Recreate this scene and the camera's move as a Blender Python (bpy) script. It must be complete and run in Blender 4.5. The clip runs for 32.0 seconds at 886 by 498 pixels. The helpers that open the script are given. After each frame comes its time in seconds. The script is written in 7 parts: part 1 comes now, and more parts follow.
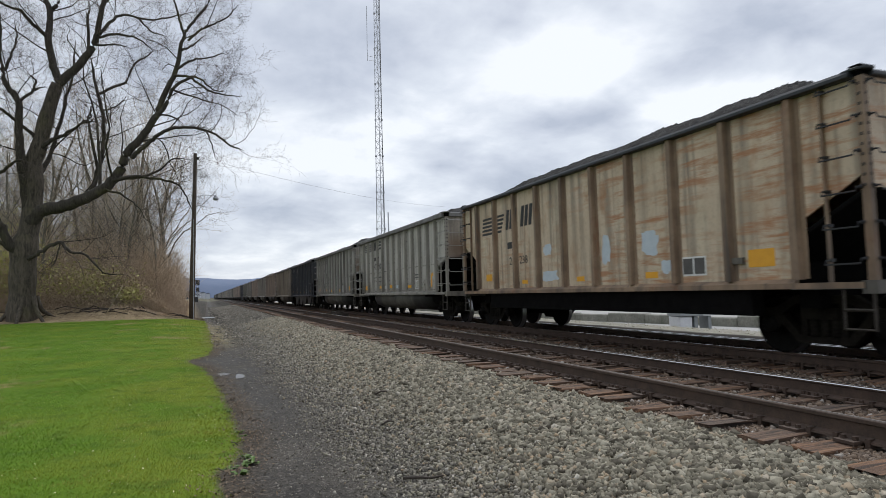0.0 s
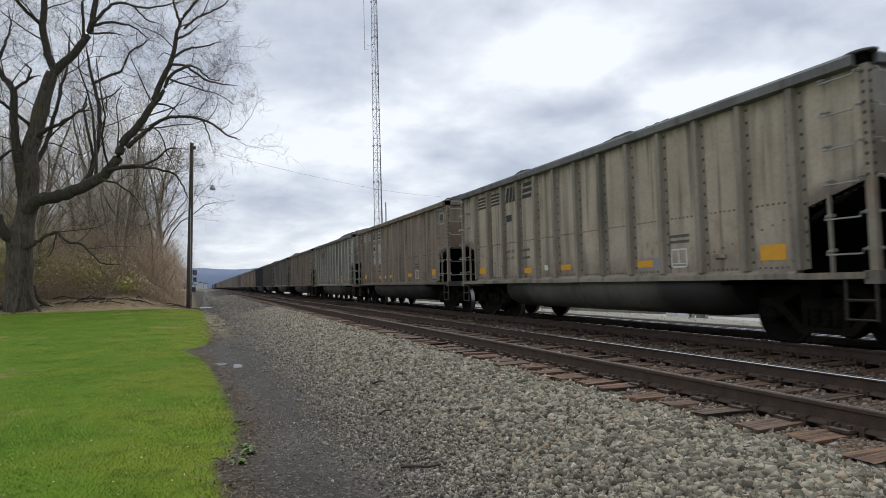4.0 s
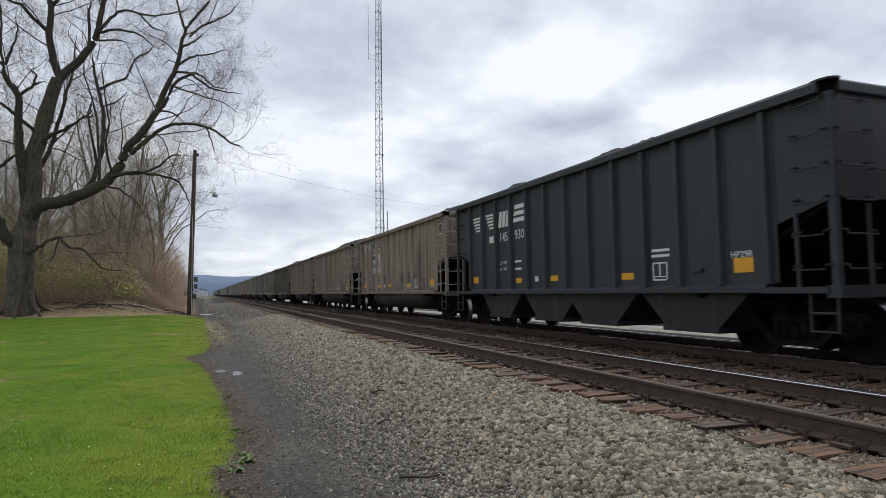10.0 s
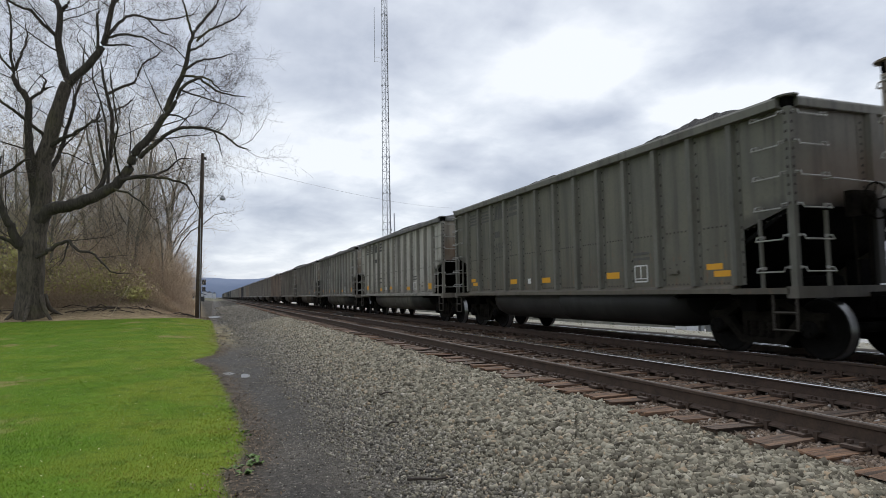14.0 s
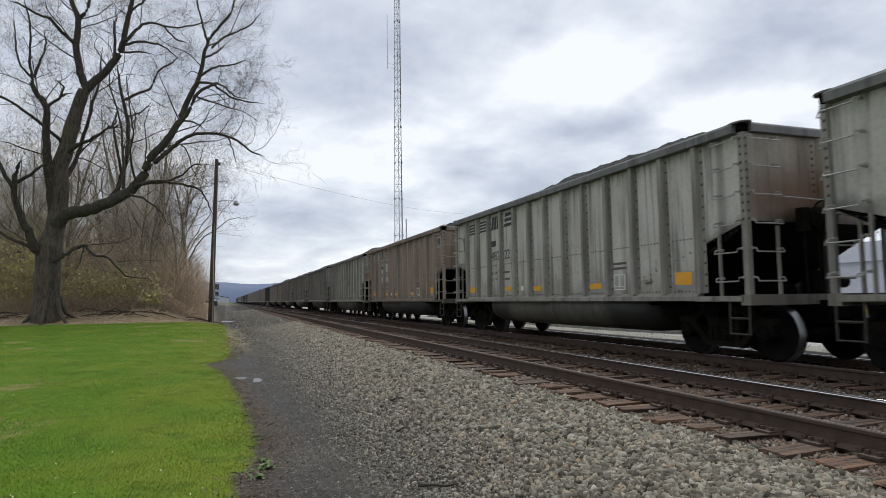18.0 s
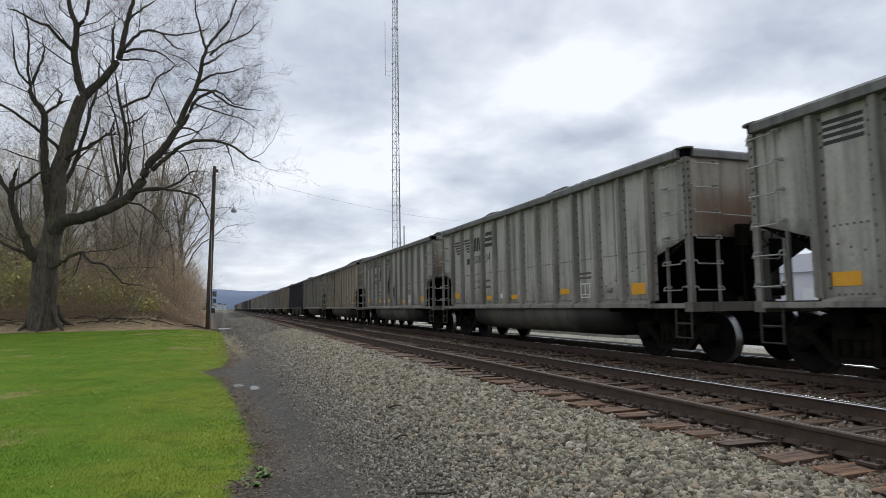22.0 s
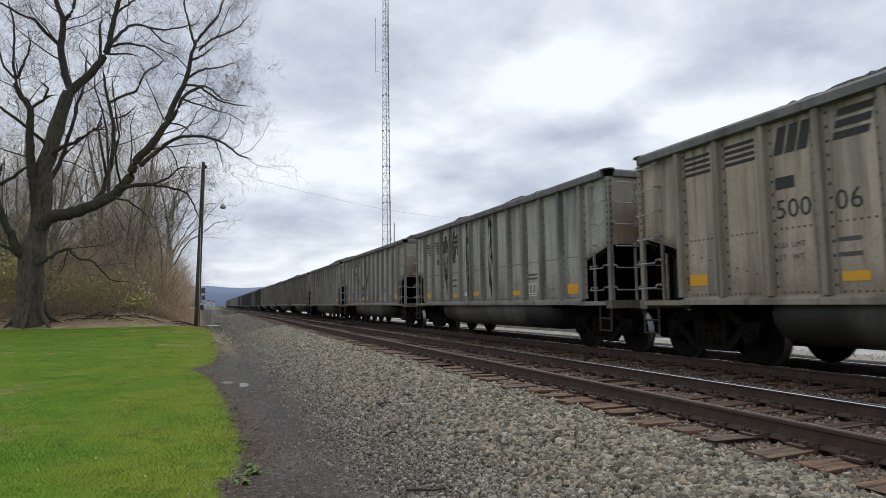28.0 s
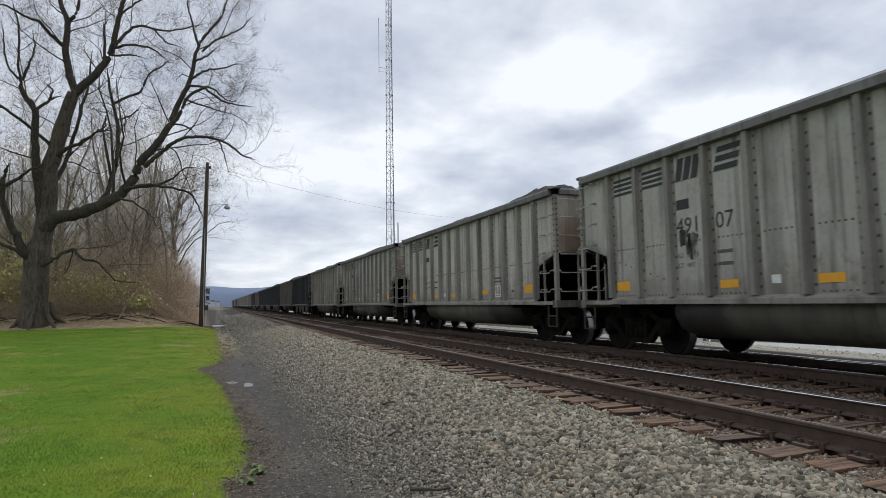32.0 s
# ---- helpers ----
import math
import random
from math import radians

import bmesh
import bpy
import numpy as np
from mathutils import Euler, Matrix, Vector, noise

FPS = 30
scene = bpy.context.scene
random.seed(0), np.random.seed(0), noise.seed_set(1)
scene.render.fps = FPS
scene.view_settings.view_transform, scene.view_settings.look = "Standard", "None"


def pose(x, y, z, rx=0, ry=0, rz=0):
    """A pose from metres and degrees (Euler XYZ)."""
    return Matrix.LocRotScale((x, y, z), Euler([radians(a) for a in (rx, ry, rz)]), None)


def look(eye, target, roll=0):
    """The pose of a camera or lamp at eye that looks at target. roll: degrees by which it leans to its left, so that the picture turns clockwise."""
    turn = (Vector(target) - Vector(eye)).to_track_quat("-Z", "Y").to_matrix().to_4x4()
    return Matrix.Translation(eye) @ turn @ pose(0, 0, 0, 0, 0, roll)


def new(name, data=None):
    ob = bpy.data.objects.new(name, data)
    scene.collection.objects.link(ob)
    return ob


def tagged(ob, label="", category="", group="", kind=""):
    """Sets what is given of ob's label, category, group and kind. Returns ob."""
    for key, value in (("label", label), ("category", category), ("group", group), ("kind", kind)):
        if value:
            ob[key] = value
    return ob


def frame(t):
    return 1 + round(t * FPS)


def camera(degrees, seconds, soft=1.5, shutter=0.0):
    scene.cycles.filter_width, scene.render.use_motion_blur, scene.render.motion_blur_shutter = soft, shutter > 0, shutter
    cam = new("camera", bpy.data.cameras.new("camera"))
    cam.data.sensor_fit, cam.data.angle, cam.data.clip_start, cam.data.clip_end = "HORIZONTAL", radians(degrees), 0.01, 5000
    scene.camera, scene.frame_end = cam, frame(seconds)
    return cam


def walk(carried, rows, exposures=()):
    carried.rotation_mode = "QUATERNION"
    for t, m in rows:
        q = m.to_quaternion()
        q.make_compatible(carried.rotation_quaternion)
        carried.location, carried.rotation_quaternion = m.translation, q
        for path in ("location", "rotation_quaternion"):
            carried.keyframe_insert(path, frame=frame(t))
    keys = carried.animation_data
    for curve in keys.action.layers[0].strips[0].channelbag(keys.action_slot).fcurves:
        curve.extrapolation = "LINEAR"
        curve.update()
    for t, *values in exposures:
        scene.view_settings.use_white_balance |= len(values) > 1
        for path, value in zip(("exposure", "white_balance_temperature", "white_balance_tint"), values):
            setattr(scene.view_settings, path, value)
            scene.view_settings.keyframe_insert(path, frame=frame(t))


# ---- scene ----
# A coal train passes on the far one of two tracks. x runs across the tracks, y along them, away from the eye.
EYE = (0.0, 0.0, 1.646)
RAIL = 0.55            # top of the rails
X_NEAR = 4.894         # first rail of the empty track
GAUGE = 1.51           # between rail centres
X_FAR = 8.559          # first rail of the train's track
X_TRAIN = X_FAR + GAUGE / 2
PITCH = 14.45          # from one hopper to the next

cam = camera(70.97, 32.0, soft=0.6, shutter=0.1)

# seconds, yaw, pitch and roll of the hand-held view
TURNS = [
    (0, -20.84, 3.91, -1.51), (0.5, -20.60, 3.78, -1.59), (1, -20.62, 3.61, -1.62), (1.5, -20.58, 3.56, -1.72),
    (2, -20.64, 3.54, -1.65), (2.5, -20.68, 3.39, -1.77), (3, -20.87, 3.12, -1.68), (3.5, -21.05, 3.01, -1.54),
    (5.5, -20.92, 2.99, -1.32), (6, -20.96, 3.04, -1.37), (6.5, -20.86, 3.07, -1.56), (7, -20.70, 3.14, -1.51),
    (7.5, -20.64, 3.20, -1.37), (8, -20.66, 3.20, -1.34), (8.5, -20.63, 3.20, -1.48), (9, -20.62, 3.23, -1.19),
    (9.5, -20.49, 3.35, -1.12), (10, -20.95, 3.87, -0.84), (10.5, -21.09, 4.01, -0.86), (11, -21.02, 4.00, -0.87),
    (11.5, -20.87, 4.12, -1.02), (12, -20.44, 4.13, -1.31), (12.5, -20.27, 4.07, -1.44), (13, -20.22, 4.09, -1.17),
    (13.5, -20.27, 4.05, -1.13), (14, -20.31, 4.05, -1.05), (14.5, -20.26, 4.10, -0.96), (16.5, -19.62, 4.31, -0.97),
    (17, -19.51, 4.25, -0.92), (17.5, -19.40, 4.52, -0.68), (18, -19.23, 4.59, -0.77), (18.5, -18.97, 4.73, -0.08),
    (19, -19.01, 4.92, -0.36), (19.5, -19.01, 5.07, -0.55), (20, -19.20, 5.17, -0.51), (20.5, -19.41, 5.15, -0.40),
    (21, -19.49, 5.22, -0.57), (21.5, -19.44, 5.27, -0.57), (22, -19.44, 5.22, -0.82), (22.5, -19.41, 5.15, -0.56),
    (23, -19.50, 5.07, -0.59), (23.5, -19.55, 5.03, -0.89), (24, -20.00, 4.97, -0.46), (24.5, -20.04, 4.90, -0.38),
    (25, -20.03, 4.85, -0.59), (25.5, -20.04, 4.87, -0.49), (27.5, -20.37, 4.86, -0.78), (28, -20.34, 4.93, -0.78),
    (28.5, -20.04, 4.91, -0.98), (29, -19.78, 4.96, -0.80), (29.5, -19.63, 5.01, -1.20), (30, -20.18, 5.18, -1.08),
    (30.5, -20.23, 5.12, -0.95), (31, -20.19, 4.99, -1.01), (31.5, -20.19, 4.96, -1.02), (32, -19.99, 4.91, -0.92),
]


def aim(yaw, pitch, roll):
    return Matrix.Translation(EYE) @ pose(0, 0, 0, 0, 0, yaw) @ pose(0, 0, 0, 90 + pitch) @ pose(0, 0, 0, 0, 0, roll)


walk(cam, [(t, aim(a, b, c)) for t, a, b, c in TURNS], [(0, 0.22, 6290, 9.5), (32, 0.22, 6290, 9.5)])

# ---- sky and sun ----
SUN_EL, SUN_AZ = radians(48), radians(35)     # azimuth from +y towards +x
world = bpy.data.worlds.new("overcast")
scene.world = world
world.use_nodes = True
wt = world.node_tree
wt.nodes.clear()


def wn(kind, **kw):
    n = wt.nodes.new(kind)
    for k, v in kw.items():
        if k in n.inputs:
            n.inputs[k].default_value = v
    return n


def wmath(op, a, b=None, c=None):
    n = wt.nodes.new("ShaderNodeMath")
    n.operation = op
    for i, v in enumerate((a, b, c)):
        if v is None:
            continue
        if isinstance(v, (int, float)):
            n.inputs[i].default_value = v
        else:
            wt.links.new(v, n.inputs[i])
    return n.outputs[0]


def ramp_node(tree, fac, stops, interp="LINEAR"):
    n = tree.nodes.new("ShaderNodeValToRGB")
    n.color_ramp.interpolation = interp
    els = n.color_ramp.elements
    while len(els) < len(stops):
        els.new(0.5)
    for e, (p, c) in zip(els, stops):
        e.position, e.color = p, (*c, 1) if len(c) == 3 else c
    tree.links.new(fac, n.inputs[0])
    return n.outputs[0]


sky = wt.nodes.new("ShaderNodeTexSky")
sky.sky_type, sky.sun_disc = "NISHITA", False
sky.sun_elevation, sky.sun_rotation = SUN_EL, SUN_AZ
coord = wt.nodes.new("ShaderNodeTexCoord")
split = wt.nodes.new("ShaderNodeSeparateXYZ")
wt.links.new(coord.outputs["Generated"], split.inputs[0])
dx, dy, dz = split.outputs
height = wmath("ADD", wmath("MAXIMUM", dz, 0.0), 0.26)
px, py = wmath("DIVIDE", dx, height), wmath("DIVIDE", dy, height)
plane = wt.nodes.new("ShaderNodeCombineXYZ")
wt.links.new(px, plane.inputs[0])
wt.links.new(py, plane.inputs[1])


def cloud_noise(scale, detail, rough, distort, shift):
    m = wt.nodes.new("ShaderNodeMapping")
    m.inputs["Location"].default_value = shift
    wt.links.new(plane.outputs[0], m.inputs[0])
    n = wn("ShaderNodeTexNoise", Scale=scale, Detail=detail, Roughness=rough, Distortion=distort)
    wt.links.new(m.outputs[0], n.inputs["Vector"])
    return n.outputs[0]


def sky_spot(yaw, el, wide, tall):
    """A soft round falloff about a direction of the sky: 1 at its middle, 0 outside."""
    a, e = radians(yaw), radians(el)
    m = wt.nodes.new("ShaderNodeVectorRotate")
    m.rotation_type = "EULER_XYZ"
    m.invert = True
    m.inputs["Rotation"].default_value = (e, 0, a)
    wt.links.new(coord.outputs["Generated"], m.inputs["Vector"])
    s = wt.nodes.new("ShaderNodeSeparateXYZ")
    wt.links.new(m.outputs[0], s.inputs[0])
    u, v = wmath("DIVIDE", s.outputs[0], wide), wmath("DIVIDE", s.outputs[2], tall)
    r2 = wmath("ADD", wmath("MULTIPLY", u, u), wmath("MULTIPLY", v, v))
    fall = wmath("POWER", 2.718, wmath("MULTIPLY", r2, -1.0))
    return wmath("MULTIPLY", fall, wmath("GREATER_THAN", s.outputs[1], 0.0))


big = cloud_noise(1.5, 4.0, 0.5, 0.2, (3.1, 1.7, 0.0))
mid_size = cloud_noise(3.6, 5.0, 0.55, 0.25, (0.4, 5.2, 0.0))
fine = cloud_noise(9.0, 6.0, 0.6, 0.2, (7.3, 2.2, 0.0))
cover = wmath("ADD", wmath("ADD", wmath("MULTIPLY_ADD", big, 0.75, -0.185), wmath("MULTIPLY", mid_size, 0.5)), wmath("MULTIPLY", fine, 0.14))
# the thin, bright places of the cloud sheet and its dark bellies
for yaw, el, wide, tall, gain in ((-32.0, 19.8, 0.10, 0.05, 0.30), (-45.0, 15.0, 0.12, 0.032, 0.24), (-9.0, 12.5, 0.09, 0.035, 0.14), (-4.0, 3.4, 0.16, 0.02, 0.12),
                                  (-16, 21.5, 0.12, 0.06, -0.10), (-6, 7.6, 0.12, 0.018, -0.13), (-50, 21, 0.14, 0.05, -0.08), (-25, 10.5, 0.1, 0.03, -0.05), (-35.5, 14.8, 0.10, 0.022, -0.15), (-22, 15, 0.07, 0.05, -0.05)):
    cover = wmath("ADD", cover, wmath("MULTIPLY", sky_spot(yaw, el, wide, tall), gain))
tone = ramp_node(wt, cover, [(0.33, (0.43, 0.465, 0.54)), (0.45, (0.555, 0.585, 0.65)), (0.55, (0.665, 0.695, 0.745)), (0.66, (0.83, 0.845, 0.87))])
mix = wt.nodes.new("ShaderNodeMix")
mix.data_type = "RGBA"
mix.inputs["Factor"].default_value = 0.93
scaled = wt.nodes.new("ShaderNodeVectorMath")
scaled.operation = "SCALE"
scaled.inputs["Scale"].default_value = 0.10
wt.links.new(sky.outputs[0], scaled.inputs[0])
wt.links.new(scaled.outputs[0], mix.inputs["A"])
wt.links.new(tone, mix.inputs["B"])
# a cloud sheet is brighter overhead than low down
bg = wn("ShaderNodeBackground")
wt.links.new(wmath("MULTIPLY_ADD", wmath("MAXIMUM", wmath("SUBTRACT", dz, 0.42), 0.0), 0.8, 1.0), bg.inputs["Strength"])
out = wt.nodes.new("ShaderNodeOutputWorld")
wt.links.new(mix.outputs["Result"], bg.inputs[0])
wt.links.new(bg.outputs[0], out.inputs[0])

sun = new("sun", bpy.data.lights.new("sun", "SUN"))
sun.data.energy, sun.data.angle, sun.data.color = 1.5, radians(20), (1.0, 0.96, 0.9)
sun.matrix_world = look((math.sin(SUN_AZ) * 50, math.cos(SUN_AZ) * 50, math.tan(SUN_EL) * 50), (0, 0, 0))

# ---- materials ----


class Mat:
    """A small helper round a node material."""

    def __init__(self, name, rough=0.8, metal=0.0):
        self.m = bpy.data.materials.new(name)
        self.m.use_nodes = True
        self.t = self.m.node_tree
        self.b = self.t.nodes["Principled BSDF"]
        self.b.inputs["Roughness"].default_value = rough
        self.b.inputs["Metallic"].default_value = metal
        self.co = self.t.nodes.new("ShaderNodeTexCoord").outputs["Object"]

    def world(self):
        self.co = self.t.nodes.new("ShaderNodeNewGeometry").outputs["Position"]
        return self

    def mapped(self, scale=(1, 1, 1), co=None):
        n = self.t.nodes.new("ShaderNodeMapping")
        n.inputs["Scale"].default_value = scale
        self.t.links.new(co or self.co, n.inputs[0])
        return n.outputs[0]

    def noise(self, scale, detail=4.0, rough=0.55, stretch=(1, 1, 1), co=None):
        n = self.t.nodes.new("ShaderNodeTexNoise")
        n.inputs["Scale"].default_value, n.inputs["Detail"].default_value, n.inputs["Roughness"].default_value = scale, detail, rough
        self.t.links.new(self.mapped(stretch, co), n.inputs["Vector"])
        return n.outputs[0]

    def cells(self, scale, what="Distance", stretch=(1, 1, 1)):
        n = self.t.nodes.new("ShaderNodeTexVoronoi")
        n.inputs["Scale"].default_value = scale
        self.t.links.new(self.mapped(stretch), n.inputs["Vector"])
        return n.outputs[what]

    def math(self, op, a, b=0.0, c=0.0):
        n = self.t.nodes.new("ShaderNodeMath")
        n.operation = op
        for i, v in enumerate((a, b, c)):
            if isinstance(v, (int, float)):
                n.inputs[i].default_value = v
            else:
                self.t.links.new(v, n.inputs[i])
        return n.outputs[0]

    def step(self, v, lo, hi):
        n = self.t.nodes.new("ShaderNodeMapRange")
        n.interpolation_type = "SMOOTHSTEP"
        n.inputs["From Min"].default_value, n.inputs["From Max"].default_value = lo, hi
        self.t.links.new(v, n.inputs[0])
        return n.outputs[0]

    def ramp(self, fac, stops):
        return ramp_node(self.t, fac, stops)

    def blend(self, fac, a, b, kind="MIX"):
        n = self.t.nodes.new("ShaderNodeMix")
        n.data_type, n.blend_type = "RGBA", kind
        for key, v in (("Factor", fac), ("A", a), ("B", b)):
            if isinstance(v, (int, float)):
                n.inputs[key].default_value = v
            elif isinstance(v, tuple):
                n.inputs[key].default_value = (*v, 1)
            else:
                self.t.links.new(v, n.inputs[key])
        return n.outputs["Result"]

    def axis(self, i, co=None):
        n = self.t.nodes.new("ShaderNodeSeparateXYZ")
        self.t.links.new(co or self.co, n.inputs[0])
        return n.outputs[i]

    def random(self):
        return self.t.nodes.new("ShaderNodeObjectInfo").outputs["Random"]

    def island(self):
        return self.t.nodes.new("ShaderNodeNewGeometry").outputs["Random Per Island"]

    def color(self, v):
        if isinstance(v, tuple):
            self.b.inputs["Base Color"].default_value = (*v, 1)
        else:
            self.t.links.new(v, self.b.inputs["Base Color"])
        return self

    def rough(self, v):
        self.t.links.new(v, self.b.inputs["Roughness"])
        return self

    def bump(self, v, strength=0.3, dist=0.01):
        n = self.t.nodes.new("ShaderNodeBump")
        n.inputs["Strength"].default_value, n.inputs["Distance"].default_value = strength, dist
        self.t.links.new(v, n.inputs["Height"])
        self.t.links.new(n.outputs[0], self.b.inputs["Normal"])
        return self


def speckled(name, lo, hi, scale=6.0, rough=0.8, metal=0.0, bump=0.2, dist=0.006, island=False, gloss=0.5):
    m = Mat(name, rough, metal)
    n = m.noise(scale, 6.0, 0.6)
    f = m.noise(scale * 7, 3.0, 0.6)
    c = m.ramp(m.math("MULTIPLY_ADD", f, 0.4, m.math("MULTIPLY", n, 0.6)), [(0.3, lo), (0.7, hi)])
    if island:
        c = m.blend(0.55, c, m.ramp(m.island(), [(0.0, lo), (1.0, hi)]))
    m.color(c).bump(f, bump, dist)
    m.b.inputs["Specular IOR Level"].default_value = gloss
    return m.m


def car_paint(name, base, streak, rust, rust_amount=0.25, grime=(0.035, 0.033, 0.03), soot=0.0, burnt=0.0, tail=False, bands=False):
    """Weathered freight-car paint: clouded colour, streaks that run down, rust in blotches, soot."""
    m = Mat(name, 0.62)
    info = m.t.nodes.new("ShaderNodeObjectInfo")
    co = m.t.nodes.new("ShaderNodeVectorMath")
    co.operation = "MULTIPLY_ADD"
    m.t.links.new(info.outputs["Random"], co.inputs[0])
    co.inputs[1].default_value = (37, 53, 11)
    m.t.links.new(m.co, co.inputs[2])
    co = co.outputs[0]
    broad = m.noise(0.9, 5, 0.6, (1, 1, 1), co)
    down = m.noise(3.2, 3, 0.55, (1, 1, 0.07), co)
    drips = m.noise(8, 3, 0.5, (1, 1, 0.04), co)
    fine = m.noise(22, 4, 0.65, (1, 1, 0.7), co)
    c = m.blend(m.step(broad, 0.3, 0.72), base, streak)
    c = m.blend(m.math("MULTIPLY", m.step(down, 0.45, 0.70), 0.5), c, grime)
    c = m.blend(m.math("MULTIPLY", m.step(drips, 0.55, 0.70), 0.5), c, grime)
    pale = m.noise(1.6, 4, 0.6, (1, 1, 0.3), co)
    c = m.blend(m.math("MULTIPLY", m.step(pale, 0.52, 0.75), 0.3), c, tuple(min(0.7, v * 1.45) for v in base))
    blotch = m.noise(1.7, 7, 0.68, (1, 1, 0.55), co)
    c = m.blend(m.math("MULTIPLY", m.step(blotch, 0.60 - 0.12 * rust_amount, 0.82 - 0.1 * rust_amount), min(1.0, 0.35 + rust_amount)), c, rust)
    c = m.blend(m.math("MULTIPLY", m.step(fine, 0.45, 0.75), 0.25), c, grime)
    if soot or burnt or tail:
        x, y, z = m.math("ABSOLUTE", m.axis(0)), m.math("ABSOLUTE", m.axis(1)), m.axis(2)
        ragged = m.math("MULTIPLY_ADD", m.noise(2.6, 5, 0.6, (1, 1, 1), co), 0.7, -0.35)
    if soot:
        # brake soot that creeps up the sheet over the open end bays
        over = m.math("ADD", m.math("SUBTRACT", z, m.math("MULTIPLY_ADD", m.math("SUBTRACT", y, 5.5), 0.3, 2.03)), ragged)
        mask = m.math("MULTIPLY", m.math("SUBTRACT", 1.0, m.step(over, -0.1, 0.22)), m.step(m.math("ADD", y, m.math("MULTIPLY", ragged, 0.5)), 5.3, 5.62))
        c = m.blend(m.math("MULTIPLY", mask, soot), c, (0.02, 0.018, 0.016))
        low = m.math("MULTIPLY", m.math("SUBTRACT", 1.0, m.step(m.math("ADD", z, m.math("MULTIPLY", ragged, 1.6)), 1.0, 1.8)), 0.5)
        c = m.blend(low, c, (0.085, 0.066, 0.047))
        freckle = m.math("MULTIPLY", m.step(m.noise(7, 5, 0.7, (1, 1, 0.5), co), 0.56, 0.68), m.math("SUBTRACT", 1.0, m.step(z, 1.3, 2.6)))
        c = m.blend(m.math("MULTIPLY", freckle, 0.6), c, (0.16, 0.095, 0.055))
        # darker, drip-edged band just below the rim
        under_rim = m.math("MULTIPLY", m.step(m.math("ADD", z, m.math("MULTIPLY", m.math("SUBTRACT", drips, 0.5), 1.6)), 3.55, 3.85), 0.4)
        c = m.blend(under_rim, c, (0.06, 0.055, 0.046))
    if bands:
        # orange rust in flat bands and brushed patches, thickest towards one end
        flat = m.noise(1.5, 6, 0.7, (0.5, 0.5, 4.5), co)
        patch = m.math("MULTIPLY_ADD", m.axis(1), -0.022, m.noise(0.5, 3, 0.5, (1, 1, 1), co))
        c = m.blend(m.math("MULTIPLY", m.math("MULTIPLY", m.step(flat, 0.46, 0.64), m.step(patch, 0.34, 0.56)), 0.85), c, (0.34, 0.145, 0.054))
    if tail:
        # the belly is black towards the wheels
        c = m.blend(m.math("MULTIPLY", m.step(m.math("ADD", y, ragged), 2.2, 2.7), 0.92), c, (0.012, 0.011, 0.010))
    if burnt:
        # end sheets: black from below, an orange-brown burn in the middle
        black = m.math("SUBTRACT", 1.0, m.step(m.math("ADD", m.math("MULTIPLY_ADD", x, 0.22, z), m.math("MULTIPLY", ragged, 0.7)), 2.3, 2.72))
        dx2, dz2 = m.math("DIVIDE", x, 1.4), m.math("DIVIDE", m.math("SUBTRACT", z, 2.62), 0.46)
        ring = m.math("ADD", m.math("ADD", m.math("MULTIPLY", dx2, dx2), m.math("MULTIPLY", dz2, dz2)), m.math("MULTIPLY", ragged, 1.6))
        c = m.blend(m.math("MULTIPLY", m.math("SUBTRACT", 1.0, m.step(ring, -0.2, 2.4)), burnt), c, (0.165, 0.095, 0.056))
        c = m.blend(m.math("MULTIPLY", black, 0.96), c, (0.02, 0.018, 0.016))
    m.color(c).bump(m.math("MULTIPLY_ADD", fine, 0.3, m.noise(2.2, 2, 0.5, (1, 1, 1), co)), 0.12, 0.01)
    m.rough(m.math("MULTIPLY_ADD", broad, 0.3, 0.45))
    return m.m


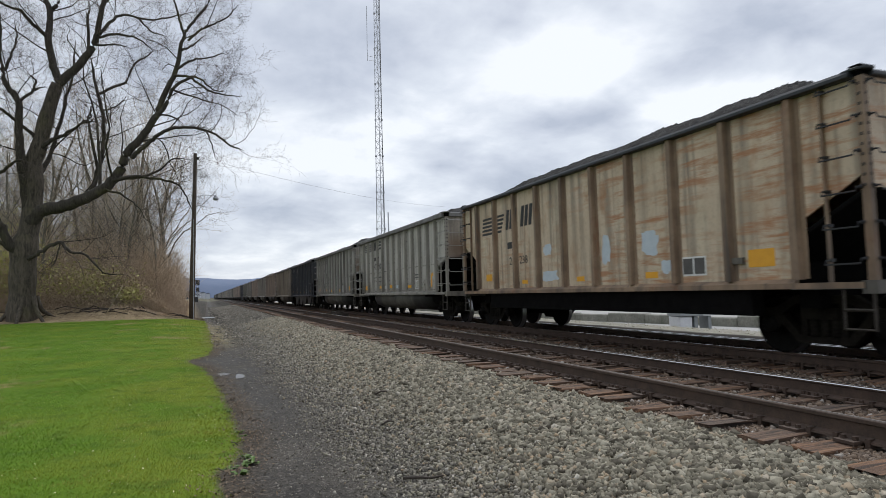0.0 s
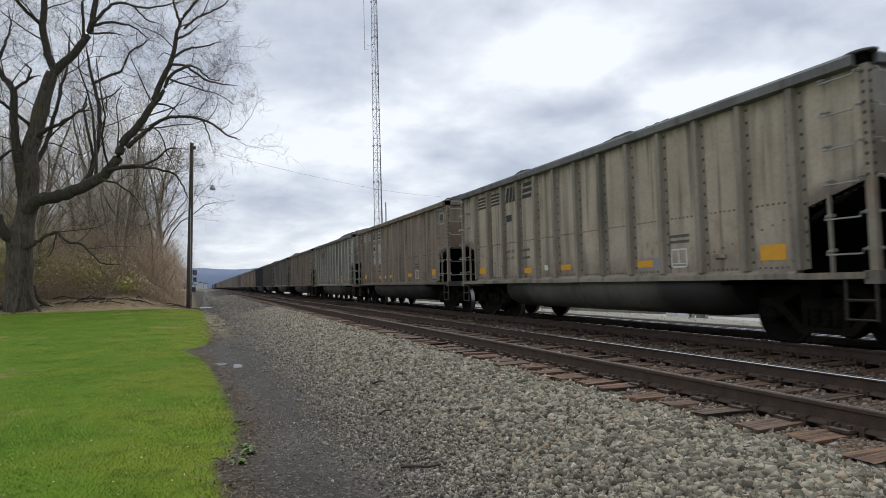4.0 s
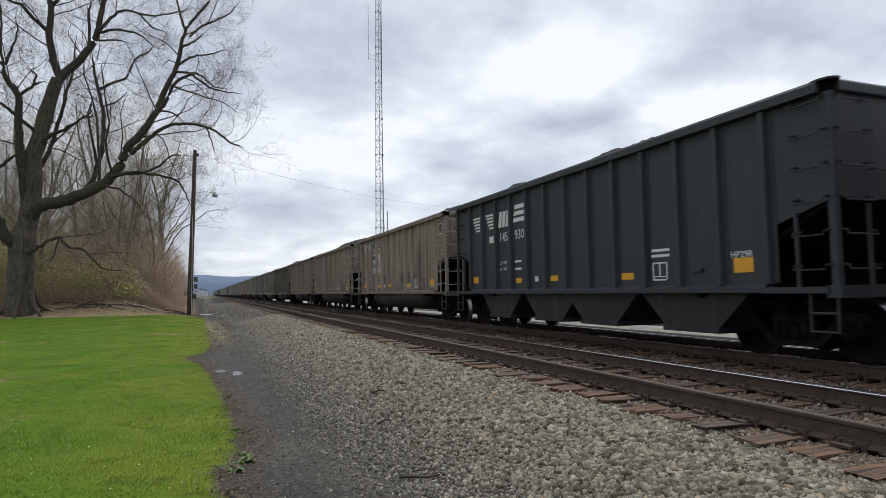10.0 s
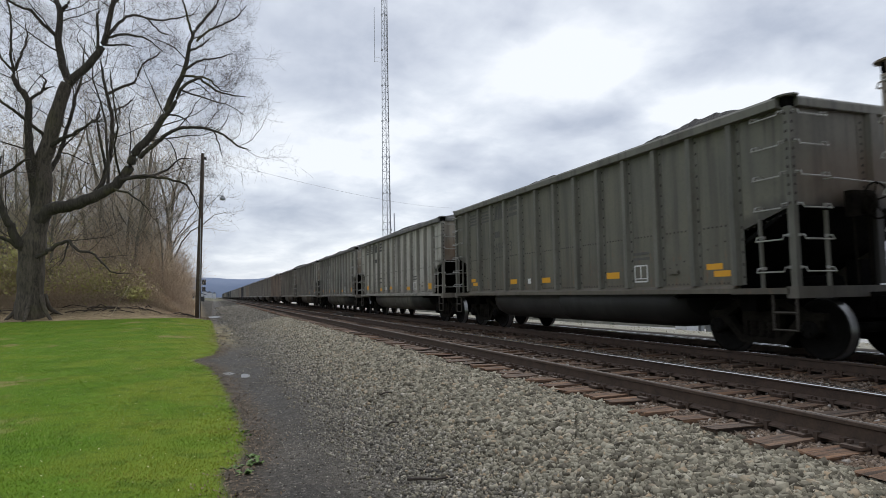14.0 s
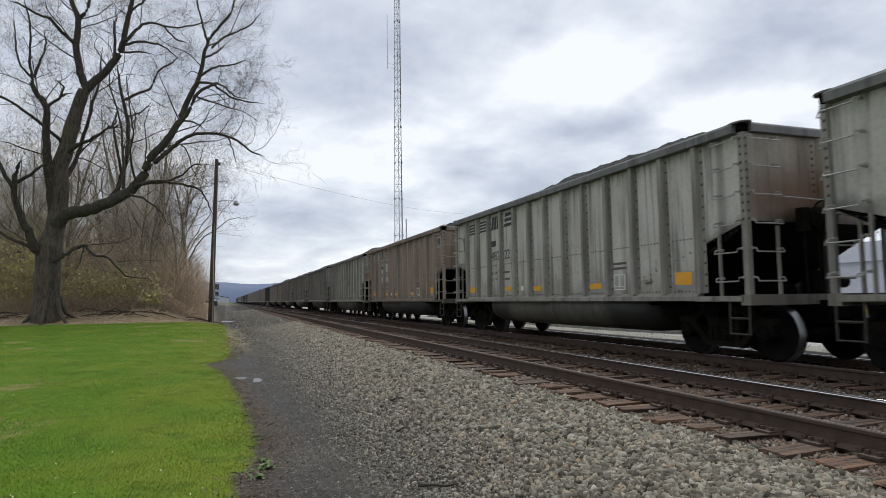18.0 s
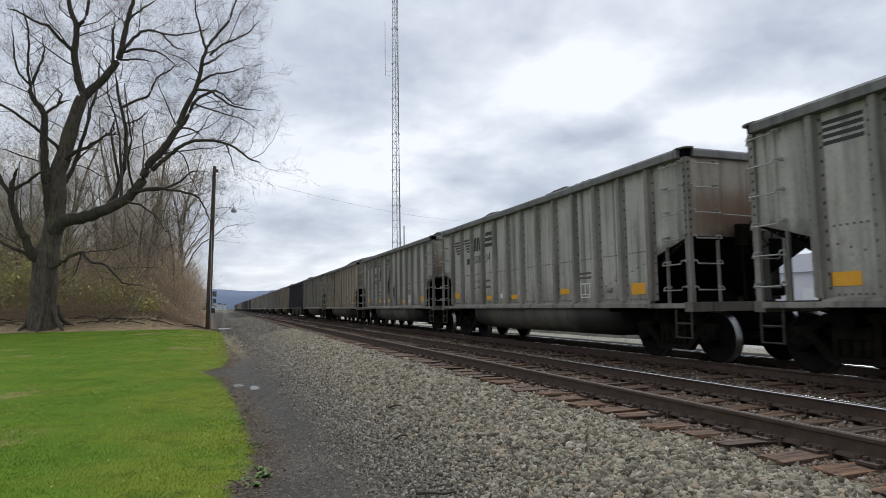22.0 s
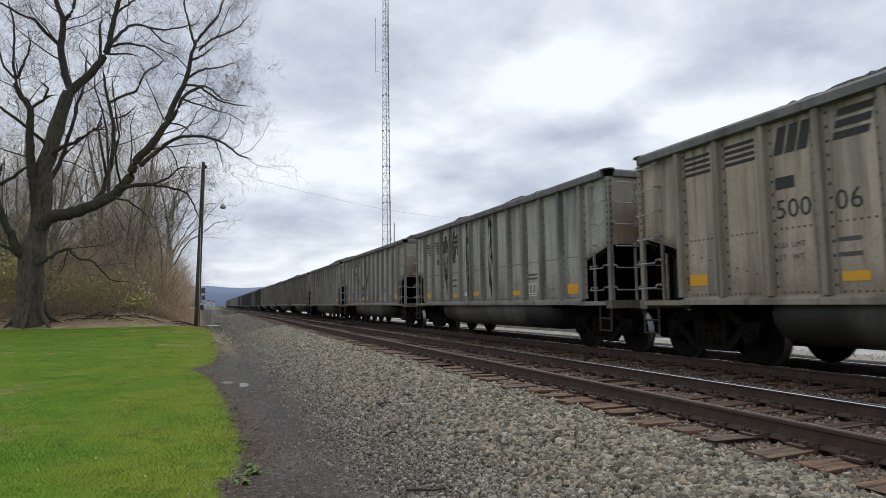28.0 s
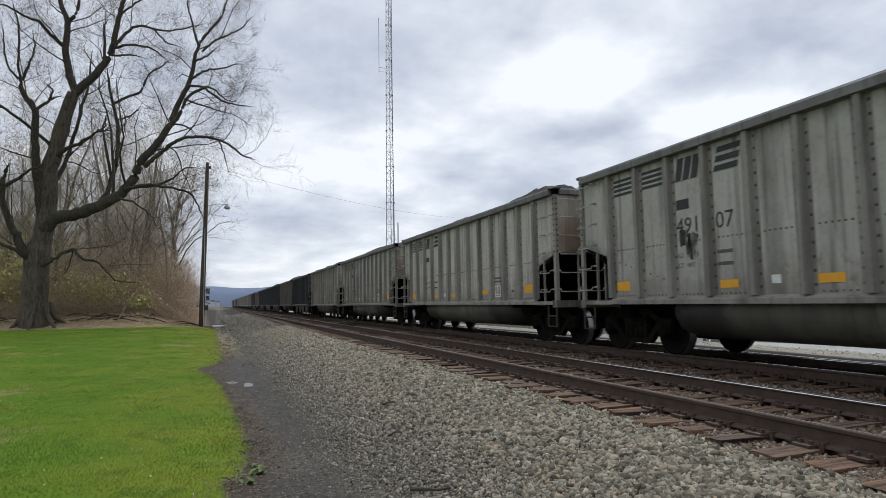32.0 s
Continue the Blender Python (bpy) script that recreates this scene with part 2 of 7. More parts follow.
PAINT = {
    "grey": car_paint("grey_paint", (0.405, 0.390, 0.345), (0.335, 0.32, 0.278), (0.15, 0.105, 0.07), soot=0.6),
    "light": car_paint("light_grey_paint", (0.475, 0.455, 0.405), (0.40, 0.38, 0.332), (0.17, 0.12, 0.08), soot=0.6),
    "dark": car_paint("soot_grey_paint", (0.115, 0.110, 0.086), (0.145, 0.135, 0.10), (0.08, 0.06, 0.045), soot=0.6),
    "brown": car_paint("brown_paint", (0.262, 0.194, 0.142), (0.215, 0.157, 0.113), (0.13, 0.078, 0.05), soot=0.6),
    "tan": car_paint("tan_paint", (0.45, 0.372, 0.285), (0.37, 0.30, 0.22), (0.20, 0.12, 0.07), 0.4, soot=0.6),
    "rusty": car_paint("rusty_tan_paint", (0.56, 0.455, 0.325), (0.46, 0.36, 0.245), (0.34, 0.18, 0.085), 0.55, bands=True),
    "black": car_paint("black_paint", (0.0185, 0.0215, 0.028), (0.028, 0.032, 0.039), (0.05, 0.042, 0.035)),
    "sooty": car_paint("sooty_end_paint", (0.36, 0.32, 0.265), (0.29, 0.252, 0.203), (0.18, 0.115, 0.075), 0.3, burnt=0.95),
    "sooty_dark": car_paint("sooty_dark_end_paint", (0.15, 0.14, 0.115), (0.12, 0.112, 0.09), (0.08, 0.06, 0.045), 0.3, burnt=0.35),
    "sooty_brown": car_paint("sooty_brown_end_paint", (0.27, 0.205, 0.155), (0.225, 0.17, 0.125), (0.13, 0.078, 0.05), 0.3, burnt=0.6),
    "chute": car_paint("dark_chute_paint", (0.007, 0.007, 0.008), (0.012, 0.012, 0.013), (0.02, 0.017, 0.014)),
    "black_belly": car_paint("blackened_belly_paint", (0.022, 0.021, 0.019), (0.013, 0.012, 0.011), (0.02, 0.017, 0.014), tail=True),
    "platform": car_paint("dirty_platform_paint", (0.20, 0.178, 0.145), (0.135, 0.117, 0.092), (0.10, 0.065, 0.042), 0.4),
    "sill": car_paint("sooty_sill_paint", (0.125, 0.112, 0.092), (0.075, 0.066, 0.053), (0.08, 0.052, 0.035), 0.4),
    "rim": car_paint("worn_rim_paint", (0.165, 0.162, 0.155), (0.12, 0.118, 0.112), (0.1, 0.08, 0.065)),
    # darker than the sides: the underside's shade is put into this paint
    "belly": car_paint("sooty_shaded_belly_paint", (0.115, 0.107, 0.085), (0.075, 0.069, 0.054), (0.05, 0.042, 0.035), tail=True),
}
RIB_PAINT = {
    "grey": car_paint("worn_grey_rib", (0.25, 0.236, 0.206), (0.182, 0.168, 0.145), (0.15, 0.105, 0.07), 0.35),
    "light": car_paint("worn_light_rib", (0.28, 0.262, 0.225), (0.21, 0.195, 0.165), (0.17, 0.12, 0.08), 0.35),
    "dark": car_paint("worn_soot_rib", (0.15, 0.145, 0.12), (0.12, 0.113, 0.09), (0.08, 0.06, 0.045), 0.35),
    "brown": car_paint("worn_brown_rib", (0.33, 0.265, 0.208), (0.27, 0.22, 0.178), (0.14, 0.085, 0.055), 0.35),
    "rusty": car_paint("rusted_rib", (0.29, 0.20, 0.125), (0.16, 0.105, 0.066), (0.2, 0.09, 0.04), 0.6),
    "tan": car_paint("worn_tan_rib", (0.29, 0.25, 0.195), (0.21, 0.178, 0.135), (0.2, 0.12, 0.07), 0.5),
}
# near-black steel: soot, with the shade below the cars put into the colour
M_UNDER = speckled("sooty_shaded_steel", (0.002, 0.002, 0.002), (0.008, 0.0075, 0.007), 5, 0.92, gloss=0.04)
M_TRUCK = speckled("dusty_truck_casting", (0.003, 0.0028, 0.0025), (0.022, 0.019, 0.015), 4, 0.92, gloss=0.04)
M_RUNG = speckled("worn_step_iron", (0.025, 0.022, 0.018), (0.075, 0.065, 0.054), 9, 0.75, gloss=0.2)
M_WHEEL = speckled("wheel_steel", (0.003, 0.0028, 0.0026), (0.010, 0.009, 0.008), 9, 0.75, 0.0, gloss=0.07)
M_TREAD = speckled("worn_tread", (0.13, 0.13, 0.13), (0.26, 0.26, 0.26), 12, 0.28, 0.9)
M_COAL = speckled("coal", (0.006, 0.006, 0.007), (0.05, 0.049, 0.05), 11, 0.85, 0, 1.0, 0.06, gloss=0.2)
M_IRON = speckled("galvanised_grab", (0.22, 0.21, 0.19), (0.42, 0.41, 0.38), 30, 0.45, 0.3)
M_DARK_IRON = speckled("black_grab_iron", (0.012, 0.012, 0.013), (0.03, 0.03, 0.032), 20, 0.6)
M_YELLOW = speckled("reflector_yellow", (0.62, 0.29, 0.012), (0.74, 0.37, 0.018), 9, 0.5)
M_WHITE = speckled("stencil_white", (0.55, 0.55, 0.52), (0.72, 0.72, 0.69), 12, 0.7)
M_PATCH = speckled("white_patch", (0.36, 0.36, 0.34), (0.50, 0.50, 0.47), 5, 0.7)
M_INK = speckled("stencil_black", (0.018, 0.018, 0.018), (0.04, 0.04, 0.04), 10, 0.7)
M_PALE_BLUE = speckled("pale_blue_patch", (0.38, 0.45, 0.50), (0.55, 0.6, 0.62), 6, 0.7)
M_RIVET = speckled("dark_rivet", (0.02, 0.017, 0.014), (0.045, 0.038, 0.032), 20, 0.8)
M_LILAC = speckled("faded_grey_primer", (0.20, 0.195, 0.205), (0.29, 0.28, 0.30), 5, 0.75)
M_FADED = speckled("faded_ink", (0.065, 0.062, 0.056), (0.11, 0.105, 0.095), 8, 0.8)

# ---- mesh helpers ----


def box(bm, x0, x1, y0, y1, z0, z1):
    v = [bm.verts.new((x, y, z)) for x in (x0, x1) for y in (y0, y1) for z in (z0, z1)]
    for f in ((0, 1, 3, 2), (4, 6, 7, 5), (0, 4, 5, 1), (2, 3, 7, 6), (0, 2, 6, 4), (1, 5, 7, 3)):
        bm.faces.new([v[i] for i in f])


def prism(bm, outline, axis, a, b):
    """An outline of two coordinates, pushed along the third axis from a to b."""
    def at(p, d):
        q = list(p)
        q.insert(axis, d)
        return bm.verts.new(q)
    n = len(outline)
    lo, hi = [at(p, a) for p in outline], [at(p, b) for p in outline]
    for i in range(n):
        j = (i + 1) % n
        bm.faces.new((lo[i], lo[j], hi[j], hi[i]))
    bm.faces.new(lo[::-1])
    bm.faces.new(hi)


def tube(bm, pts, radii, sides=6, cap=True):
    """A round bar along a line of points; radii: one for all or one a point."""
    pts = [Vector(p) for p in pts]
    if isinstance(radii, (int, float)):
        radii = [radii] * len(pts)
    rings, ref = [], None
    for i, p in enumerate(pts):
        way = (pts[min(i + 1, len(pts) - 1)] - pts[max(i - 1, 0)]).normalized()
        if ref is None or abs(way.dot(ref)) > 0.95:
            ref = Vector((0, 0, 1)) if abs(way.z) < 0.9 else Vector((1, 0, 0))
        u = way.cross(ref).normalized()
        w = way.cross(u)
        rings.append([bm.verts.new(p + radii[i] * (math.cos(k * math.tau / sides) * u + math.sin(k * math.tau / sides) * w)) for k in range(sides)])
    for a, b in zip(rings, rings[1:]):
        for k in range(sides):
            j = (k + 1) % sides
            f = bm.faces.new((a[k], a[j], b[j], b[k]))
            f.smooth = sides > 5
    if cap:
        bm.faces.new(rings[0][::-1])
        bm.faces.new(rings[-1])


def lathe(bm, profile, centre, axis="x", seg=20):
    """Turns (along, radius) pairs round an axis through centre."""
    c = Vector(centre)
    rings = []
    for a, r in profile:
        ring = []
        for k in range(seg):
            s, t = math.sin(k * math.tau / seg) * r, math.cos(k * math.tau / seg) * r
            ring.append(bm.verts.new(c + (Vector((a, s, t)) if axis == "x" else Vector((s, a, t)) if axis == "y" else Vector((s, t, a)))))
        rings.append(ring)
    for a, b in zip(rings, rings[1:]):
        for k in range(seg):
            j = (k + 1) % seg
            bm.faces.new((a[k], a[j], b[j], b[k])).smooth = True
    bm.faces.new(rings[0][::-1])
    bm.faces.new(rings[-1])


def mesh_of(bm, name, material=None):
    bmesh.ops.recalc_face_normals(bm, faces=bm.faces)
    me = bpy.data.meshes.new(name)
    bm.to_mesh(me)
    bm.free()
    if material:
        me.materials.append(material)
    return me


def part(name, bm, material, parent, label="", m=None):
    """One mesh under a thing or a part; bm may also be a ready mesh that others share."""
    me = bm if isinstance(bm, bpy.types.Mesh) else mesh_of(bm, name, None)
    if not me.materials:
        me.materials.append(material)
    ob = new(name, me)
    ob.parent = parent
    if m is not None:
        ob.matrix_basis = m
    if material is not me.materials[0]:
        ob.material_slots[0].link = "OBJECT"
        ob.material_slots[0].material = material
    if label:
        ob["label"] = label
    return ob


def thing(name, label, category, group="", m=None, kind=""):
    ob = tagged(new(name), label, category, group, kind)
    ob.empty_display_size = 0.3
    if m is not None:
        ob.matrix_basis = m
    return ob


def fast_mesh(name, verts, faces, material, smooth=False):
    """A mesh from arrays; every face has the same number of corners."""
    verts, faces = np.asarray(verts, np.float32), np.asarray(faces, np.int32)
    me = bpy.data.meshes.new(name)
    n, k = faces.shape
    me.vertices.add(len(verts))
    me.vertices.foreach_set("co", verts.ravel())
    me.loops.add(n * k)
    me.loops.foreach_set("vertex_index", faces.ravel())
    me.polygons.add(n)
    me.polygons.foreach_set("loop_start", np.arange(0, n * k, k, dtype=np.int32))
    me.polygons.foreach_set("loop_total", np.full(n, k, np.int32))
    if smooth:
        me.polygons.foreach_set("use_smooth", np.ones(n, bool))
    me.update(calc_edges=True)
    me.materials.append(material)
    return me


def lettering(text, size, name):
    """A flat mesh of built-in letters, their lower left at the origin."""
    cu = bpy.data.curves.new(name, "FONT")
    cu.body, cu.size, cu.extrude, cu.resolution_u = text, size, 0.002, 2
    ob = new(name, cu)
    bpy.context.view_layer.update()
    me = bpy.data.meshes.new_from_object(ob.evaluated_get(bpy.context.evaluated_depsgraph_get()))
    bpy.data.objects.remove(ob)
    bpy.data.curves.remove(cu)
    me.name = name
    return me


# ---- ground ----
rng = np.random.default_rng(4)


def smooth(x, a, b):
    t = np.clip((x - a) / (b - a), 0, 1)
    return t * t * (3 - 2 * t)


def ground_z(x, y):
    """The height of the ground: a lawn that climbs to the wood, a path, the ballast bed, a yard beyond."""
    x, y = np.asarray(x, float), np.asarray(y, float)
    lawn = 0.03 * smooth(-x, 0.0, 1.2) + 0.30 * smooth(y, 14, 45) * smooth(-x, -1.0, 2.5)
    lawn += 0.78 * smooth(y, 44.6, 49.0) * smooth(-x, 1.6, 5.5) + np.clip(-x - 8, 0, 60) * 0.02 * smooth(y, 48, 60)
    bed = smooth(x, 1.7, 4.2) * (RAIL - 0.268) + 0.028 * smooth(x, 4.32, 4.6) - 0.45 * smooth(x, 14.2, 16.2)
    dip = -0.03 * np.exp(-((x - 0.75) / 0.4) ** 2)
    return lawn + bed + dip + 0.0 * y


def uneven(x, y):
    """Shallow bumps of the ground near the path."""
    out = np.zeros(len(x))
    for i in np.nonzero((np.abs(x) < 16) & (y < 60))[0]:
        out[i] = noise.noise((x[i] * 0.9, y[i] * 0.9, 0)) * 0.018
    return out


def ground_sheet():
    xs = np.unique(np.concatenate([np.linspace(-900, -60, 14), np.linspace(-60, -12, 25), np.linspace(-12, 16, 225), np.linspace(16, 60, 23), np.linspace(60, 1500, 16)]))
    ys = np.unique(np.concatenate([np.linspace(-620, -60, 15), np.linspace(-60, 0, 13), np.linspace(0, 16, 129), np.linspace(16, 60, 111), np.linspace(60, 240, 46), np.linspace(240, 3600, 24)]))
    gx, gy = np.meshgrid(xs, ys)
    gz = ground_z(gx, gy)
    gz = gz + uneven(gx.ravel(), gy.ravel()).reshape(gz.shape)
    n, m = gx.shape
    idx = np.arange(n * m).reshape(n, m)
    faces = np.stack([idx[:-1, :-1], idx[:-1, 1:], idx[1:, 1:], idx[1:, :-1]], -1).reshape(-1, 4)
    return fast_mesh("ground", np.stack([gx, gy, gz], -1).reshape(-1, 3), faces, M_GROUND, True)


# how far the lawn reaches towards the path, by the distance along it
LAWN_EDGE = ((0.0, 0.15), (5.6, 0.12), (6.2, 0.05), (6.7, 0.24), (7.8, 0.35), (9.5, 0.31), (12.8, 0.16), (16.0, -0.12), (17.7, -0.52), (19.2, 0.05), (22.0, 0.17), (26.0, 0.18), (34.0, 0.05), (47.6, -0.15))


def ground_material():
    m = Mat("ground_of_lawn_path_and_ballast", 0.9).world()
    x, y = m.axis(0), m.axis(1)
    wob = m.noise(0.35, 5, 0.6)
    wob2 = m.noise(1.7, 5, 0.65)
    grain = m.noise(14, 5, 0.65)
    fine = m.noise(60, 4, 0.7)
    # the lawn's edge wanders with y
    line = m.ramp(m.math("DIVIDE", y, 48.0), [(a / 48.0, ((b + 1) / 2,) * 3) for a, b in LAWN_EDGE])
    edge = m.math("ADD", m.math("SUBTRACT", x, m.math("MULTIPLY_ADD", line, 2.0, -1.43)), m.math("MULTIPLY_ADD", wob2, 0.24, -0.12))
    # lawn
    tuft = m.noise(3.5, 6, 0.7)
    grass = m.ramp(m.math("MULTIPLY_ADD", tuft, 0.6, m.math("MULTIPLY", fine, 0.4)), [(0.3, (0.058, 0.118, 0.008)), (0.55, (0.096, 0.172, 0.011)), (0.75, (0.142, 0.218, 0.02))])
    sunny = m.step(m.math("MULTIPLY_ADD", y, 0.03, x), -2.2, 0.5)
    grass = m.blend(m.math("MULTIPLY", m.step(m.math("MULTIPLY_ADD", sunny, 0.2, m.noise(0.55, 4, 0.6)), 0.45, 0.75), 0.45), grass, (0.175, 0.195, 0.024))
    grass = m.blend(m.math("MULTIPLY", m.step(m.noise(2.2, 5, 0.65), 0.50, 0.64), 0.5), grass, (0.048, 0.10, 0.008))
    dry = m.math("MULTIPLY", m.step(m.noise(0.42, 4, 0.6, (1, 0.6, 1)), 0.57, 0.66), m.step(m.noise(1.5, 5, 0.65), 0.38, 0.55))
    grass = m.blend(m.math("MULTIPLY", dry, 0.75), grass, (0.26, 0.205, 0.09))
    # path of dirt, cinders and small stone
    dirt = m.ramp(m.math("MULTIPLY_ADD", grain, 0.55, m.math("MULTIPLY", fine, 0.45)), [(0.3, (0.026, 0.023, 0.0195)), (0.5, (0.068, 0.061, 0.052)), (0.7, (0.175, 0.158, 0.132))])
    grit = m.cells(75, "Color")
    pick = m.t.nodes.new("ShaderNodeSeparateColor")
    m.t.links.new(grit, pick.inputs[0])
    dirt = m.blend(m.math("MULTIPLY", m.step(pick.outputs[0], 0.55, 0.95), 0.55), dirt, m.ramp(pick.outputs[1], [(0.0, (0.07, 0.06, 0.05)), (1.0, (0.3, 0.28, 0.25))]))
    wet = m.math("MULTIPLY", m.step(m.noise(0.55, 4, 0.6), 0.36, 0.56), m.math("SUBTRACT", 1.0, m.step(m.math("MULTIPLY_ADD", wob2, 0.9, x), 1.3, 2.1)))
    dirt = m.blend(m.math("MULTIPLY", wet, 0.9), dirt, (0.27, 0.262, 0.26), "MULTIPLY")
    chip = m.cells(34, "Color")
    chips = m.t.nodes.new("ShaderNodeSeparateColor")
    m.t.links.new(chip, chips.inputs[0])
    dirt = m.blend(m.math("MULTIPLY", m.step(chips.outputs[2], 0.5, 0.9), 0.5), dirt, m.ramp(chips.outputs[0], [(0.0, (0.025, 0.022, 0.02)), (0.55, (0.085, 0.076, 0.064)), (1.0, (0.24, 0.22, 0.19))]))
    # ballast, darkened below and between stones: their shade put into the colour
    stone = m.cells(22, "Color")
    tint = m.t.nodes.new("ShaderNodeSeparateColor")
    m.t.links.new(stone, tint.inputs[0])
    gap = m.cells(22)
    bal = m.ramp(tint.outputs[0], [(0.0, (0.028, 0.025, 0.02)), (0.5, (0.06, 0.055, 0.044)), (1.0, (0.13, 0.12, 0.098))])
    bal = m.blend(m.step(gap, 0.3, 0.75), bal, (0.02, 0.018, 0.016))
    # between the rails the stone is brown with brake dust
    rusty = m.math("MULTIPLY", m.step(x, 4.1, 5.0), m.math("SUBTRACT", 1.0, m.step(x, 12.6, 13.1)))
    bal = m.blend(m.math("MULTIPLY", rusty, 0.72), bal, m.ramp(grain, [(0.3, (0.05, 0.038, 0.03)), (0.7, (0.13, 0.1, 0.078))]))
    # blackened far bed, with the shade under the train put into its colour
    shaded_bed = m.math("MULTIPLY", m.step(x, 7.9, 8.5), m.math("SUBTRACT", 1.0, m.step(x, 12.6, 13.1)))
    bal = m.blend(m.math("MULTIPLY", shaded_bed, 0.85), bal, (0.012, 0.011, 0.010))
    yard = m.ramp(m.math("MULTIPLY_ADD", wob, 0.6, m.math("MULTIPLY", grain, 0.4)), [(0.3, (0.30, 0.295, 0.28)), (0.7, (0.46, 0.45, 0.43))])
    litter = m.ramp(m.math("MULTIPLY_ADD", grain, 0.5, m.math("MULTIPLY", wob2, 0.5)), [(0.3, (0.09, 0.068, 0.04)), (0.5, (0.26, 0.20, 0.12)), (0.72, (0.44, 0.355, 0.23))])
    far = m.ramp(m.noise(0.02, 5, 0.6), [(0.35, (0.09, 0.085, 0.06)), (0.65, (0.14, 0.13, 0.09))])
    margin = m.math("MULTIPLY", m.step(edge, 0.2, 0.4), m.math("SUBTRACT", 1.0, m.step(edge, 0.55, 0.95)))
    dirt = m.blend(m.math("MULTIPLY", margin, 0.8), dirt, m.ramp(grain, [(0.3, (0.014, 0.011, 0.008)), (0.55, (0.06, 0.045, 0.03)), (0.75, (0.19, 0.14, 0.095))]))
    c = m.blend(m.step(edge, 0.36, 0.5), grass, dirt)
    brown = m.math("MULTIPLY", m.math("MULTIPLY", m.step(x, -0.4, 0.2), m.math("SUBTRACT", 1.0, m.step(x, 0.7, 1.6))), m.math("MULTIPLY", m.step(y, 20.0, 26.0), m.math("SUBTRACT", 1.0, m.step(y, 36.0, 44.0))))
    c = m.blend(m.math("MULTIPLY", brown, m.step(wob2, 0.3, 0.6)), c, m.ramp(grain, [(0.3, (0.10, 0.085, 0.04)), (0.7, (0.25, 0.2, 0.1))]))
    c = m.blend(m.step(m.math("ADD", y, m.math("MULTIPLY", wob2, 1.2)), 45.4, 45.9), c, m.blend(m.step(m.math("MULTIPLY_ADD", y, 0.02, x), -0.6, 0.9), litter, m.blend(0.5, dirt, bal)))
    gravel = m.step(m.math("ADD", x, m.math("MULTIPLY_ADD", wob2, 1.6, -0.8)), 1.3, 2.7)
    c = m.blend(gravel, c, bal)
    c = m.blend(m.step(m.math("ADD", x, m.math("MULTIPLY", wob2, 0.4)), 13.0, 13.4), c, m.ramp(grain, [(0.3, (0.22, 0.21, 0.17)), (0.7, (0.38, 0.365, 0.31))]))
    c = m.blend(m.step(m.math("ADD", x, m.math("MULTIPLY", wob2, 0.6)), 14.3, 15.0), c, yard)
    c = m.blend(m.step(x, 70.0, 80.0), c, far)
    c = m.blend(m.step(y, 230.0, 300.0), c, far)
    m.color(c)
    m.rough(m.math("SUBTRACT", 0.92, m.math("MULTIPLY", m.math("MULTIPLY", wet, m.step(edge, 0.3, 0.5)), 0.30)))
    m.bump(m.math("ADD", m.math("MULTIPLY", gap, m.math("MULTIPLY", gravel, -1.2)), m.math("MULTIPLY_ADD", fine, 0.5, m.math("MULTIPLY", grain, 0.6))), 0.8, 0.025)
    m.b.inputs["Specular IOR Level"].default_value = 0.1
    return m.m


M_GROUND = ground_material()
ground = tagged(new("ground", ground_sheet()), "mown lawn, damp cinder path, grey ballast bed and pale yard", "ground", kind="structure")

# ---- tracks ----
M_RAIL = speckled("rusty_rail", (0.028, 0.018, 0.012), (0.082, 0.050, 0.033), 7, 0.8, 0.0, 0.25)
M_SHINE = speckled("polished_rail_head", (0.62, 0.62, 0.62), (0.8, 0.8, 0.8), 3, 0.22, 1.0, 0.05)
M_DULL_HEAD = speckled("dull_rail_head", (0.07, 0.06, 0.052), (0.125, 0.11, 0.098), 3, 0.65, 0.2, 0.05)


def tie_material():
    m = Mat("weathered_oak_tie", 0.9)
    g = m.noise(7, 6, 0.65, (0.12, 1, 1))
    f = m.noise(40, 4, 0.7, (0.1, 1, 1))
    c = m.ramp(m.math("MULTIPLY_ADD", f, 0.4, m.math("MULTIPLY", g, 0.6)), [(0.36, (0.012, 0.008, 0.006)), (0.5, (0.115, 0.062, 0.034)), (0.66, (0.29, 0.15, 0.072))])
    c = m.blend(m.math("MULTIPLY", m.random(), 0.7), c, m.ramp(g, [(0.3, (0.03, 0.024, 0.019)), (0.7, (0.12, 0.092, 0.072))]))
    crack = m.noise(13, 3, 0.6, (0.05, 1, 0.6))
    c = m.blend(m.math("MULTIPLY", m.step(crack, 0.53, 0.60), 0.85), c, (0.010, 0.007, 0.005))
    m.color(c).bump(m.math("SUBTRACT", m.math("ADD", f, g), m.math("MULTIPLY", crack, 1.5)), 0.8, 0.015)
    return m.m


M_TIE = tie_material()


def rail_mesh(x, y0, y1):
    """Web and foot with the sides of the head; the worn top is a strip of its own."""
    prof = [(-0.075, -0.18), (0.075, -0.18), (0.07, -0.163), (0.012, -0.14), (0.012, -0.045), (0.036, -0.034), (0.036, -0.008), (0.03, -0.001), (-0.03, -0.001), (-0.036, -0.008), (-0.036, -0.034), (-0.012, -0.045), (-0.012, -0.14), (-0.07, -0.163)]
    bm = bmesh.new()
    prism(bm, [(x + a, RAIL + b) for a, b in prof], 1, y0, y1)
    return bm


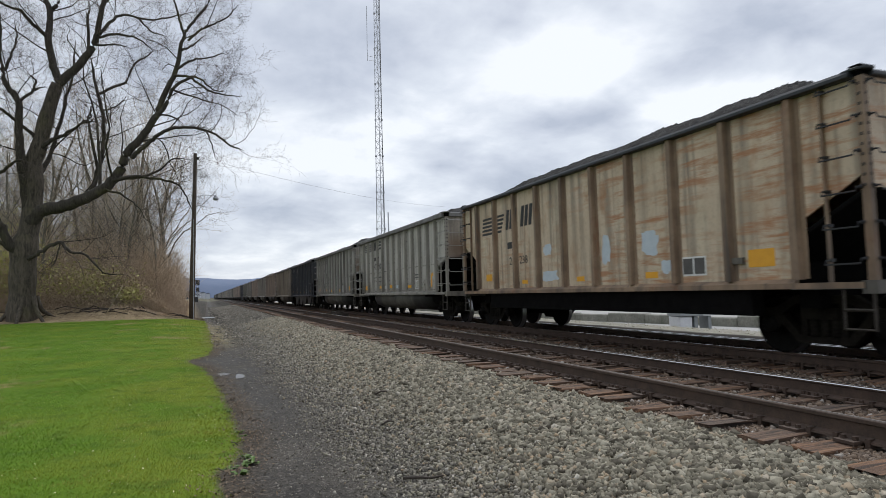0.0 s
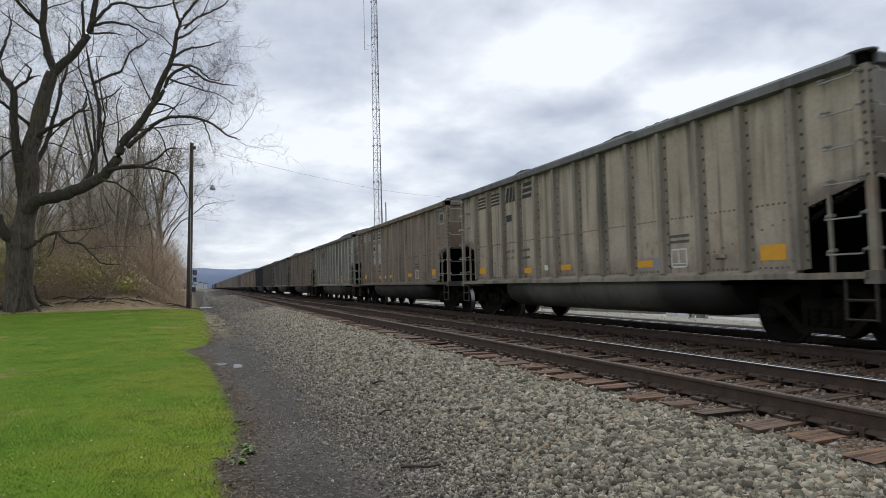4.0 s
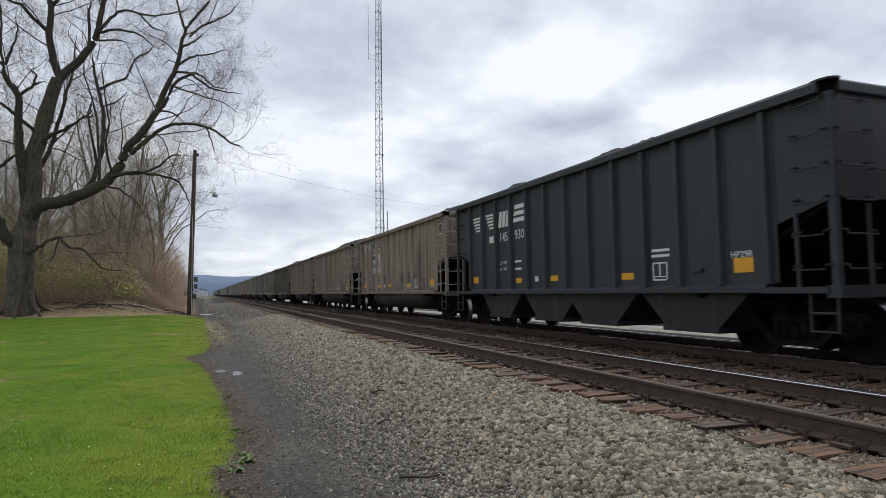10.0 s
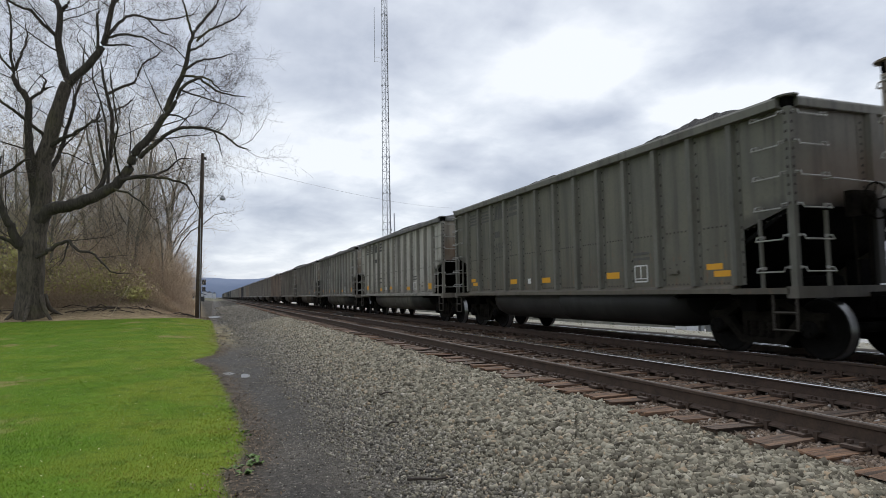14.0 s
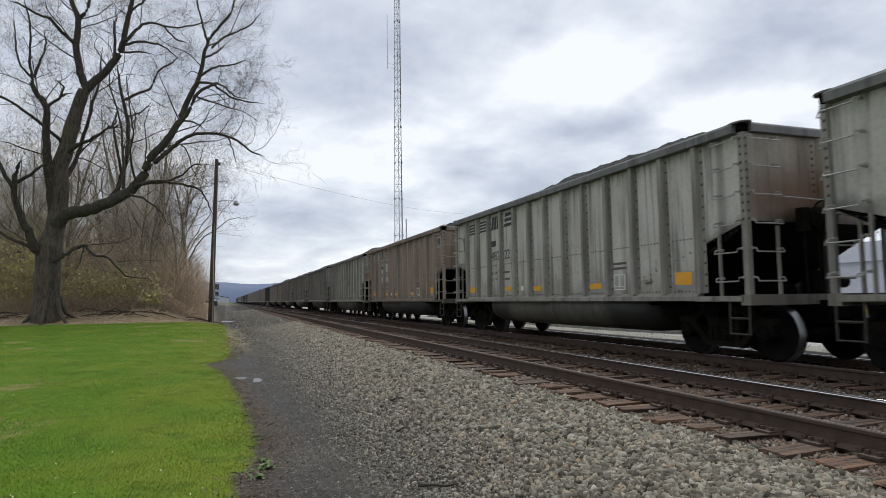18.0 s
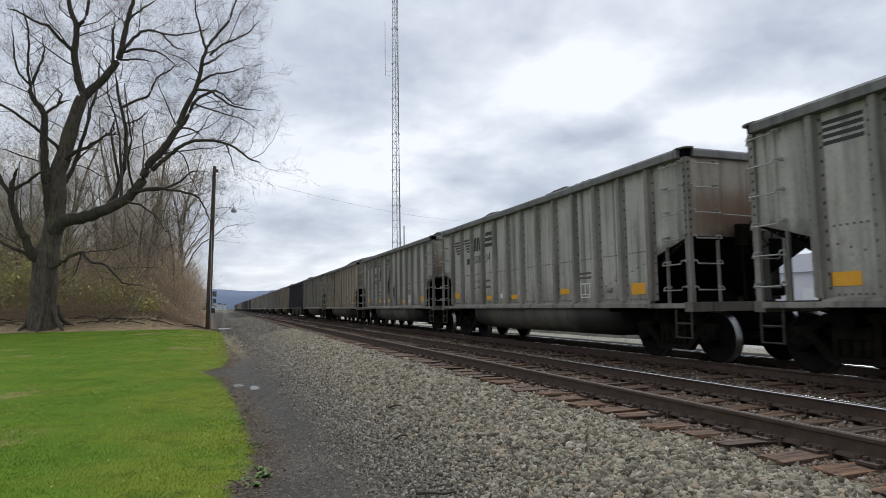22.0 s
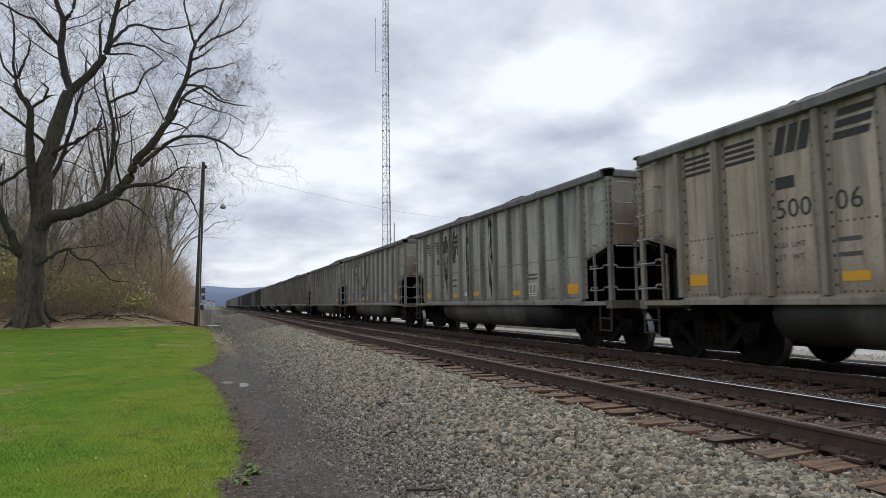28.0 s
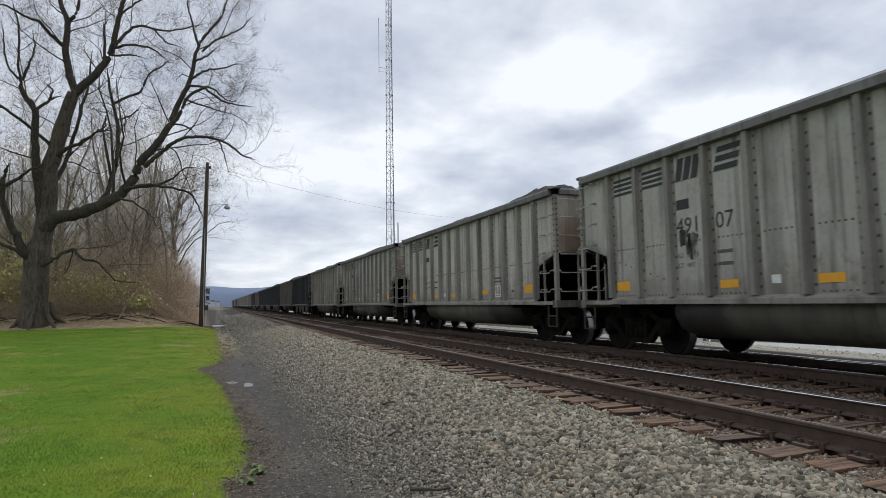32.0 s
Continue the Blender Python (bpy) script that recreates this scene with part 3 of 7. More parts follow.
def strip_mesh(x, y0, y1, half=0.02, lift=0.0):
    bm = bmesh.new()
    if half > 0.02:
        # worn round over the gauge corner
        prof = [(-0.0375, -0.02), (-0.036, -0.011), (-0.031, -0.004), (-0.02, 0.001), (0.022, 0.0015), (0.022, -0.003), (-0.02, -0.006), (-0.03, -0.02)]
        prism(bm, [(x + a, RAIL + b) for a, b in prof], 1, y0, y1)
    else:
        box(bm, x - half + 0.008, x + half + 0.008, y0, y1, RAIL - 0.004 + lift, RAIL + 0.0015 + lift)
    return bm


def tie_meshes():
    out = []
    for k in range(6):
        bm = bmesh.new()
        r = random.Random(k)
        n = 4
        rings = []
        for i in range(n + 1):
            x = -1.36 + 2.72 * i / n
            j = 0.04 if i in (0, n) else 0.016
            rings.append([bm.verts.new((x + r.uniform(-j, j), a + r.uniform(-j, j), b + r.uniform(-0.014, 0.008))) for a, b in ((-0.11, -0.17), (0.11, -0.17), (0.115, -0.012), (0.1, 0), (-0.1, 0), (-0.115, -0.012))])
        for a, b in zip(rings, rings[1:]):
            for i in range(6):
                j = (i + 1) % 6
                bm.faces.new((a[i], a[j], b[j], b[i]))
        bm.faces.new(rings[0][::-1])
        bm.faces.new(rings[-1])
        out.append(mesh_of(bm, "tie", M_TIE))
    return out


TIES = tie_meshes()


def plate_mesh(y0, count, x_left, step):
    """Tie plates, each with four spikes and two anchors, on a run of ties."""
    bm = bmesh.new()
    for i in range(count):
        y = y0 + i * step
        for x in (x_left, x_left + GAUGE):
            box(bm, x - 0.17, x + 0.17, y - 0.09, y + 0.09, RAIL - 0.19, RAIL - 0.165)
            for a, b in ((-0.1, -0.05), (-0.1, 0.05), (0.1, -0.05), (0.1, 0.05)):
                box(bm, x + a - 0.018, x + a + 0.018, y + b - 0.016, y + b + 0.016, RAIL - 0.17, RAIL - 0.135)
            for b in (-0.135, 0.135):
                box(bm, x - 0.085, x + 0.085, y + b - 0.02, y + b + 0.02, RAIL - 0.22, RAIL - 0.14)
    return bm


def track(label, x, y0, ties, step, head, y_end):
    t = thing("railway_track", label, "railway track", "tracks", kind="structure")
    for a in (x, x + GAUGE):
        part("rail", rail_mesh(a, -560, y_end), M_RAIL, t)
        part("rail_head", strip_mesh(a, -560, y_end, 0.028 if a > x else 0.014), head if a > x or x > X_NEAR else M_DULL_HEAD, t, "polished running surface")
    for i in range(ties):
        me = TIES[(i * 7 + i // 5) % 6]
        turn = 180 if (i * 5) % 3 else 0
        part("tie", me, M_TIE, t, m=pose(x + GAUGE / 2 + 0.06 * math.sin(i * 2.3) + 0.03 * math.sin(i * 9.1), y0 + i * step + 0.015 * math.sin(i * 5.1), RAIL - 0.188 + 0.01 * math.sin(i * 1.7), 0, 0, turn + 1.6 * math.sin(i * 3.7)))
    part("tie_plates", plate_mesh(y0, min(ties, 106), x, step), M_RAIL, t, "rusty plates and spikes")
    return t


track("empty track of rusty rails on brown wooden ties", X_NEAR, -9.16, 276, 0.51, M_SHINE, 900)
track("track with polished rails under the coal train", X_FAR, -9.16, 216, 0.51, M_SHINE, 900)

# ---- the coal train ----
H = 6.57               # half the length of a hopper's body
SIDE = 1.52            # half width over the side sheets; the ribs stand proud of them
BAY = 1.07             # end bays
STEP = (2 * H - 2 * BAY) / 12
Z0, Z1 = 1.06, 3.76    # sill and top of the side sheets, over the rail


def side_sheet(s, low=1.95, high=2.28, bay=BAY):
    bm = bmesh.new()
    a = H - bay
    prism(bm, [(-a, Z0), (a, Z0), (a, low), (H, high), (H, Z1), (-H, Z1), (-H, high), (-a, low)], 0, s * (SIDE - 0.025), s * SIDE)
    return mesh_of(bm, "side_sheet", PAINT["grey"])


def end_sheet(e):
    bm = bmesh.new()
    w = SIDE - 0.03
    box(bm, -w, w, *sorted((e * H, e * (H - 0.03))), 2.27, Z1)
    return mesh_of(bm, "end_sheet", PAINT["sooty"])


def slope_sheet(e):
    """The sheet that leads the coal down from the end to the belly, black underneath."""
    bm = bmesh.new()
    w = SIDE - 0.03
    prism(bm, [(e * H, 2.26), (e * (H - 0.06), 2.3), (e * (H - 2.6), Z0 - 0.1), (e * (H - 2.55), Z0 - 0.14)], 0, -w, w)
    # soot, plus the end recess's shade put into the near-black colour
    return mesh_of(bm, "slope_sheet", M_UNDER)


def floor_mesh():
    bm = bmesh.new()
    w = SIDE - 0.03
    box(bm, -w, w, -H + 2.5, H - 2.5, Z0 - 0.05, Z0)
    for e in (-1, 1):
        box(bm, -0.9, 0.9, *sorted((e * (H - 1.75), e * (H - 1.65))), 0.8, 1.6)
    return mesh_of(bm, "floor_plate", M_UNDER)


def rivet(bm, p, n, r=0.020, h=0.015):
    """A low four-sided head at p on a face that looks along n (an axis and a sign)."""
    ax, sg = n
    o = [i for i in range(3) if i != ax]
    top = Vector(p)
    top[ax] += sg * h
    c = []
    for a, b in ((-1, -1), (1, -1), (1, 1), (-1, 1)):
        q = Vector(p)
        q[o[0]] += a * r
        q[o[1]] += b * r
        c.append(bm.verts.new(q))
    t = bm.verts.new(top)
    for i in range(4):
        bm.faces.new((c[i], c[(i + 1) % 4], t))


def riveted(me):
    """Dark heads: every three-cornered face is a rivet's."""
    me.materials.append(M_RIVET)
    for p in me.polygons:
        if len(p.vertices) == 3:
            p.material_index = 1
    return me


def rib_mesh(s, rivets=True):
    """A pressed post with its riveted flange; s: the side it stands on."""
    bm = bmesh.new()
    prism(bm, [(s * SIDE, -0.072), (s * 1.612, -0.05), (s * 1.618, 0.0), (s * 1.612, 0.05), (s * SIDE, 0.072)], 2, Z0 + 0.07, Z1)
    box(bm, *sorted((s * SIDE, s * (SIDE + 0.008))), -0.145, 0.145, Z0 + 0.08, Z1)
    if rivets:
        for k in range(13):
            z = Z0 + 0.2 + k * 0.195
            for y in (-0.11, 0.11):
                rivet(bm, (s * (SIDE + 0.008), y, z), (0, s))
    return riveted(mesh_of(bm, "rib", PAINT["grey"]))


def rivet_row(s):
    bm = bmesh.new()
    for i in range(12):
        y0 = -H + BAY + i * STEP
        for k in range(6):
            rivet(bm, (s * SIDE, y0 + 0.22 + k * (STEP - 0.44) / 5, 2.1), (0, s), 0.015)
            if i not in (2, 7):
                rivet(bm, (s * SIDE, y0 + 0.22 + k * (STEP - 0.44) / 5, 1.17), (0, s), 0.014)
    for e in (-1, 1):
        for k in range(9):
            rivet(bm, (s * SIDE, e * (H - BAY - 0.25 - k * 0.19), 1.85 - k * 0.055), (0, s), 0.014)
        for k in range(9):
            rivet(bm, (s * SIDE, e * (H - BAY + 0.1 + k * 0.12), 1.96 + k * 0.029), (0, s), 0.014)
    return mesh_of(bm, "riveted_seam", M_RIVET)


def rim_mesh(up=0.1):
    bm = bmesh.new()
    prof = [(1.46, Z1 - 0.07), (1.60, Z1 - 0.07), (1.66, Z1 - 0.06), (1.665, Z1 + up - 0.04), (1.64, Z1 + up), (1.48, Z1 + up)]
    for s in (-1, 1):
        prism(bm, [(s * a, b) for a, b in prof], 1, -H + 0.10, H - 0.10)
    for s in (-1, 1):
        prism(bm, [(s * (H - 0.1), Z1 - 0.06), (s * (H + 0.06), Z1 - 0.06), (s * (H + 0.08), Z1 - 0.05), (s * (H + 0.08), Z1 + up - 0.04), (s * (H + 0.05), Z1 + up - 0.002), (s * (H - 0.1), Z1 + up - 0.002)], 0, -1.44, 1.44)
    return mesh_of(bm, "rim", PAINT["grey"])


def corner_cap(a, b):
    """A domed plate over the corner of the rim; a solid near-black box below stands for the pocket's shade."""
    bm = bmesh.new()
    cx, cy = a * 1.52, b * (H - 0.08)
    rows = []
    for r, z in ((0.17, Z1 + 0.08), (0.175, Z1 + 0.105), (0.12, Z1 + 0.122), (0.04, Z1 + 0.128)):
        rows.append([bm.verts.new((cx + r * 0.85 * math.cos(k * math.tau / 12), cy + r * 1.25 * math.sin(k * math.tau / 12), z)) for k in range(12)])
    for q, r in zip(rows, rows[1:]):
        for k in range(12):
            bm.faces.new((q[k], q[(k + 1) % 12], r[(k + 1) % 12], r[k]))
    bm.faces.new(rows[0][::-1])
    bm.faces.new(rows[-1])
    return mesh_of(bm, "corner_cap", PAINT["rim"])


def corner_pocket(a, b):
    bm = bmesh.new()
    box(bm, *sorted((a * 1.40, a * 1.585)), *sorted((b * (H - 0.14), b * (H + 0.02))), Z1 - 0.05, Z1 + 0.085)
    return mesh_of(bm, "corner_pocket", M_UNDER)


def end_post(e):
    """The upright channel in the middle of an end, with its riveted flange."""
    bm = bmesh.new()
    y = e * H
    prism(bm, [(0.0, y), (0.03, y + e * 0.09), (0.17, y + e * 0.09), (0.2, y)], 2, 1.12, Z1 - 0.06)
    box(bm, -0.17, 0.0, *sorted((y, y + e * 0.008)), 2.3, Z1 - 0.06)
    for k in range(12):
        for x in (-0.09,):
            rivet(bm, (x, y + e * 0.008, 2.36 + 0.11 * k), (1, e))
    return riveted(mesh_of(bm, "end_post", PAINT["sooty"]))


def brake_wheel_mesh():
    """A spoked hand wheel on the front end."""
    bm = bmesh.new()
    c, y, r = (-0.16, 2.34), -H - 0.24, 0.27
    tube(bm, [(c[0] + r * math.cos(k * math.tau / 20), y, c[1] + r * math.sin(k * math.tau / 20)) for k in range(21)], 0.016, 6)
    for k in range(5):
        a = k * math.tau / 5 + 0.3
        tube(bm, [(c[0], y + 0.05, c[1]), (c[0] + r * math.cos(a), y, c[1] + r * math.sin(a))], 0.011, 4)
    tube(bm, [(c[0], y + 0.03, c[1]), (c[0], -H - 0.08, c[1])], 0.03, 6)
    return mesh_of(bm, "brake_wheel", M_TRUCK)


def brake_gear_mesh():
    bm = bmesh.new()
    lathe(bm, [(-H - 0.17, 0.08), (-H - 0.15, 0.17), (-H - 0.05, 0.19), (-H, 0.19)], (-0.16, 0, 2.34), "y", 14)
    box(bm, -0.52, -0.36, -H - 0.14, -H, 2.12, 2.5)
    tube(bm, [(-0.16, -H - 0.1, 2.2), (-0.16, -H - 0.1, 1.12)], 0.022, 5)
    tube(bm, [(-0.45, -H - 0.08, 2.14), (-0.42, -H - 0.08, 1.12)], 0.018, 5)
    return mesh_of(bm, "brake_gear", M_TRUCK)


def corner_post(a, b):
    bm = bmesh.new()
    prism(bm, [(a * SIDE, b * (H - 0.075)), (a * 1.58, b * (H - 0.075)), (a * 1.58, b * (H + 0.03)), (a * 1.49, b * (H + 0.03)), (a * 1.49, b * H), (a * SIDE, b * H)], 2, 1.0, Z1 - 0.06)
    for k in range(11):
        z = 2.3 + k * 0.13
        rivet(bm, (a * 1.58, b * (H - 0.03), z), (0, a))
        rivet(bm, (a * 1.525, b * (H + 0.03), z), (1, b))
    return riveted(mesh_of(bm, "corner_post", PAINT["grey"]))


def grab_mesh(ax, a, b, z, length):
    """A grab iron by the corner post: on the side (ax 0) or on the end (ax 1)."""
    bm = bmesh.new()
    if ax == 0:
        y0, y1 = b * (H - 0.07), b * (H - 0.1 - length)
        pts = [(a * 1.59, y0, z + 0.03), (a * 1.68, y0, z + 0.03), (a * 1.71, y0, z - 0.03), (a * 1.71, y1, z - 0.03), (a * 1.68, y1, z + 0.03), (a * 1.53, y1, z + 0.03)]
        for y in (y0, y1):
            box(bm, *sorted((a * 1.53, a * 1.61)), y - 0.017, y + 0.017, z + 0.01, z + 0.055)
    else:
        x0, x1 = a * 1.5, a * (1.5 - length)
        pts = [(x0, b * H, z + 0.03), (x0, b * (H + 0.11), z + 0.03), (x0, b * (H + 0.14), z - 0.03), (x1, b * (H + 0.14), z - 0.03), (x1, b * (H + 0.11), z + 0.03), (x1, b * H, z + 0.03)]
        for x in (x0, x1):
            box(bm, x - 0.017, x + 0.017, *sorted((b * H, b * (H + 0.05))), z + 0.01, z + 0.055)
    tube(bm, pts, 0.0125, 5)
    return mesh_of(bm, "grab_iron", M_IRON)


def handrail_mesh(b):
    """The long bent rail across an end."""
    bm = bmesh.new()
    y = b * (H + 0.13)
    tube(bm, [(-0.92, b * H, 2.66), (-0.9, y, 2.66), (-0.2, y, 2.64), (0.5, y, 2.63), (1.45, y, 2.66), (1.5, b * H, 2.66)], 0.013, 5)
    return mesh_of(bm, "end_handrail", M_IRON)


def stile_mesh(ax, a, b, top=2.12):
    bm = bmesh.new()
    if ax == 0:
        box(bm, *sorted((a * 1.53, a * 1.58)), *sorted((b * (H - 0.60), b * (H - 0.565))), 1.02, top)
    else:
        box(bm, *sorted((a * 0.93, a * 0.965)), *sorted((b * (H - 0.0), b * (H + 0.05))), 1.02, 2.2)
    return mesh_of(bm, "ladder_stile", PAINT["grey"])


def sill_mesh(s):
    bm = bmesh.new()
    a = H - 0.1
    box(bm, *sorted((s * 1.46, s * 1.625)), -a, a, Z0 - 0.06, Z0 + 0.02)
    prism(bm, [(s * 1.625, Z0 + 0.02), (s * SIDE, Z0 + 0.02), (s * SIDE, Z0 + 0.08)], 1, -a + 1.0, a - 1.0)
    return mesh_of(bm, "side_sill", PAINT["grey"])


def end_sill_mesh(b):
    bm = bmesh.new()
    box(bm, -1.6, 1.6, *sorted((b * (H - 0.14), b * (H + 0.06))), 0.93, 1.1)
    for a in (-1, 1):
        box(bm, *sorted((a * 1.62, a * 1.1)), *sorted((b * (H - 1.15), b * (H - 0.1))), 0.99, 1.08)
    return mesh_of(bm, "end_sill", PAINT["grey"])


def stirrup_mesh(a, b):
    bm = bmesh.new()
    y0, y1 = b * (H - 0.02), b * (H - 0.42)
    tube(bm, [(a * 1.56, y0, 0.98), (a * 1.57, y0, 0.47), (a * 1.57, y1, 0.47), (a * 1.56, y1, 0.98)], 0.026, 4)
    tube(bm, [(a * 1.57, y0, 0.72), (a * 1.57, y1, 0.72)], 0.02, 4)
    return mesh_of(bm, "stirrup_step", M_RUNG)


def tub_mesh():
    """The rounded belly between the trucks, with bulkhead seams."""
    bm = bmesh.new()
    prof = [(-1.46, 1.01), (-1.5, 0.9), (-1.47, 0.72), (-1.36, 0.54), (-1.15, 0.42), (-0.8, 0.37), (0.8, 0.37), (1.15, 0.42), (1.36, 0.54), (1.47, 0.72), (1.5, 0.9), (1.46, 1.01)]
    rows = []
    for y, k, lift in ((-3.95, 0.8, 0.3), (-3.75, 0.97, 0.06), (-3.4, 1.0, 0.0), (-0.03, 1.0, 0), (-0.02, 1.012, -0.008), (0.02, 1.012, -0.008), (0.03, 1.0, 0), (3.4, 1.0, 0.0), (3.75, 0.97, 0.06), (3.95, 0.8, 0.3)):
        rows.append([bm.verts.new((x * k, y, min(1.01, z + lift * (1.01 - z)))) for x, z in prof])
    for r, q in zip(rows, rows[1:]):
        for i in range(len(prof) - 1):
            bm.faces.new((r[i], r[i + 1], q[i + 1], q[i])).smooth = True
    bm.faces.new(rows[0][::-1])
    bm.faces.new(rows[-1])
    return mesh_of(bm, "belly_tub", PAINT["dark"])


def chute_mesh(y):
    """A hopper bay: steep sheets down to a door between the wheels."""
    bm = bmesh.new()
    for s in (-1, 1):
        prism(bm, [(y - 1.3, 1.02), (y + 1.3, 1.02), (y + 0.62, 0.40), (y - 0.62, 0.40)], 0, s * 0.15, s * 1.42)
        box(bm, *sorted((s * 0.2, s * 1.46)), y - 0.66, y + 0.66, 0.33, 0.42)
    return mesh_of(bm, "hopper_chute", PAINT["black"])


def frame_parts():
    """The dark frame below: name and mesh of each piece."""
    out = []

    def add(name, make):
        bm = bmesh.new()
        make(bm)
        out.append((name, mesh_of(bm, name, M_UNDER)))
    add("center_sill", lambda bm: box(bm, -0.17, 0.17, -H - 0.1, H + 0.1, 0.62, 1.0))
    for e in (-1, 1):
        add("body_bolster", lambda bm: box(bm, -1.3, 1.3, e * (H - 1.13) - 0.16, e * (H - 1.13) + 0.16, 0.72, 1.0))
        add("shear_plate", lambda bm: prism(bm, [(e * (H - 2.7), Z0 - 0.02), (e * (H - 2.4), Z0 - 0.02), (e * (H - 1.2), 1.0), (e * (H - 1.2), 0.96)], 0, -1.3, 1.3))
        add("air_reservoir", lambda bm: tube(bm, [(-0.4, e * (H - 0.25), 1.14), (-0.4, e * (H - 0.8), 1.14)], 0.13, 8))
        add("brake_cylinder", lambda bm: tube(bm, [(0.5, e * (H - 0.35), 1.3), (0.95, e * (H - 0.35), 1.3)], 0.1, 8))
        add("brake_stand", lambda bm: box(bm, 0.1, 0.5, e * (H - 0.5), e * (H - 0.25), 1.0, 1.5))
        add("brake_pipe", lambda bm: tube(bm, [(-0.05, e * (H + 0.02), 1.1), (-0.05, e * (H + 0.02), 2.2)], 0.03, 5))
    return out


def deep_sill(s):
    bm = bmesh.new()
    box(bm, *sorted((s * 1.3, s * 1.55)), -H + 1.9, H - 1.9, 0.6, 1.01)
    return mesh_of(bm, "deep_sill", M_UNDER)


def coupler_mesh(e):
    bm = bmesh.new()
    box(bm, -0.09, 0.09, *sorted((e * H, e * (H + 0.42))), 0.76, 0.94)
    prism(bm, [(-0.16, e * (H + 0.36)), (0.14, e * (H + 0.36)), (0.18, e * (H + 0.5)), (0.06, e * (H + 0.625)), (-0.16, e * (H + 0.56))], 2, 0.72, 0.99)
    tube(bm, [(0.28, e * (H + 0.1), 0.85), (0.32, e * (H + 0.3), 0.62), (0.28, e * (H + 0.62), 0.5)], 0.028, 6)
    return mesh_of(bm, "coupler", M_UNDER)


def coal_mesh(seed, peak):
    """A heaped load: one or two long humps over the rim, lumpy, loose at the edges."""
    r = random.Random(seed)
    nx, ny = (26, 300) if seed == 0 else (18, 120)
    lean, humps = (r.uniform(-0.2, 0.2), r.choice((1.0, 1.6, 2.2))) if seed else (-0.2, 0.4)
    vs, fs = [], []
    for j in range(ny + 1):
        v = -1 + 2 * j / ny
        for i in range(nx + 1):
            u = -1 + 2 * i / nx
            x, y = u * 1.46, v * (H - 0.12)
            along = min(1.0, (1 - abs(v)) * 3.4) ** 0.9
            wave = 0.84 + 0.16 * math.sin(v * 3.1 * humps + seed * 1.7) + lean * v
            h = (1 - abs(u) ** 1.7) * along * peak * wave - 0.12
            h += noise.noise((x * 1.3 + seed * 7, y * 1.3, 0)) * 0.06 + noise.noise((x * 5, y * 5, seed)) * 0.03 + noise.noise((x * 17, y * 17, seed)) * 0.03 + r.uniform(-0.022, 0.022)
            vs.append((x, y, Z1 + 0.04 + h))
    for j in range(ny):
        for i in range(nx):
            a = j * (nx + 1) + i
            fs.append((a, a + 1, a + nx + 2, a + nx + 1))
    return fast_mesh("coal_load", vs, fs, M_COAL)


def wheelset_mesh():
    bm = bmesh.new()
    for s in (-1, 1):
        x = s * 0.755
        lathe(bm, [(x - s * 0.075, 0.48), (x - s * 0.045, 0.482), (x - s * 0.035, 0.459), (x + s * 0.07, 0.452), (x + s * 0.072, 0.40), (x + s * 0.03, 0.37), (x + s * 0.01, 0.2), (x + s * 0.05, 0.14), (x + s * 0.09, 0.12), (x + s * 0.1, 0.09)], (0, 0, 0), "x", 28)
        lathe(bm, [(s * 0.85, 0.075), (s * 0.93, 0.075), (s * 0.935, 0.135), (s * 1.1, 0.135), (s * 1.12, 0.11), (s * 1.13, 0.05)], (0, 0, 0), "x", 12)
        for k in range(3):
            a = k * math.tau / 3
            box(bm, *sorted((s * 1.12, s * 1.15)), math.sin(a) * 0.07 - 0.02, math.sin(a) * 0.07 + 0.02, math.cos(a) * 0.07 - 0.02, math.cos(a) * 0.07 + 0.02)
    lathe(bm, [(-0.9, 0.08), (0.9, 0.08)], (0, 0, 0), "x", 10)
    me = mesh_of(bm, "wheelset", M_WHEEL)
    me.materials.append(M_TREAD)
    for p in me.polygons:
        c = p.center
        if 0.445 < math.hypot(c.y, c.z) < 0.47 and 0.7 < abs(c.x) < 0.84:
            p.material_index = 1
    return me


def side_frame_mesh(s):
    """A cast side frame: top bar bent over the boxes, bottom bar, columns, springs, boxes."""
    bm = bmesh.new()
    a, b = sorted((s * 0.93, s * 1.06))
    prism(bm, [(-1.1, 0.60), (-0.72, 0.60), (-0.42, 0.78), (0.42, 0.78), (0.72, 0.60), (1.1, 0.60), (1.1, 0.70), (0.76, 0.72), (0.46, 0.9), (-0.46, 0.9), (-0.76, 0.72), (-1.1, 0.70)], 0, a, b)
    prism(bm, [(-0.74, 0.52), (-0.42, 0.20), (0.42, 0.20), (0.74, 0.52), (0.74, 0.62), (0.66, 0.62), (0.36, 0.30), (-0.36, 0.30), (-0.66, 0.62), (-0.74, 0.62)], 0, a, b)
    for y in (-0.36, 0.26):
        box(bm, a, b, y, y + 0.1, 0.28, 0.8)
    for y in (-0.89, 0.89):
        box(bm, a, b + 0.0, y - 0.16, y + 0.16, 0.42, 0.66)
    for y in (-0.17, 0.0, 0.17):
        lathe(bm, [(0.30, 0.075), (0.34, 0.085), (0.38, 0.07), (0.42, 0.085), (0.46, 0.07), (0.5, 0.085), (0.55, 0.075)], (s * 1.0, y, 0), "z", 8)
    box(bm, *sorted((s * 0.9, s * 1.09)), -0.25, 0.25, 0.55, 0.72)
    return mesh_of(bm, "side_frame", M_TRUCK)


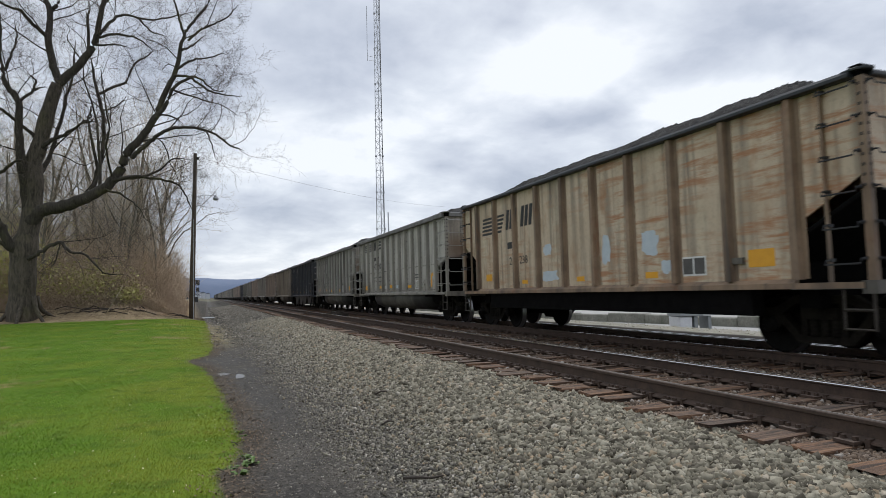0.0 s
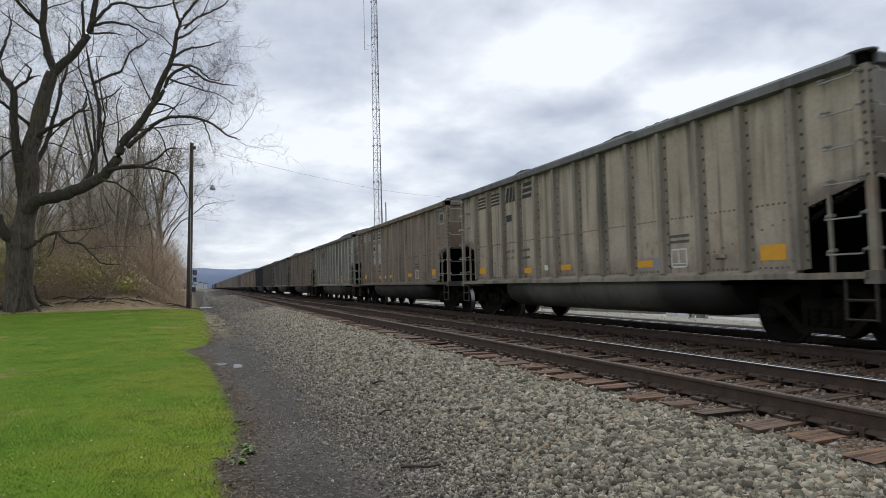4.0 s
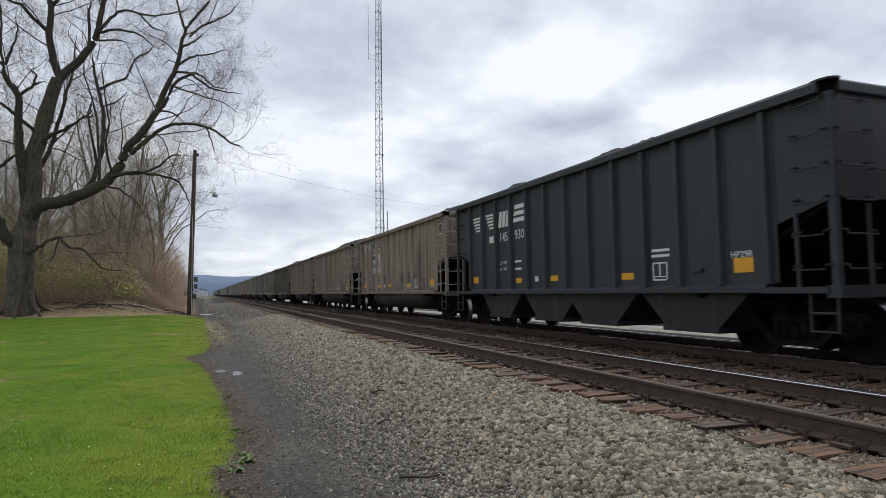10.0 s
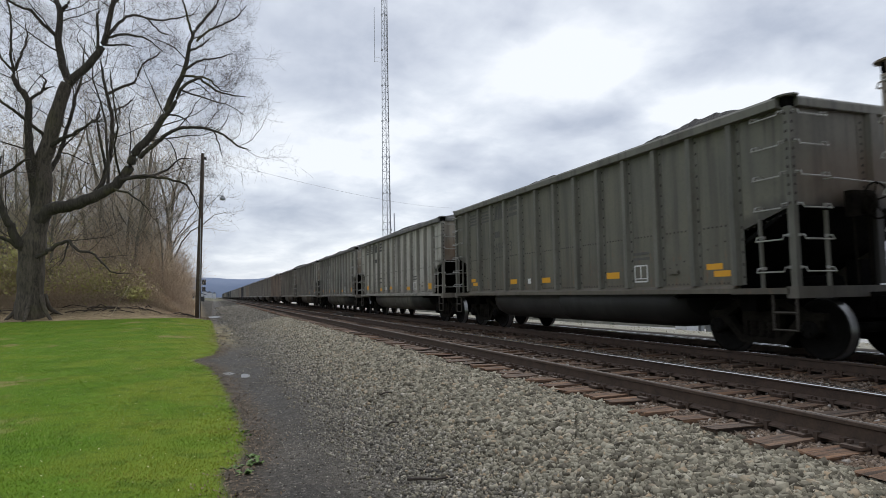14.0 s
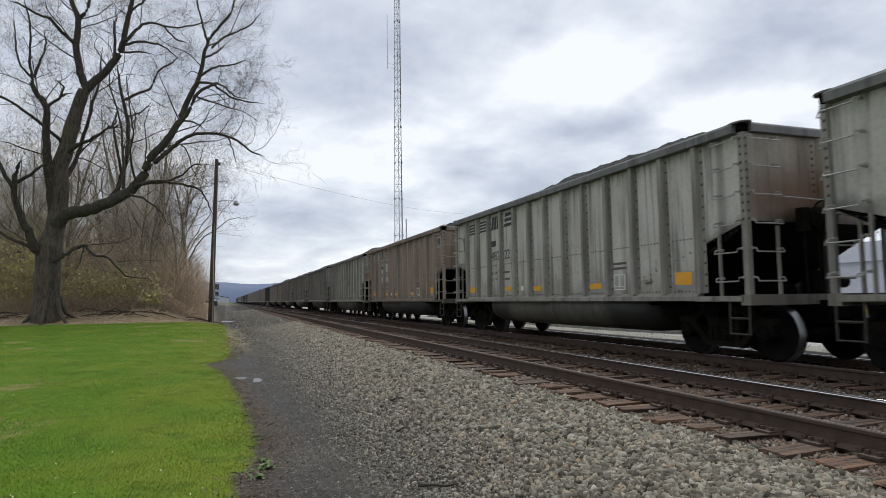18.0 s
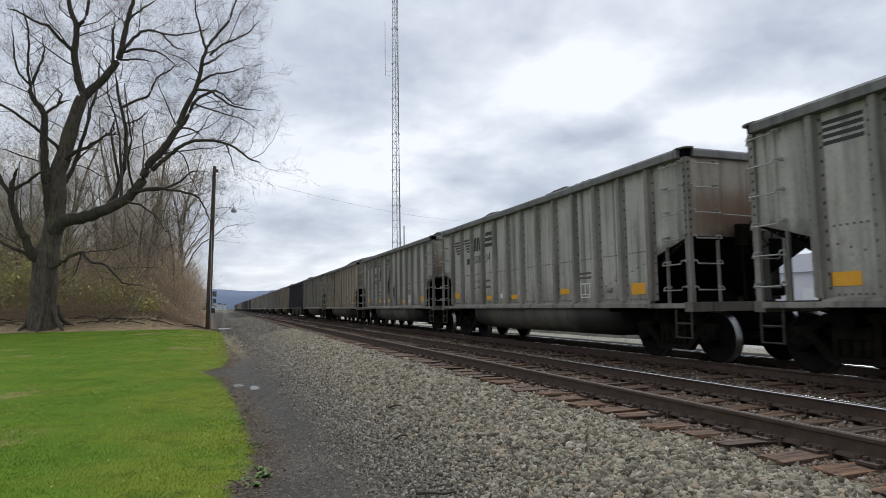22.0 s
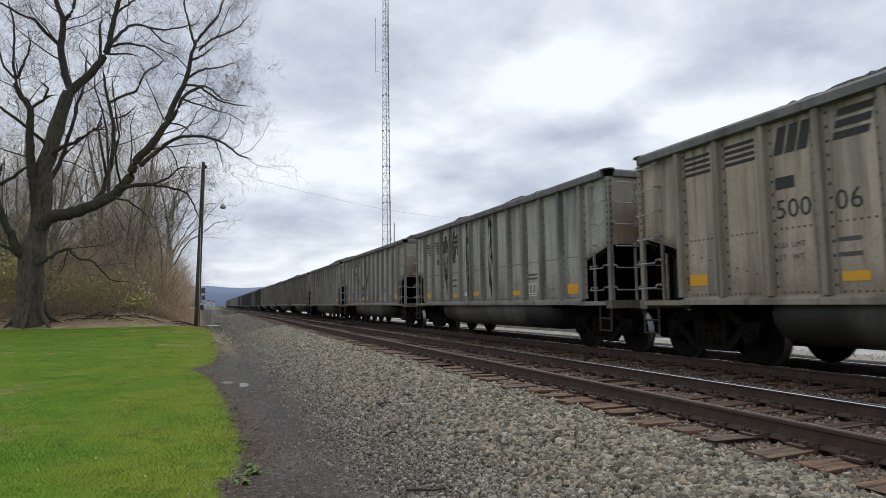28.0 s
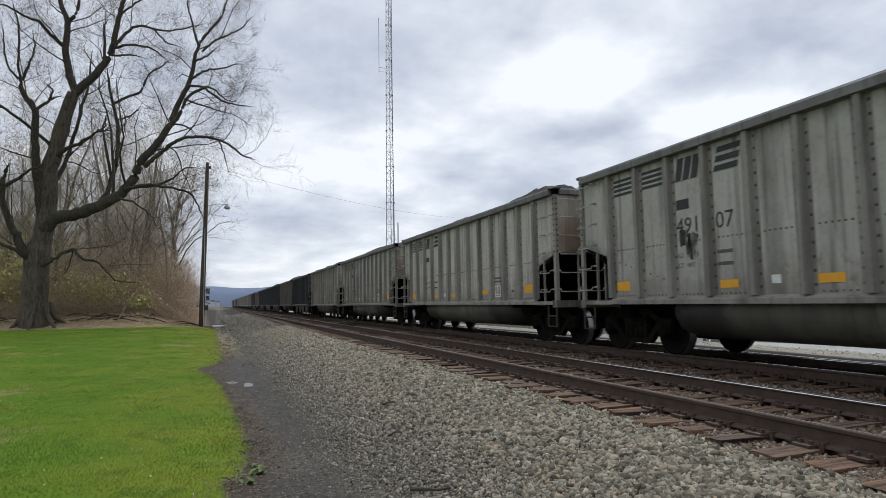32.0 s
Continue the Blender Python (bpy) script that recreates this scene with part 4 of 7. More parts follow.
def bolster_mesh():
    bm = bmesh.new()
    box(bm, -1.0, 1.0, -0.2, 0.2, 0.5, 0.74)
    for y in (-0.42, 0.42):
        box(bm, -0.75, 0.75, y - 0.06, y + 0.06, 0.36, 0.48)
    return mesh_of(bm, "bolster", M_UNDER)


def slab(y0, y1, z0, z1, x=SIDE, t=0.004):
    """A thin painted or glued panel on the near side sheet."""
    bm = bmesh.new()
    box(bm, -x - t, -x, y0, y1, z0, z1)
    return bm


SHEET = {s: side_sheet(s) for s in (-1, 1)}
STEEP_SHEET = {s: side_sheet(s, 1.84, 2.5, 1.2) for s in (-1, 1)}
RIB = {s: rib_mesh(s) for s in (-1, 1)}
SMOOTH_RIB = {s: rib_mesh(s, False) for s in (-1, 1)}
RIVETS = {s: rivet_row(s) for s in (-1, 1)}
POST = {(a, b): corner_post(a, b) for a in (-1, 1) for b in (-1, 1)}
SILL = {s: sill_mesh(s) for s in (-1, 1)}
END_SILL = {b: end_sill_mesh(b) for b in (-1, 1)}
STIRRUP = {(a, b): stirrup_mesh(a, b) for a, b in ((-1, -1), (-1, 1), (1, -1), (1, 1))}
GRAB = {}
for gb in (-1, 1):
    for gz in (3.60, 3.16, 2.71, 2.25, 1.80, 1.34):
        GRAB[(0, gb, gz)] = grab_mesh(0, -1, gb, gz, 0.44)
        GRAB[(1, gb, gz)] = grab_mesh(1, -1, gb, gz, 0.55)
HANDRAIL = {b: handrail_mesh(b) for b in (-1, 1)}
STILE = {(ax, b): stile_mesh(ax, -1, b) for ax in (0, 1) for b in (-1, 1)}
TALL_STILE = {b: stile_mesh(0, -1, b, Z1 - 0.07) for b in (-1, 1)}
FLOOR, RIM, TUB, WHEELSET, BOLSTER = floor_mesh(), rim_mesh(), tub_mesh(), wheelset_mesh(), bolster_mesh()
THIN_RIM = rim_mesh(0.022)
CAP = {b: corner_cap(-1, b) for b in (-1, 1)}
POCKET = {b: corner_pocket(-1, b) for b in (-1, 1)}
END_POST = {e: end_post(e) for e in (-1, 1)}
BRAKE_WHEEL, BRAKE_GEAR = brake_wheel_mesh(), brake_gear_mesh()
END = {e: end_sheet(e) for e in (-1, 1)}
SLOPE = {e: slope_sheet(e) for e in (-1, 1)}
FRAME = frame_parts()
DEEP = {s: deep_sill(s) for s in (-1, 1)}
COUPLER = {e: coupler_mesh(e) for e in (-1, 1)}
FRAMES = {s: side_frame_mesh(s) for s in (-1, 1)}
CHUTE = [chute_mesh(y) for y in (-3.72, -1.04, 1.04, 3.72)]
COAL = [coal_mesh(k, p) for k, p in enumerate((0.94, 0.80, 0.76, 0.74, 0.78, 0.73, 0.77))]
SPUN = {-1: [], 1: []}      # the wheelsets ahead and behind in each truck
TEXT = {}


def words(text, size):
    if (text, size) not in TEXT:
        TEXT[(text, size)] = lettering(text, size, "letters")
    return TEXT[(text, size)]


def write(car, name, text, size, y, z, mat, x=SIDE, label=""):
    """Letters on the near side, from y on towards the front end."""
    m = Matrix(((0, 0, -1, -x - 0.004), (-1, 0, 0, y), (0, 1, 0, z), (0, 0, 0, 1)))
    part(name, words(text, size), mat, car, label, m)


def bay_y(i):
    """The rear edge of a side panel, counted from the rear end: 1 is the end bay, 2 to 13 lie between ribs."""
    return H - BAY - (i - 2) * STEP


def decal(car, name, i, off, wide, z0, z1, mat, label=""):
    y = bay_y(i) - off
    part(name, slab(y - wide, y, z0, z1), mat, car, label)


def stripes(car, i, mat, rows=4, z0=3.22, z1=3.6, slant=0.0, wide=None):
    bm = bmesh.new()
    y = bay_y(i) - 0.1
    w = wide or STEP - 0.28
    for k in range(rows):
        z = z0 + (z1 - z0) * k / rows
        d = slant * (rows - k)
        box(bm, -SIDE - 0.005, -SIDE, y - w, y - d, z, z + (z1 - z0) / rows * 0.58)
    part("stripe_emblem", bm, mat, car, "row of painted bars")


def emblem(car, i, off, wide, z0, z1, mat, upright=True, lean=0.1):
    """Plain bars in place of the railway's initials: leaning ones, or a slanted stack."""
    bm = bmesh.new()
    y, h = bay_y(i) - off, z1 - z0
    if upright:
        for k in range(3):
            a = y - k * wide * 0.36
            w = wide * 0.27
            prism(bm, [(a - lean, z1), (a - lean - w, z1), (a - w, z0), (a, z0)], 0, -SIDE - 0.0105, -SIDE - 0.0085)
    else:
        for k in range(3):
            za = z0 + k * h * 0.38
            d = lean * k * 0.4
            prism(bm, [(y - d - lean * 0.3, za + h * 0.24), (y - d - wide - lean * 0.3, za + h * 0.24), (y - d - wide, za), (y - d, za)], 0, -SIDE - 0.0105, -SIDE - 0.0085)
    part("painted_emblem", bm, mat, car, "plain painted bars")


def splotch(car, y, z, wide, tall, mat, seed, name="paint_patch", label="", ragged=0.35):
    """An irregular stain or patch of paint on the near side, centred at y, z."""
    bm = bmesh.new()
    ring = []
    for k in range(22):
        a = k * math.tau / 22
        f = 1 + ragged * noise.noise((math.cos(a) * 1.6, math.sin(a) * 1.6, seed * 3.1)) + 0.5 * ragged * noise.noise((math.cos(a) * 5, math.sin(a) * 5, seed))
        c, s = math.cos(a), math.sin(a)
        ring.append((y + wide / 2 * f * math.copysign(abs(c) ** 0.6, c), z + tall / 2 * f * math.copysign(abs(s) ** 0.6, s)))
    prism(bm, ring, 0, -SIDE - 0.0035, -SIDE - 0.001)
    part(name, bm, mat, car, label)


def gondola_marks(car, ink):
    """Reflectors, stencils and lettering of the rust-stained gondola, whose ribs stand wider apart."""
    for y0, y1, z0, z1 in ((-5.1, -4.62, 1.34, 1.61), (-2.55, -2.2, 1.24, 1.36), (-0.15, 0.15, 1.24, 1.35), (2.45, 2.75, 1.24, 1.34), (4.6, 5.0, 1.36, 1.56)):
        part("reflector", slab(y0, y1, z0, z1), M_YELLOW, car)
    for y0, y1, z0, z1 in ((-3.75, -3.19, 1.25, 1.58),):
        part("stencil_frame", slab(y0, y1, z0, z1), M_WHITE, car, "white outlined stencil block")
        part("stencil_field", slab(y0 + 0.03, y1 - 0.03, z0 + 0.03, z1 - 0.03, SIDE + 0.004), M_FADED, car)
        part("stencil_bar", slab((y0 + y1) / 2 - 0.015, (y0 + y1) / 2 + 0.015, z0 + 0.03, z1 - 0.03, SIDE + 0.008), M_WHITE, car)
    bm = bmesh.new()
    for k in range(5):
        z = 2.72 + 0.11 * k
        box(bm, -SIDE - 0.005, -SIDE, 3.9 - 0.05 * k, 5.2 - 0.02 * k, z, z + 0.065)
    part("stripe_emblem", bm, ink, car, "row of painted bars")
    for y in (3.62, 2.75):
        bm = bmesh.new()
        for k in range(3):
            a = y - k * 0.22
            prism(bm, [(a - 0.1, 3.3), (a - 0.26, 3.3), (a - 0.16, 2.76), (a, 2.76)], 0, -SIDE - 0.0105, -SIDE - 0.0085)
        part("painted_emblem", bm, ink, car, "plain painted bars")
    part("reporting_mark", slab(3.25, 3.55, 2.22, 2.4), ink, car, "short painted bar")
    write(car, "road_number", "2", 0.3, 3.45, 1.78, ink)
    write(car, "road_number", "238", 0.3, 2.86, 1.78, ink)
    part("number_plate_bracket", slab(-4.55, -4.25, 1.4, 1.5, SIDE, 0.05), PAINT["sill"], car)


def truck(car, e):
    t = new("truck")
    t.parent = car
    t.location = (0, e * (H - 1.13), 0)
    t.empty_display_size = 0.2
    for s in (-1, 1):
        part("side_frame", FRAMES[s], M_TRUCK, t)
        w = part("wheelset", WHEELSET, M_WHEEL, t, "dark wheels with worn bright treads", pose(0, s * 0.89, 0.455))
        SPUN[s].append(w)
    part("bolster", BOLSTER, M_UNDER, t)


def hopper(k, paint, look_of, number=("", ""), style="bars", panel=False, far=False):
    """One loaded hopper. style: bars (initials at the top), horse (a slanted emblem lower down), plain."""
    mat = PAINT[paint]
    ink = M_WHITE if paint == "black" else M_FADED if paint == "dark" else M_INK
    car = thing("coal_hopper", look_of, "hopper car", "coal train")
    rim_paint = mat if paint == "black" else PAINT["black"] if paint == "rusty" else mat if paint == "brown" else RIB_PAINT["dark"] if paint == "dark" else PAINT["rim"]
    iron = M_DARK_IRON if paint in ("black", "rusty") or k == 7 else M_IRON
    ribs = SMOOTH_RIB if paint in ("black", "rusty") else RIB
    for s in (-1, 1):
        part("side_sheet", (STEEP_SHEET if paint == "rusty" else SHEET)[s], mat, car)
        count = 10 if paint == "rusty" else 13
        for i in range(count):
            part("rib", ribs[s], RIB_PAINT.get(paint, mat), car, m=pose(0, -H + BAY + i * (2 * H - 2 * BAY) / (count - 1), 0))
        if paint not in ("black", "rusty"):
            part("riveted_seam", RIVETS[s], M_RIVET, car)["kind"] = "stuff"
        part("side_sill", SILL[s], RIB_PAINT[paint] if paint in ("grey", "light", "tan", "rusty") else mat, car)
        part("end_sill", END_SILL[s], mat if paint == "black" else PAINT["platform"] if paint in ("grey", "light", "tan") else PAINT["sill"], car)
        part("coupler", COUPLER[s], M_UNDER, car)
        for a in (-1, 1):
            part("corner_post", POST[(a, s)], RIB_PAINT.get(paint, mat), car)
            part("stirrup_step", STIRRUP[(a, s)], M_RUNG, car)
        part("end_handrail", HANDRAIL[s], iron, car)
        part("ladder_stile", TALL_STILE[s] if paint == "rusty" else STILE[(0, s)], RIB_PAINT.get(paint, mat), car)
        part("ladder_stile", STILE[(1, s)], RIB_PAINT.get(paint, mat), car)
        if not far:
            for (ax, b, z), me in GRAB.items():
                if b == s:
                    part("grab_iron", me, iron, car)
        truck(car, s)
    for e in (-1, 1):
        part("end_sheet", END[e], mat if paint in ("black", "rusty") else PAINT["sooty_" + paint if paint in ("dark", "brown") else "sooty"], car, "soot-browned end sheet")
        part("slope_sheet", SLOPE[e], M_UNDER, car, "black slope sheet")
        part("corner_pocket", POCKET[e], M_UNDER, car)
        part("corner_cap", CAP[e], rim_paint, car, m=pose(0, 0, -0.078) if paint == "rusty" else None)
        if not far and paint not in ("black", "rusty"):
            part("end_post", END_POST[e], PAINT["sooty_" + paint if paint in ("dark", "brown") else "sooty"], car)
    if not far and paint not in ("black", "rusty"):
        part("brake_gear", BRAKE_GEAR, M_TRUCK, car, "sooty brake housing and rods")
        part("brake_wheel", BRAKE_WHEEL, M_TRUCK, car, "dark spoked hand wheel")
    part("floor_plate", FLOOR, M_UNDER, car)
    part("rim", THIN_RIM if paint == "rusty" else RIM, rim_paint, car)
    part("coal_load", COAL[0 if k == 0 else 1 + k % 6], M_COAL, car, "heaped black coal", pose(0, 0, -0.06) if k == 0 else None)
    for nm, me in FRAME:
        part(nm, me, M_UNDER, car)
    if paint == "rusty":
        for s in (-1, 1):
            part("deep_sill", DEEP[s], M_UNDER, car)
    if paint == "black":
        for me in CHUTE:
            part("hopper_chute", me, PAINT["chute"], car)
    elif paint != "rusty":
        part("belly_tub", TUB, PAINT["black_belly" if paint in ("brown", "dark") and k != 7 else "belly"], car, "rounded dark belly, black at its ends")
    if far:
        return car
    if paint == "rusty":
        gondola_marks(car, ink)
        return car
    # reflectors, placards and lettering
    r = random.Random(k)
    for i, off, w, z, h in ((2, 0.12, 0.44, 1.30, 0.19), (5, 0.2, 0.38, 1.28, 0.13), (7, 0.15, 0.4, 1.28, 0.13), (10, 0.15, 0.44, 1.28, 0.13), (13, 0.24, 0.44, 1.28, 0.23)):
        lift = r.uniform(-0.03, 0.05)
        if i in (10, 13) and paint in ("brown", "light", "tan") and r.random() < 0.6:
            decal(car, "faded_patch", i, off + 0.04, min(w + 0.2, 0.62), z - 0.07, z + h + 0.02, M_LILAC, "faded grey primer patch")
        if paint == "black":
            w, h = w * 0.85, h
        if k in (1, 8) and i == 13:
            w, h = (0.17, 0.46) if k == 8 else (0.13, 0.5)
        if paint == "dark" and i in (2, 13):
            decal(car, "reflector", i, off, w * 0.8, z + 0.12, z + 0.22, M_YELLOW)
            decal(car, "reflector", i, off + 0.16, w * 0.8, z, z + 0.1, M_YELLOW)
        else:
            part("reflector", slab(bay_y(i) - off - w, bay_y(i) - off, z + lift, z + lift + h, SIDE + 0.004), M_YELLOW, car)
    bm = bmesh.new()
    y = bay_y(11) - 0.16
    for a, b, c, d in ((0, 0.4, 0, 0.03), (0, 0.4, 0.35, 0.38), (0, 0.03, 0, 0.38), (0.37, 0.4, 0, 0.38), (0.18, 0.21, 0.08, 0.36), (0.0, 0.4, 0.07, 0.09)):
        box(bm, -SIDE - 0.007, -SIDE - 0.002, y - b, y - a, 1.23 + c * 0.88, 1.23 + d * 0.88)
    part("stencil_frame", bm, M_WHITE, car, "white outlined stencil block")
    decal(car, "white_plate", 6, 0.3, 0.16, 1.3, 1.43, M_WHITE)
    if r.random() < 0.6:
        decal(car, "white_plate", 13, 0.0, 0.08, 1.4, 1.5, M_WHITE)
    bm = bmesh.new()
    box(bm, -SIDE - 0.05, -SIDE, bay_y(12) - 0.5, bay_y(12) - 0.26, 1.36, 1.42)
    part("bracket", bm, mat, car)
    if panel:
        decal(car, "white_panel", 4, 0.1, STEP - 0.22, 2.02, 2.94, M_PATCH, "white painted panel")
        decal(car, "white_panel", 5, 0.1, STEP - 0.22, 2.02, 2.94, M_PATCH, "white painted panel")
        decal(car, "white_panel", 4, 0.1, STEP - 0.22, 3.14, 3.62, M_PATCH, "white painted panel")
        decal(car, "white_panel", 5, 0.1, STEP - 0.22, 3.14, 3.62, M_PATCH, "white painted panel")
        for e in (1, -1):
            y = e * (H - 0.62)
            part("square_plate", slab(y - 0.2, y + 0.2, 3.1, 3.5), M_PATCH, car, "white outlined square")
            part("square_plate", slab(y - 0.165, y + 0.165, 3.14, 3.46, SIDE + 0.004), M_FADED, car, "dark square")
    skin = SIDE + 0.0045 if panel else SIDE
    if style == "bars":
        for i in (2, 3):
            stripes(car, i, M_PATCH if panel else ink)
        emblem(car, 4, 0.16, 0.55, 3.2, 3.6, ink)
        emblem(car, 5, 0.18, 0.5, 3.2, 3.6, ink, False)
        bar = bay_y(4) - 0.16
        part("reporting_mark", slab(bar - 0.32, bar, 2.68, 2.86, skin), ink, car, "short painted bar")
        zn, size = 2.25, 0.4
    else:
        stripes(car, 2, ink, 5, 2.88, 3.36, 0.05, STEP - 0.2)
        stripes(car, 3, ink, 5, 2.88, 3.36, 0.06, STEP - 0.26)
        emblem(car, 4, 0.1, 0.62, 2.86, 3.3, ink)
        emblem(car, 5, 0.1, 0.62, 2.92, 3.38, ink, False)
        bar = bay_y(3) - 0.4
        part("reporting_mark", slab(bar - 0.3, bar, 2.47, 2.66, skin), ink, car, "short painted bar")
        zn, size = 2.46, 0.36
    if number[0]:
        write(car, "road_number", number[0], size, bay_y(4) - 0.14, zn, ink, skin)
    if number[1]:
        write(car, "road_number", number[1], size, bay_y(5) - 0.16, zn, ink, skin)
    if paint != "dark":
        for word, off, z in (("LD", 0.16, 1.82), ("LMT", 0.38, 1.82), ("LT", 0.16, 1.64), ("WT", 0.38, 1.64)):
            write(car, "stencil_text", word, 0.12, bay_y(4) - off, z, M_FADED if ink is M_INK else ink)
        if k == 29:
            write(car, "stencil_text", "237900", 0.12, bay_y(5) - 0.18, 1.82, M_FADED)
            write(car, "stencil_text", "48100", 0.12, bay_y(5) - 0.22, 1.64, M_FADED)
        for z in (1.82, 1.62) if k != 29 else ():
            decal(car, "stencil_bar", 5, 0.16, 0.34, z + 0.01, z + 0.07, M_FADED if ink is M_INK else ink)
    if paint == "black":
        if k == 3:
            for z, w in ((2.02, 0.5), (1.92, 0.56), (1.78, 0.2)):
                decal(car, "stencil_bar", 13, 0.12, w, z, z + 0.045, ink)
            write(car, "class_mark", "H65", 0.16, bay_y(13) - 0.2, 1.57, ink)
        else:
            write(car, "class_mark", "HP29R", 0.15, bay_y(13) - 0.18, 1.55, ink)
    for z in (1.76, 1.66):
        decal(car, "stencil_bar", 11, 0.12, 0.5, z, z + 0.05, M_FADED if ink is M_INK else ink)
    return car


# paint, how it looks, number on both sides of a rib, emblem, white panel, and a small shift along the train
GREY, LIGHT = "weathered grey steel coal hopper with bolted ribs and heaped load", "pale grey steel coal hopper with sooty ends, heaped with coal"
BROWN, DARK = "brown steel coal hopper with white number panel and black belly", "soot-darkened grey coal hopper with faded lettering"
TAN, BLACK = "dusty tan steel coal hopper with ribbed sides", "black steel coal hopper with white lettering and four chutes"
RUSTY = "rust-stained tan coal gondola with pale blue paint patches"
TRAIN = (
    ("rusty", RUSTY, ("2", "238"), "bars", False, -0.19), ("light", LIGHT, ("473", "80"), "bars", False, 0.1),
    ("grey", GREY, ("479", "50"), "bars", False, -0.04), ("black", BLACK, ("148", "179"), "bars", False, 0.34),
    ("tan", TAN, ("", ""), "bars", False, 0), ("brown", BROWN, ("470", "71"), "bars", True, 0),
    ("light", LIGHT, ("510", "68"), "horse", False, -0.16), ("brown", BROWN, ("10", "749"), "plain", False, 0.13),
    ("grey", GREY, ("510", "12"), "horse", False, 0.32), ("dark", DARK, ("482", "5"), "bars", False, 0.12),
    ("black", BLACK, ("145", "930"), "horse", False, -0.01), ("brown", BROWN, ("464", "33"), "bars", True, -0.26),
    ("brown", BROWN, ("467", "63"), "bars", True, 0.08), ("brown", BROWN, ("463", "52"), "bars", True, -0.1),
    ("dark", DARK, ("496", "3"), "bars", False, -0.02), ("light", LIGHT, ("", ""), "bars", False, 0),
    ("grey", GREY, ("492", "09"), "bars", False, 0), ("light", LIGHT, ("529", "34"), "horse", False, -0.04),
    ("light", LIGHT, ("482", "22"), "bars", False, 0.08), ("brown", BROWN, ("463", "33"), "bars", True, 0.18),
    ("light", LIGHT, ("502", "36"), "bars", False, 0.06), ("grey", GREY, ("453", "01"), "bars", False, -0.08),
    ("grey", GREY, ("508", "34"), "horse", False, 0.07), ("grey", GREY, ("459", "5"), "bars", False, -0.08),
    ("tan", TAN, ("499", "6"), "bars", False, 0.14), ("light", LIGHT, ("496", "3"), "bars", False, -0.03),
    ("black", BLACK, ("", ""), "horse", False, 0), ("tan", TAN, ("500", "06"), "bars", False, 0),
    ("grey", GREY, ("525", "86"), "horse", False, -0.29), ("grey", GREY, ("490", "37"), "bars", False, 0.04),
    ("light", LIGHT, ("532", "40"), "horse", False, -0.03), ("grey", GREY, ("491", "07"), "bars", False, 0.13),
)
REST = ("light", "grey", "light", "black", "dark", "black", "black", "black", "dark", "black", "grey", "light", "grey", "light", "grey", "brown", "dark", "grey", "black", "dark", "grey", "black", "dark", "dark")
LOOKS = {"grey": GREY, "light": LIGHT, "brown": BROWN, "dark": DARK, "black": BLACK}
CARS = []
for k, (paint, words_for, number, style, panel, shift) in enumerate(TRAIN):
    CARS.append((hopper(k, paint, words_for, number, style, panel), k * PITCH + shift))
for k, paint in enumerate(REST):
    CARS.append((hopper(len(TRAIN) + k, paint, LOOKS[paint], far=k > 2), (len(TRAIN) + k) * PITCH))

# what sets single cars apart
M_STAIN = Mat("dark_run", 0.8)
M_STAIN.color(M_STAIN.ramp(M_STAIN.noise(5, 4, 0.6), [(0.3, (0.012, 0.012, 0.011)), (0.7, (0.05, 0.05, 0.044))]))
thin = M_STAIN.math("MULTIPLY_ADD", M_STAIN.noise(13, 4, 0.6, (1, 1, 0.12)), 0.7, M_STAIN.math("MULTIPLY", M_STAIN.noise(3.0, 4, 0.6, (1, 1, 0.6)), 0.5))
M_STAIN.t.links.new(M_STAIN.math("MULTIPLY", M_STAIN.step(thin, 0.50, 0.74), 0.7), M_STAIN.b.inputs["Alpha"])
M_STAIN = M_STAIN.m
M_RUST = speckled("rust_stain", (0.17, 0.11, 0.075), (0.28, 0.2, 0.145), 3, 0.85)
M_DUST_PINK = speckled("pink_primer", (0.20, 0.145, 0.115), (0.27, 0.20, 0.165), 3, 0.85)


def mid(i):
    return bay_y(i) - STEP / 2


def runs(car, i, z1, lengths, mat, seed, label):
    """Narrow streaks that run down one panel."""
    q = random.Random(seed)
    for l in lengths:
        splotch(car, mid(i) + q.uniform(-0.22, 0.22), z1 - l / 2, q.uniform(0.16, 0.34), l, mat, q.random() * 9, "streak", label, 0.5)


CARS[7][0].scale = (1, 1.055, 1)      # a longer build than the rest
rust0 = CARS[0][0]
for y, z, w, h, seed in ((-2.35, 1.92, 0.5, 0.42, 2), (-2.78, 1.44, 0.26, 0.26, 4), (-1.0, 1.85, 0.3, 0.5, 6), (1.4, 2.05, 0.34, 0.26, 8), (1.3, 1.4, 0.72, 0.26, 10)):
    splotch(rust0, y, z, w, h, M_PALE_BLUE, seed, label="pale blue paint patch", ragged=0.45)
part("reflector", slab(bay_y(13) - 0.5, bay_y(13) - 0.375, 1.68, 1.80, SIDE + 0.004), M_YELLOW, CARS[1][0])
splotch(CARS[1][0], mid(8), 1.36, 0.5, 0.12, M_PALE_BLUE, 2, label="pale blue smear")
for gy, gz, gw, gh in ((0.5, 3.1, 0.1, 0.34), (0.62, 2.95, 0.3, 0.08), (0.74, 2.75, 0.08, 0.3)):
    splotch(CARS[3][0], H - gy, gz, gw, gh, M_PALE_BLUE, gz, "graffiti", "blue scrawl", 0.7)
splotch(CARS[6][0], mid(7), 1.86, 0.5, 0.5, M_DUST_PINK, 3, label="pinkish primer patch", ragged=0.12)
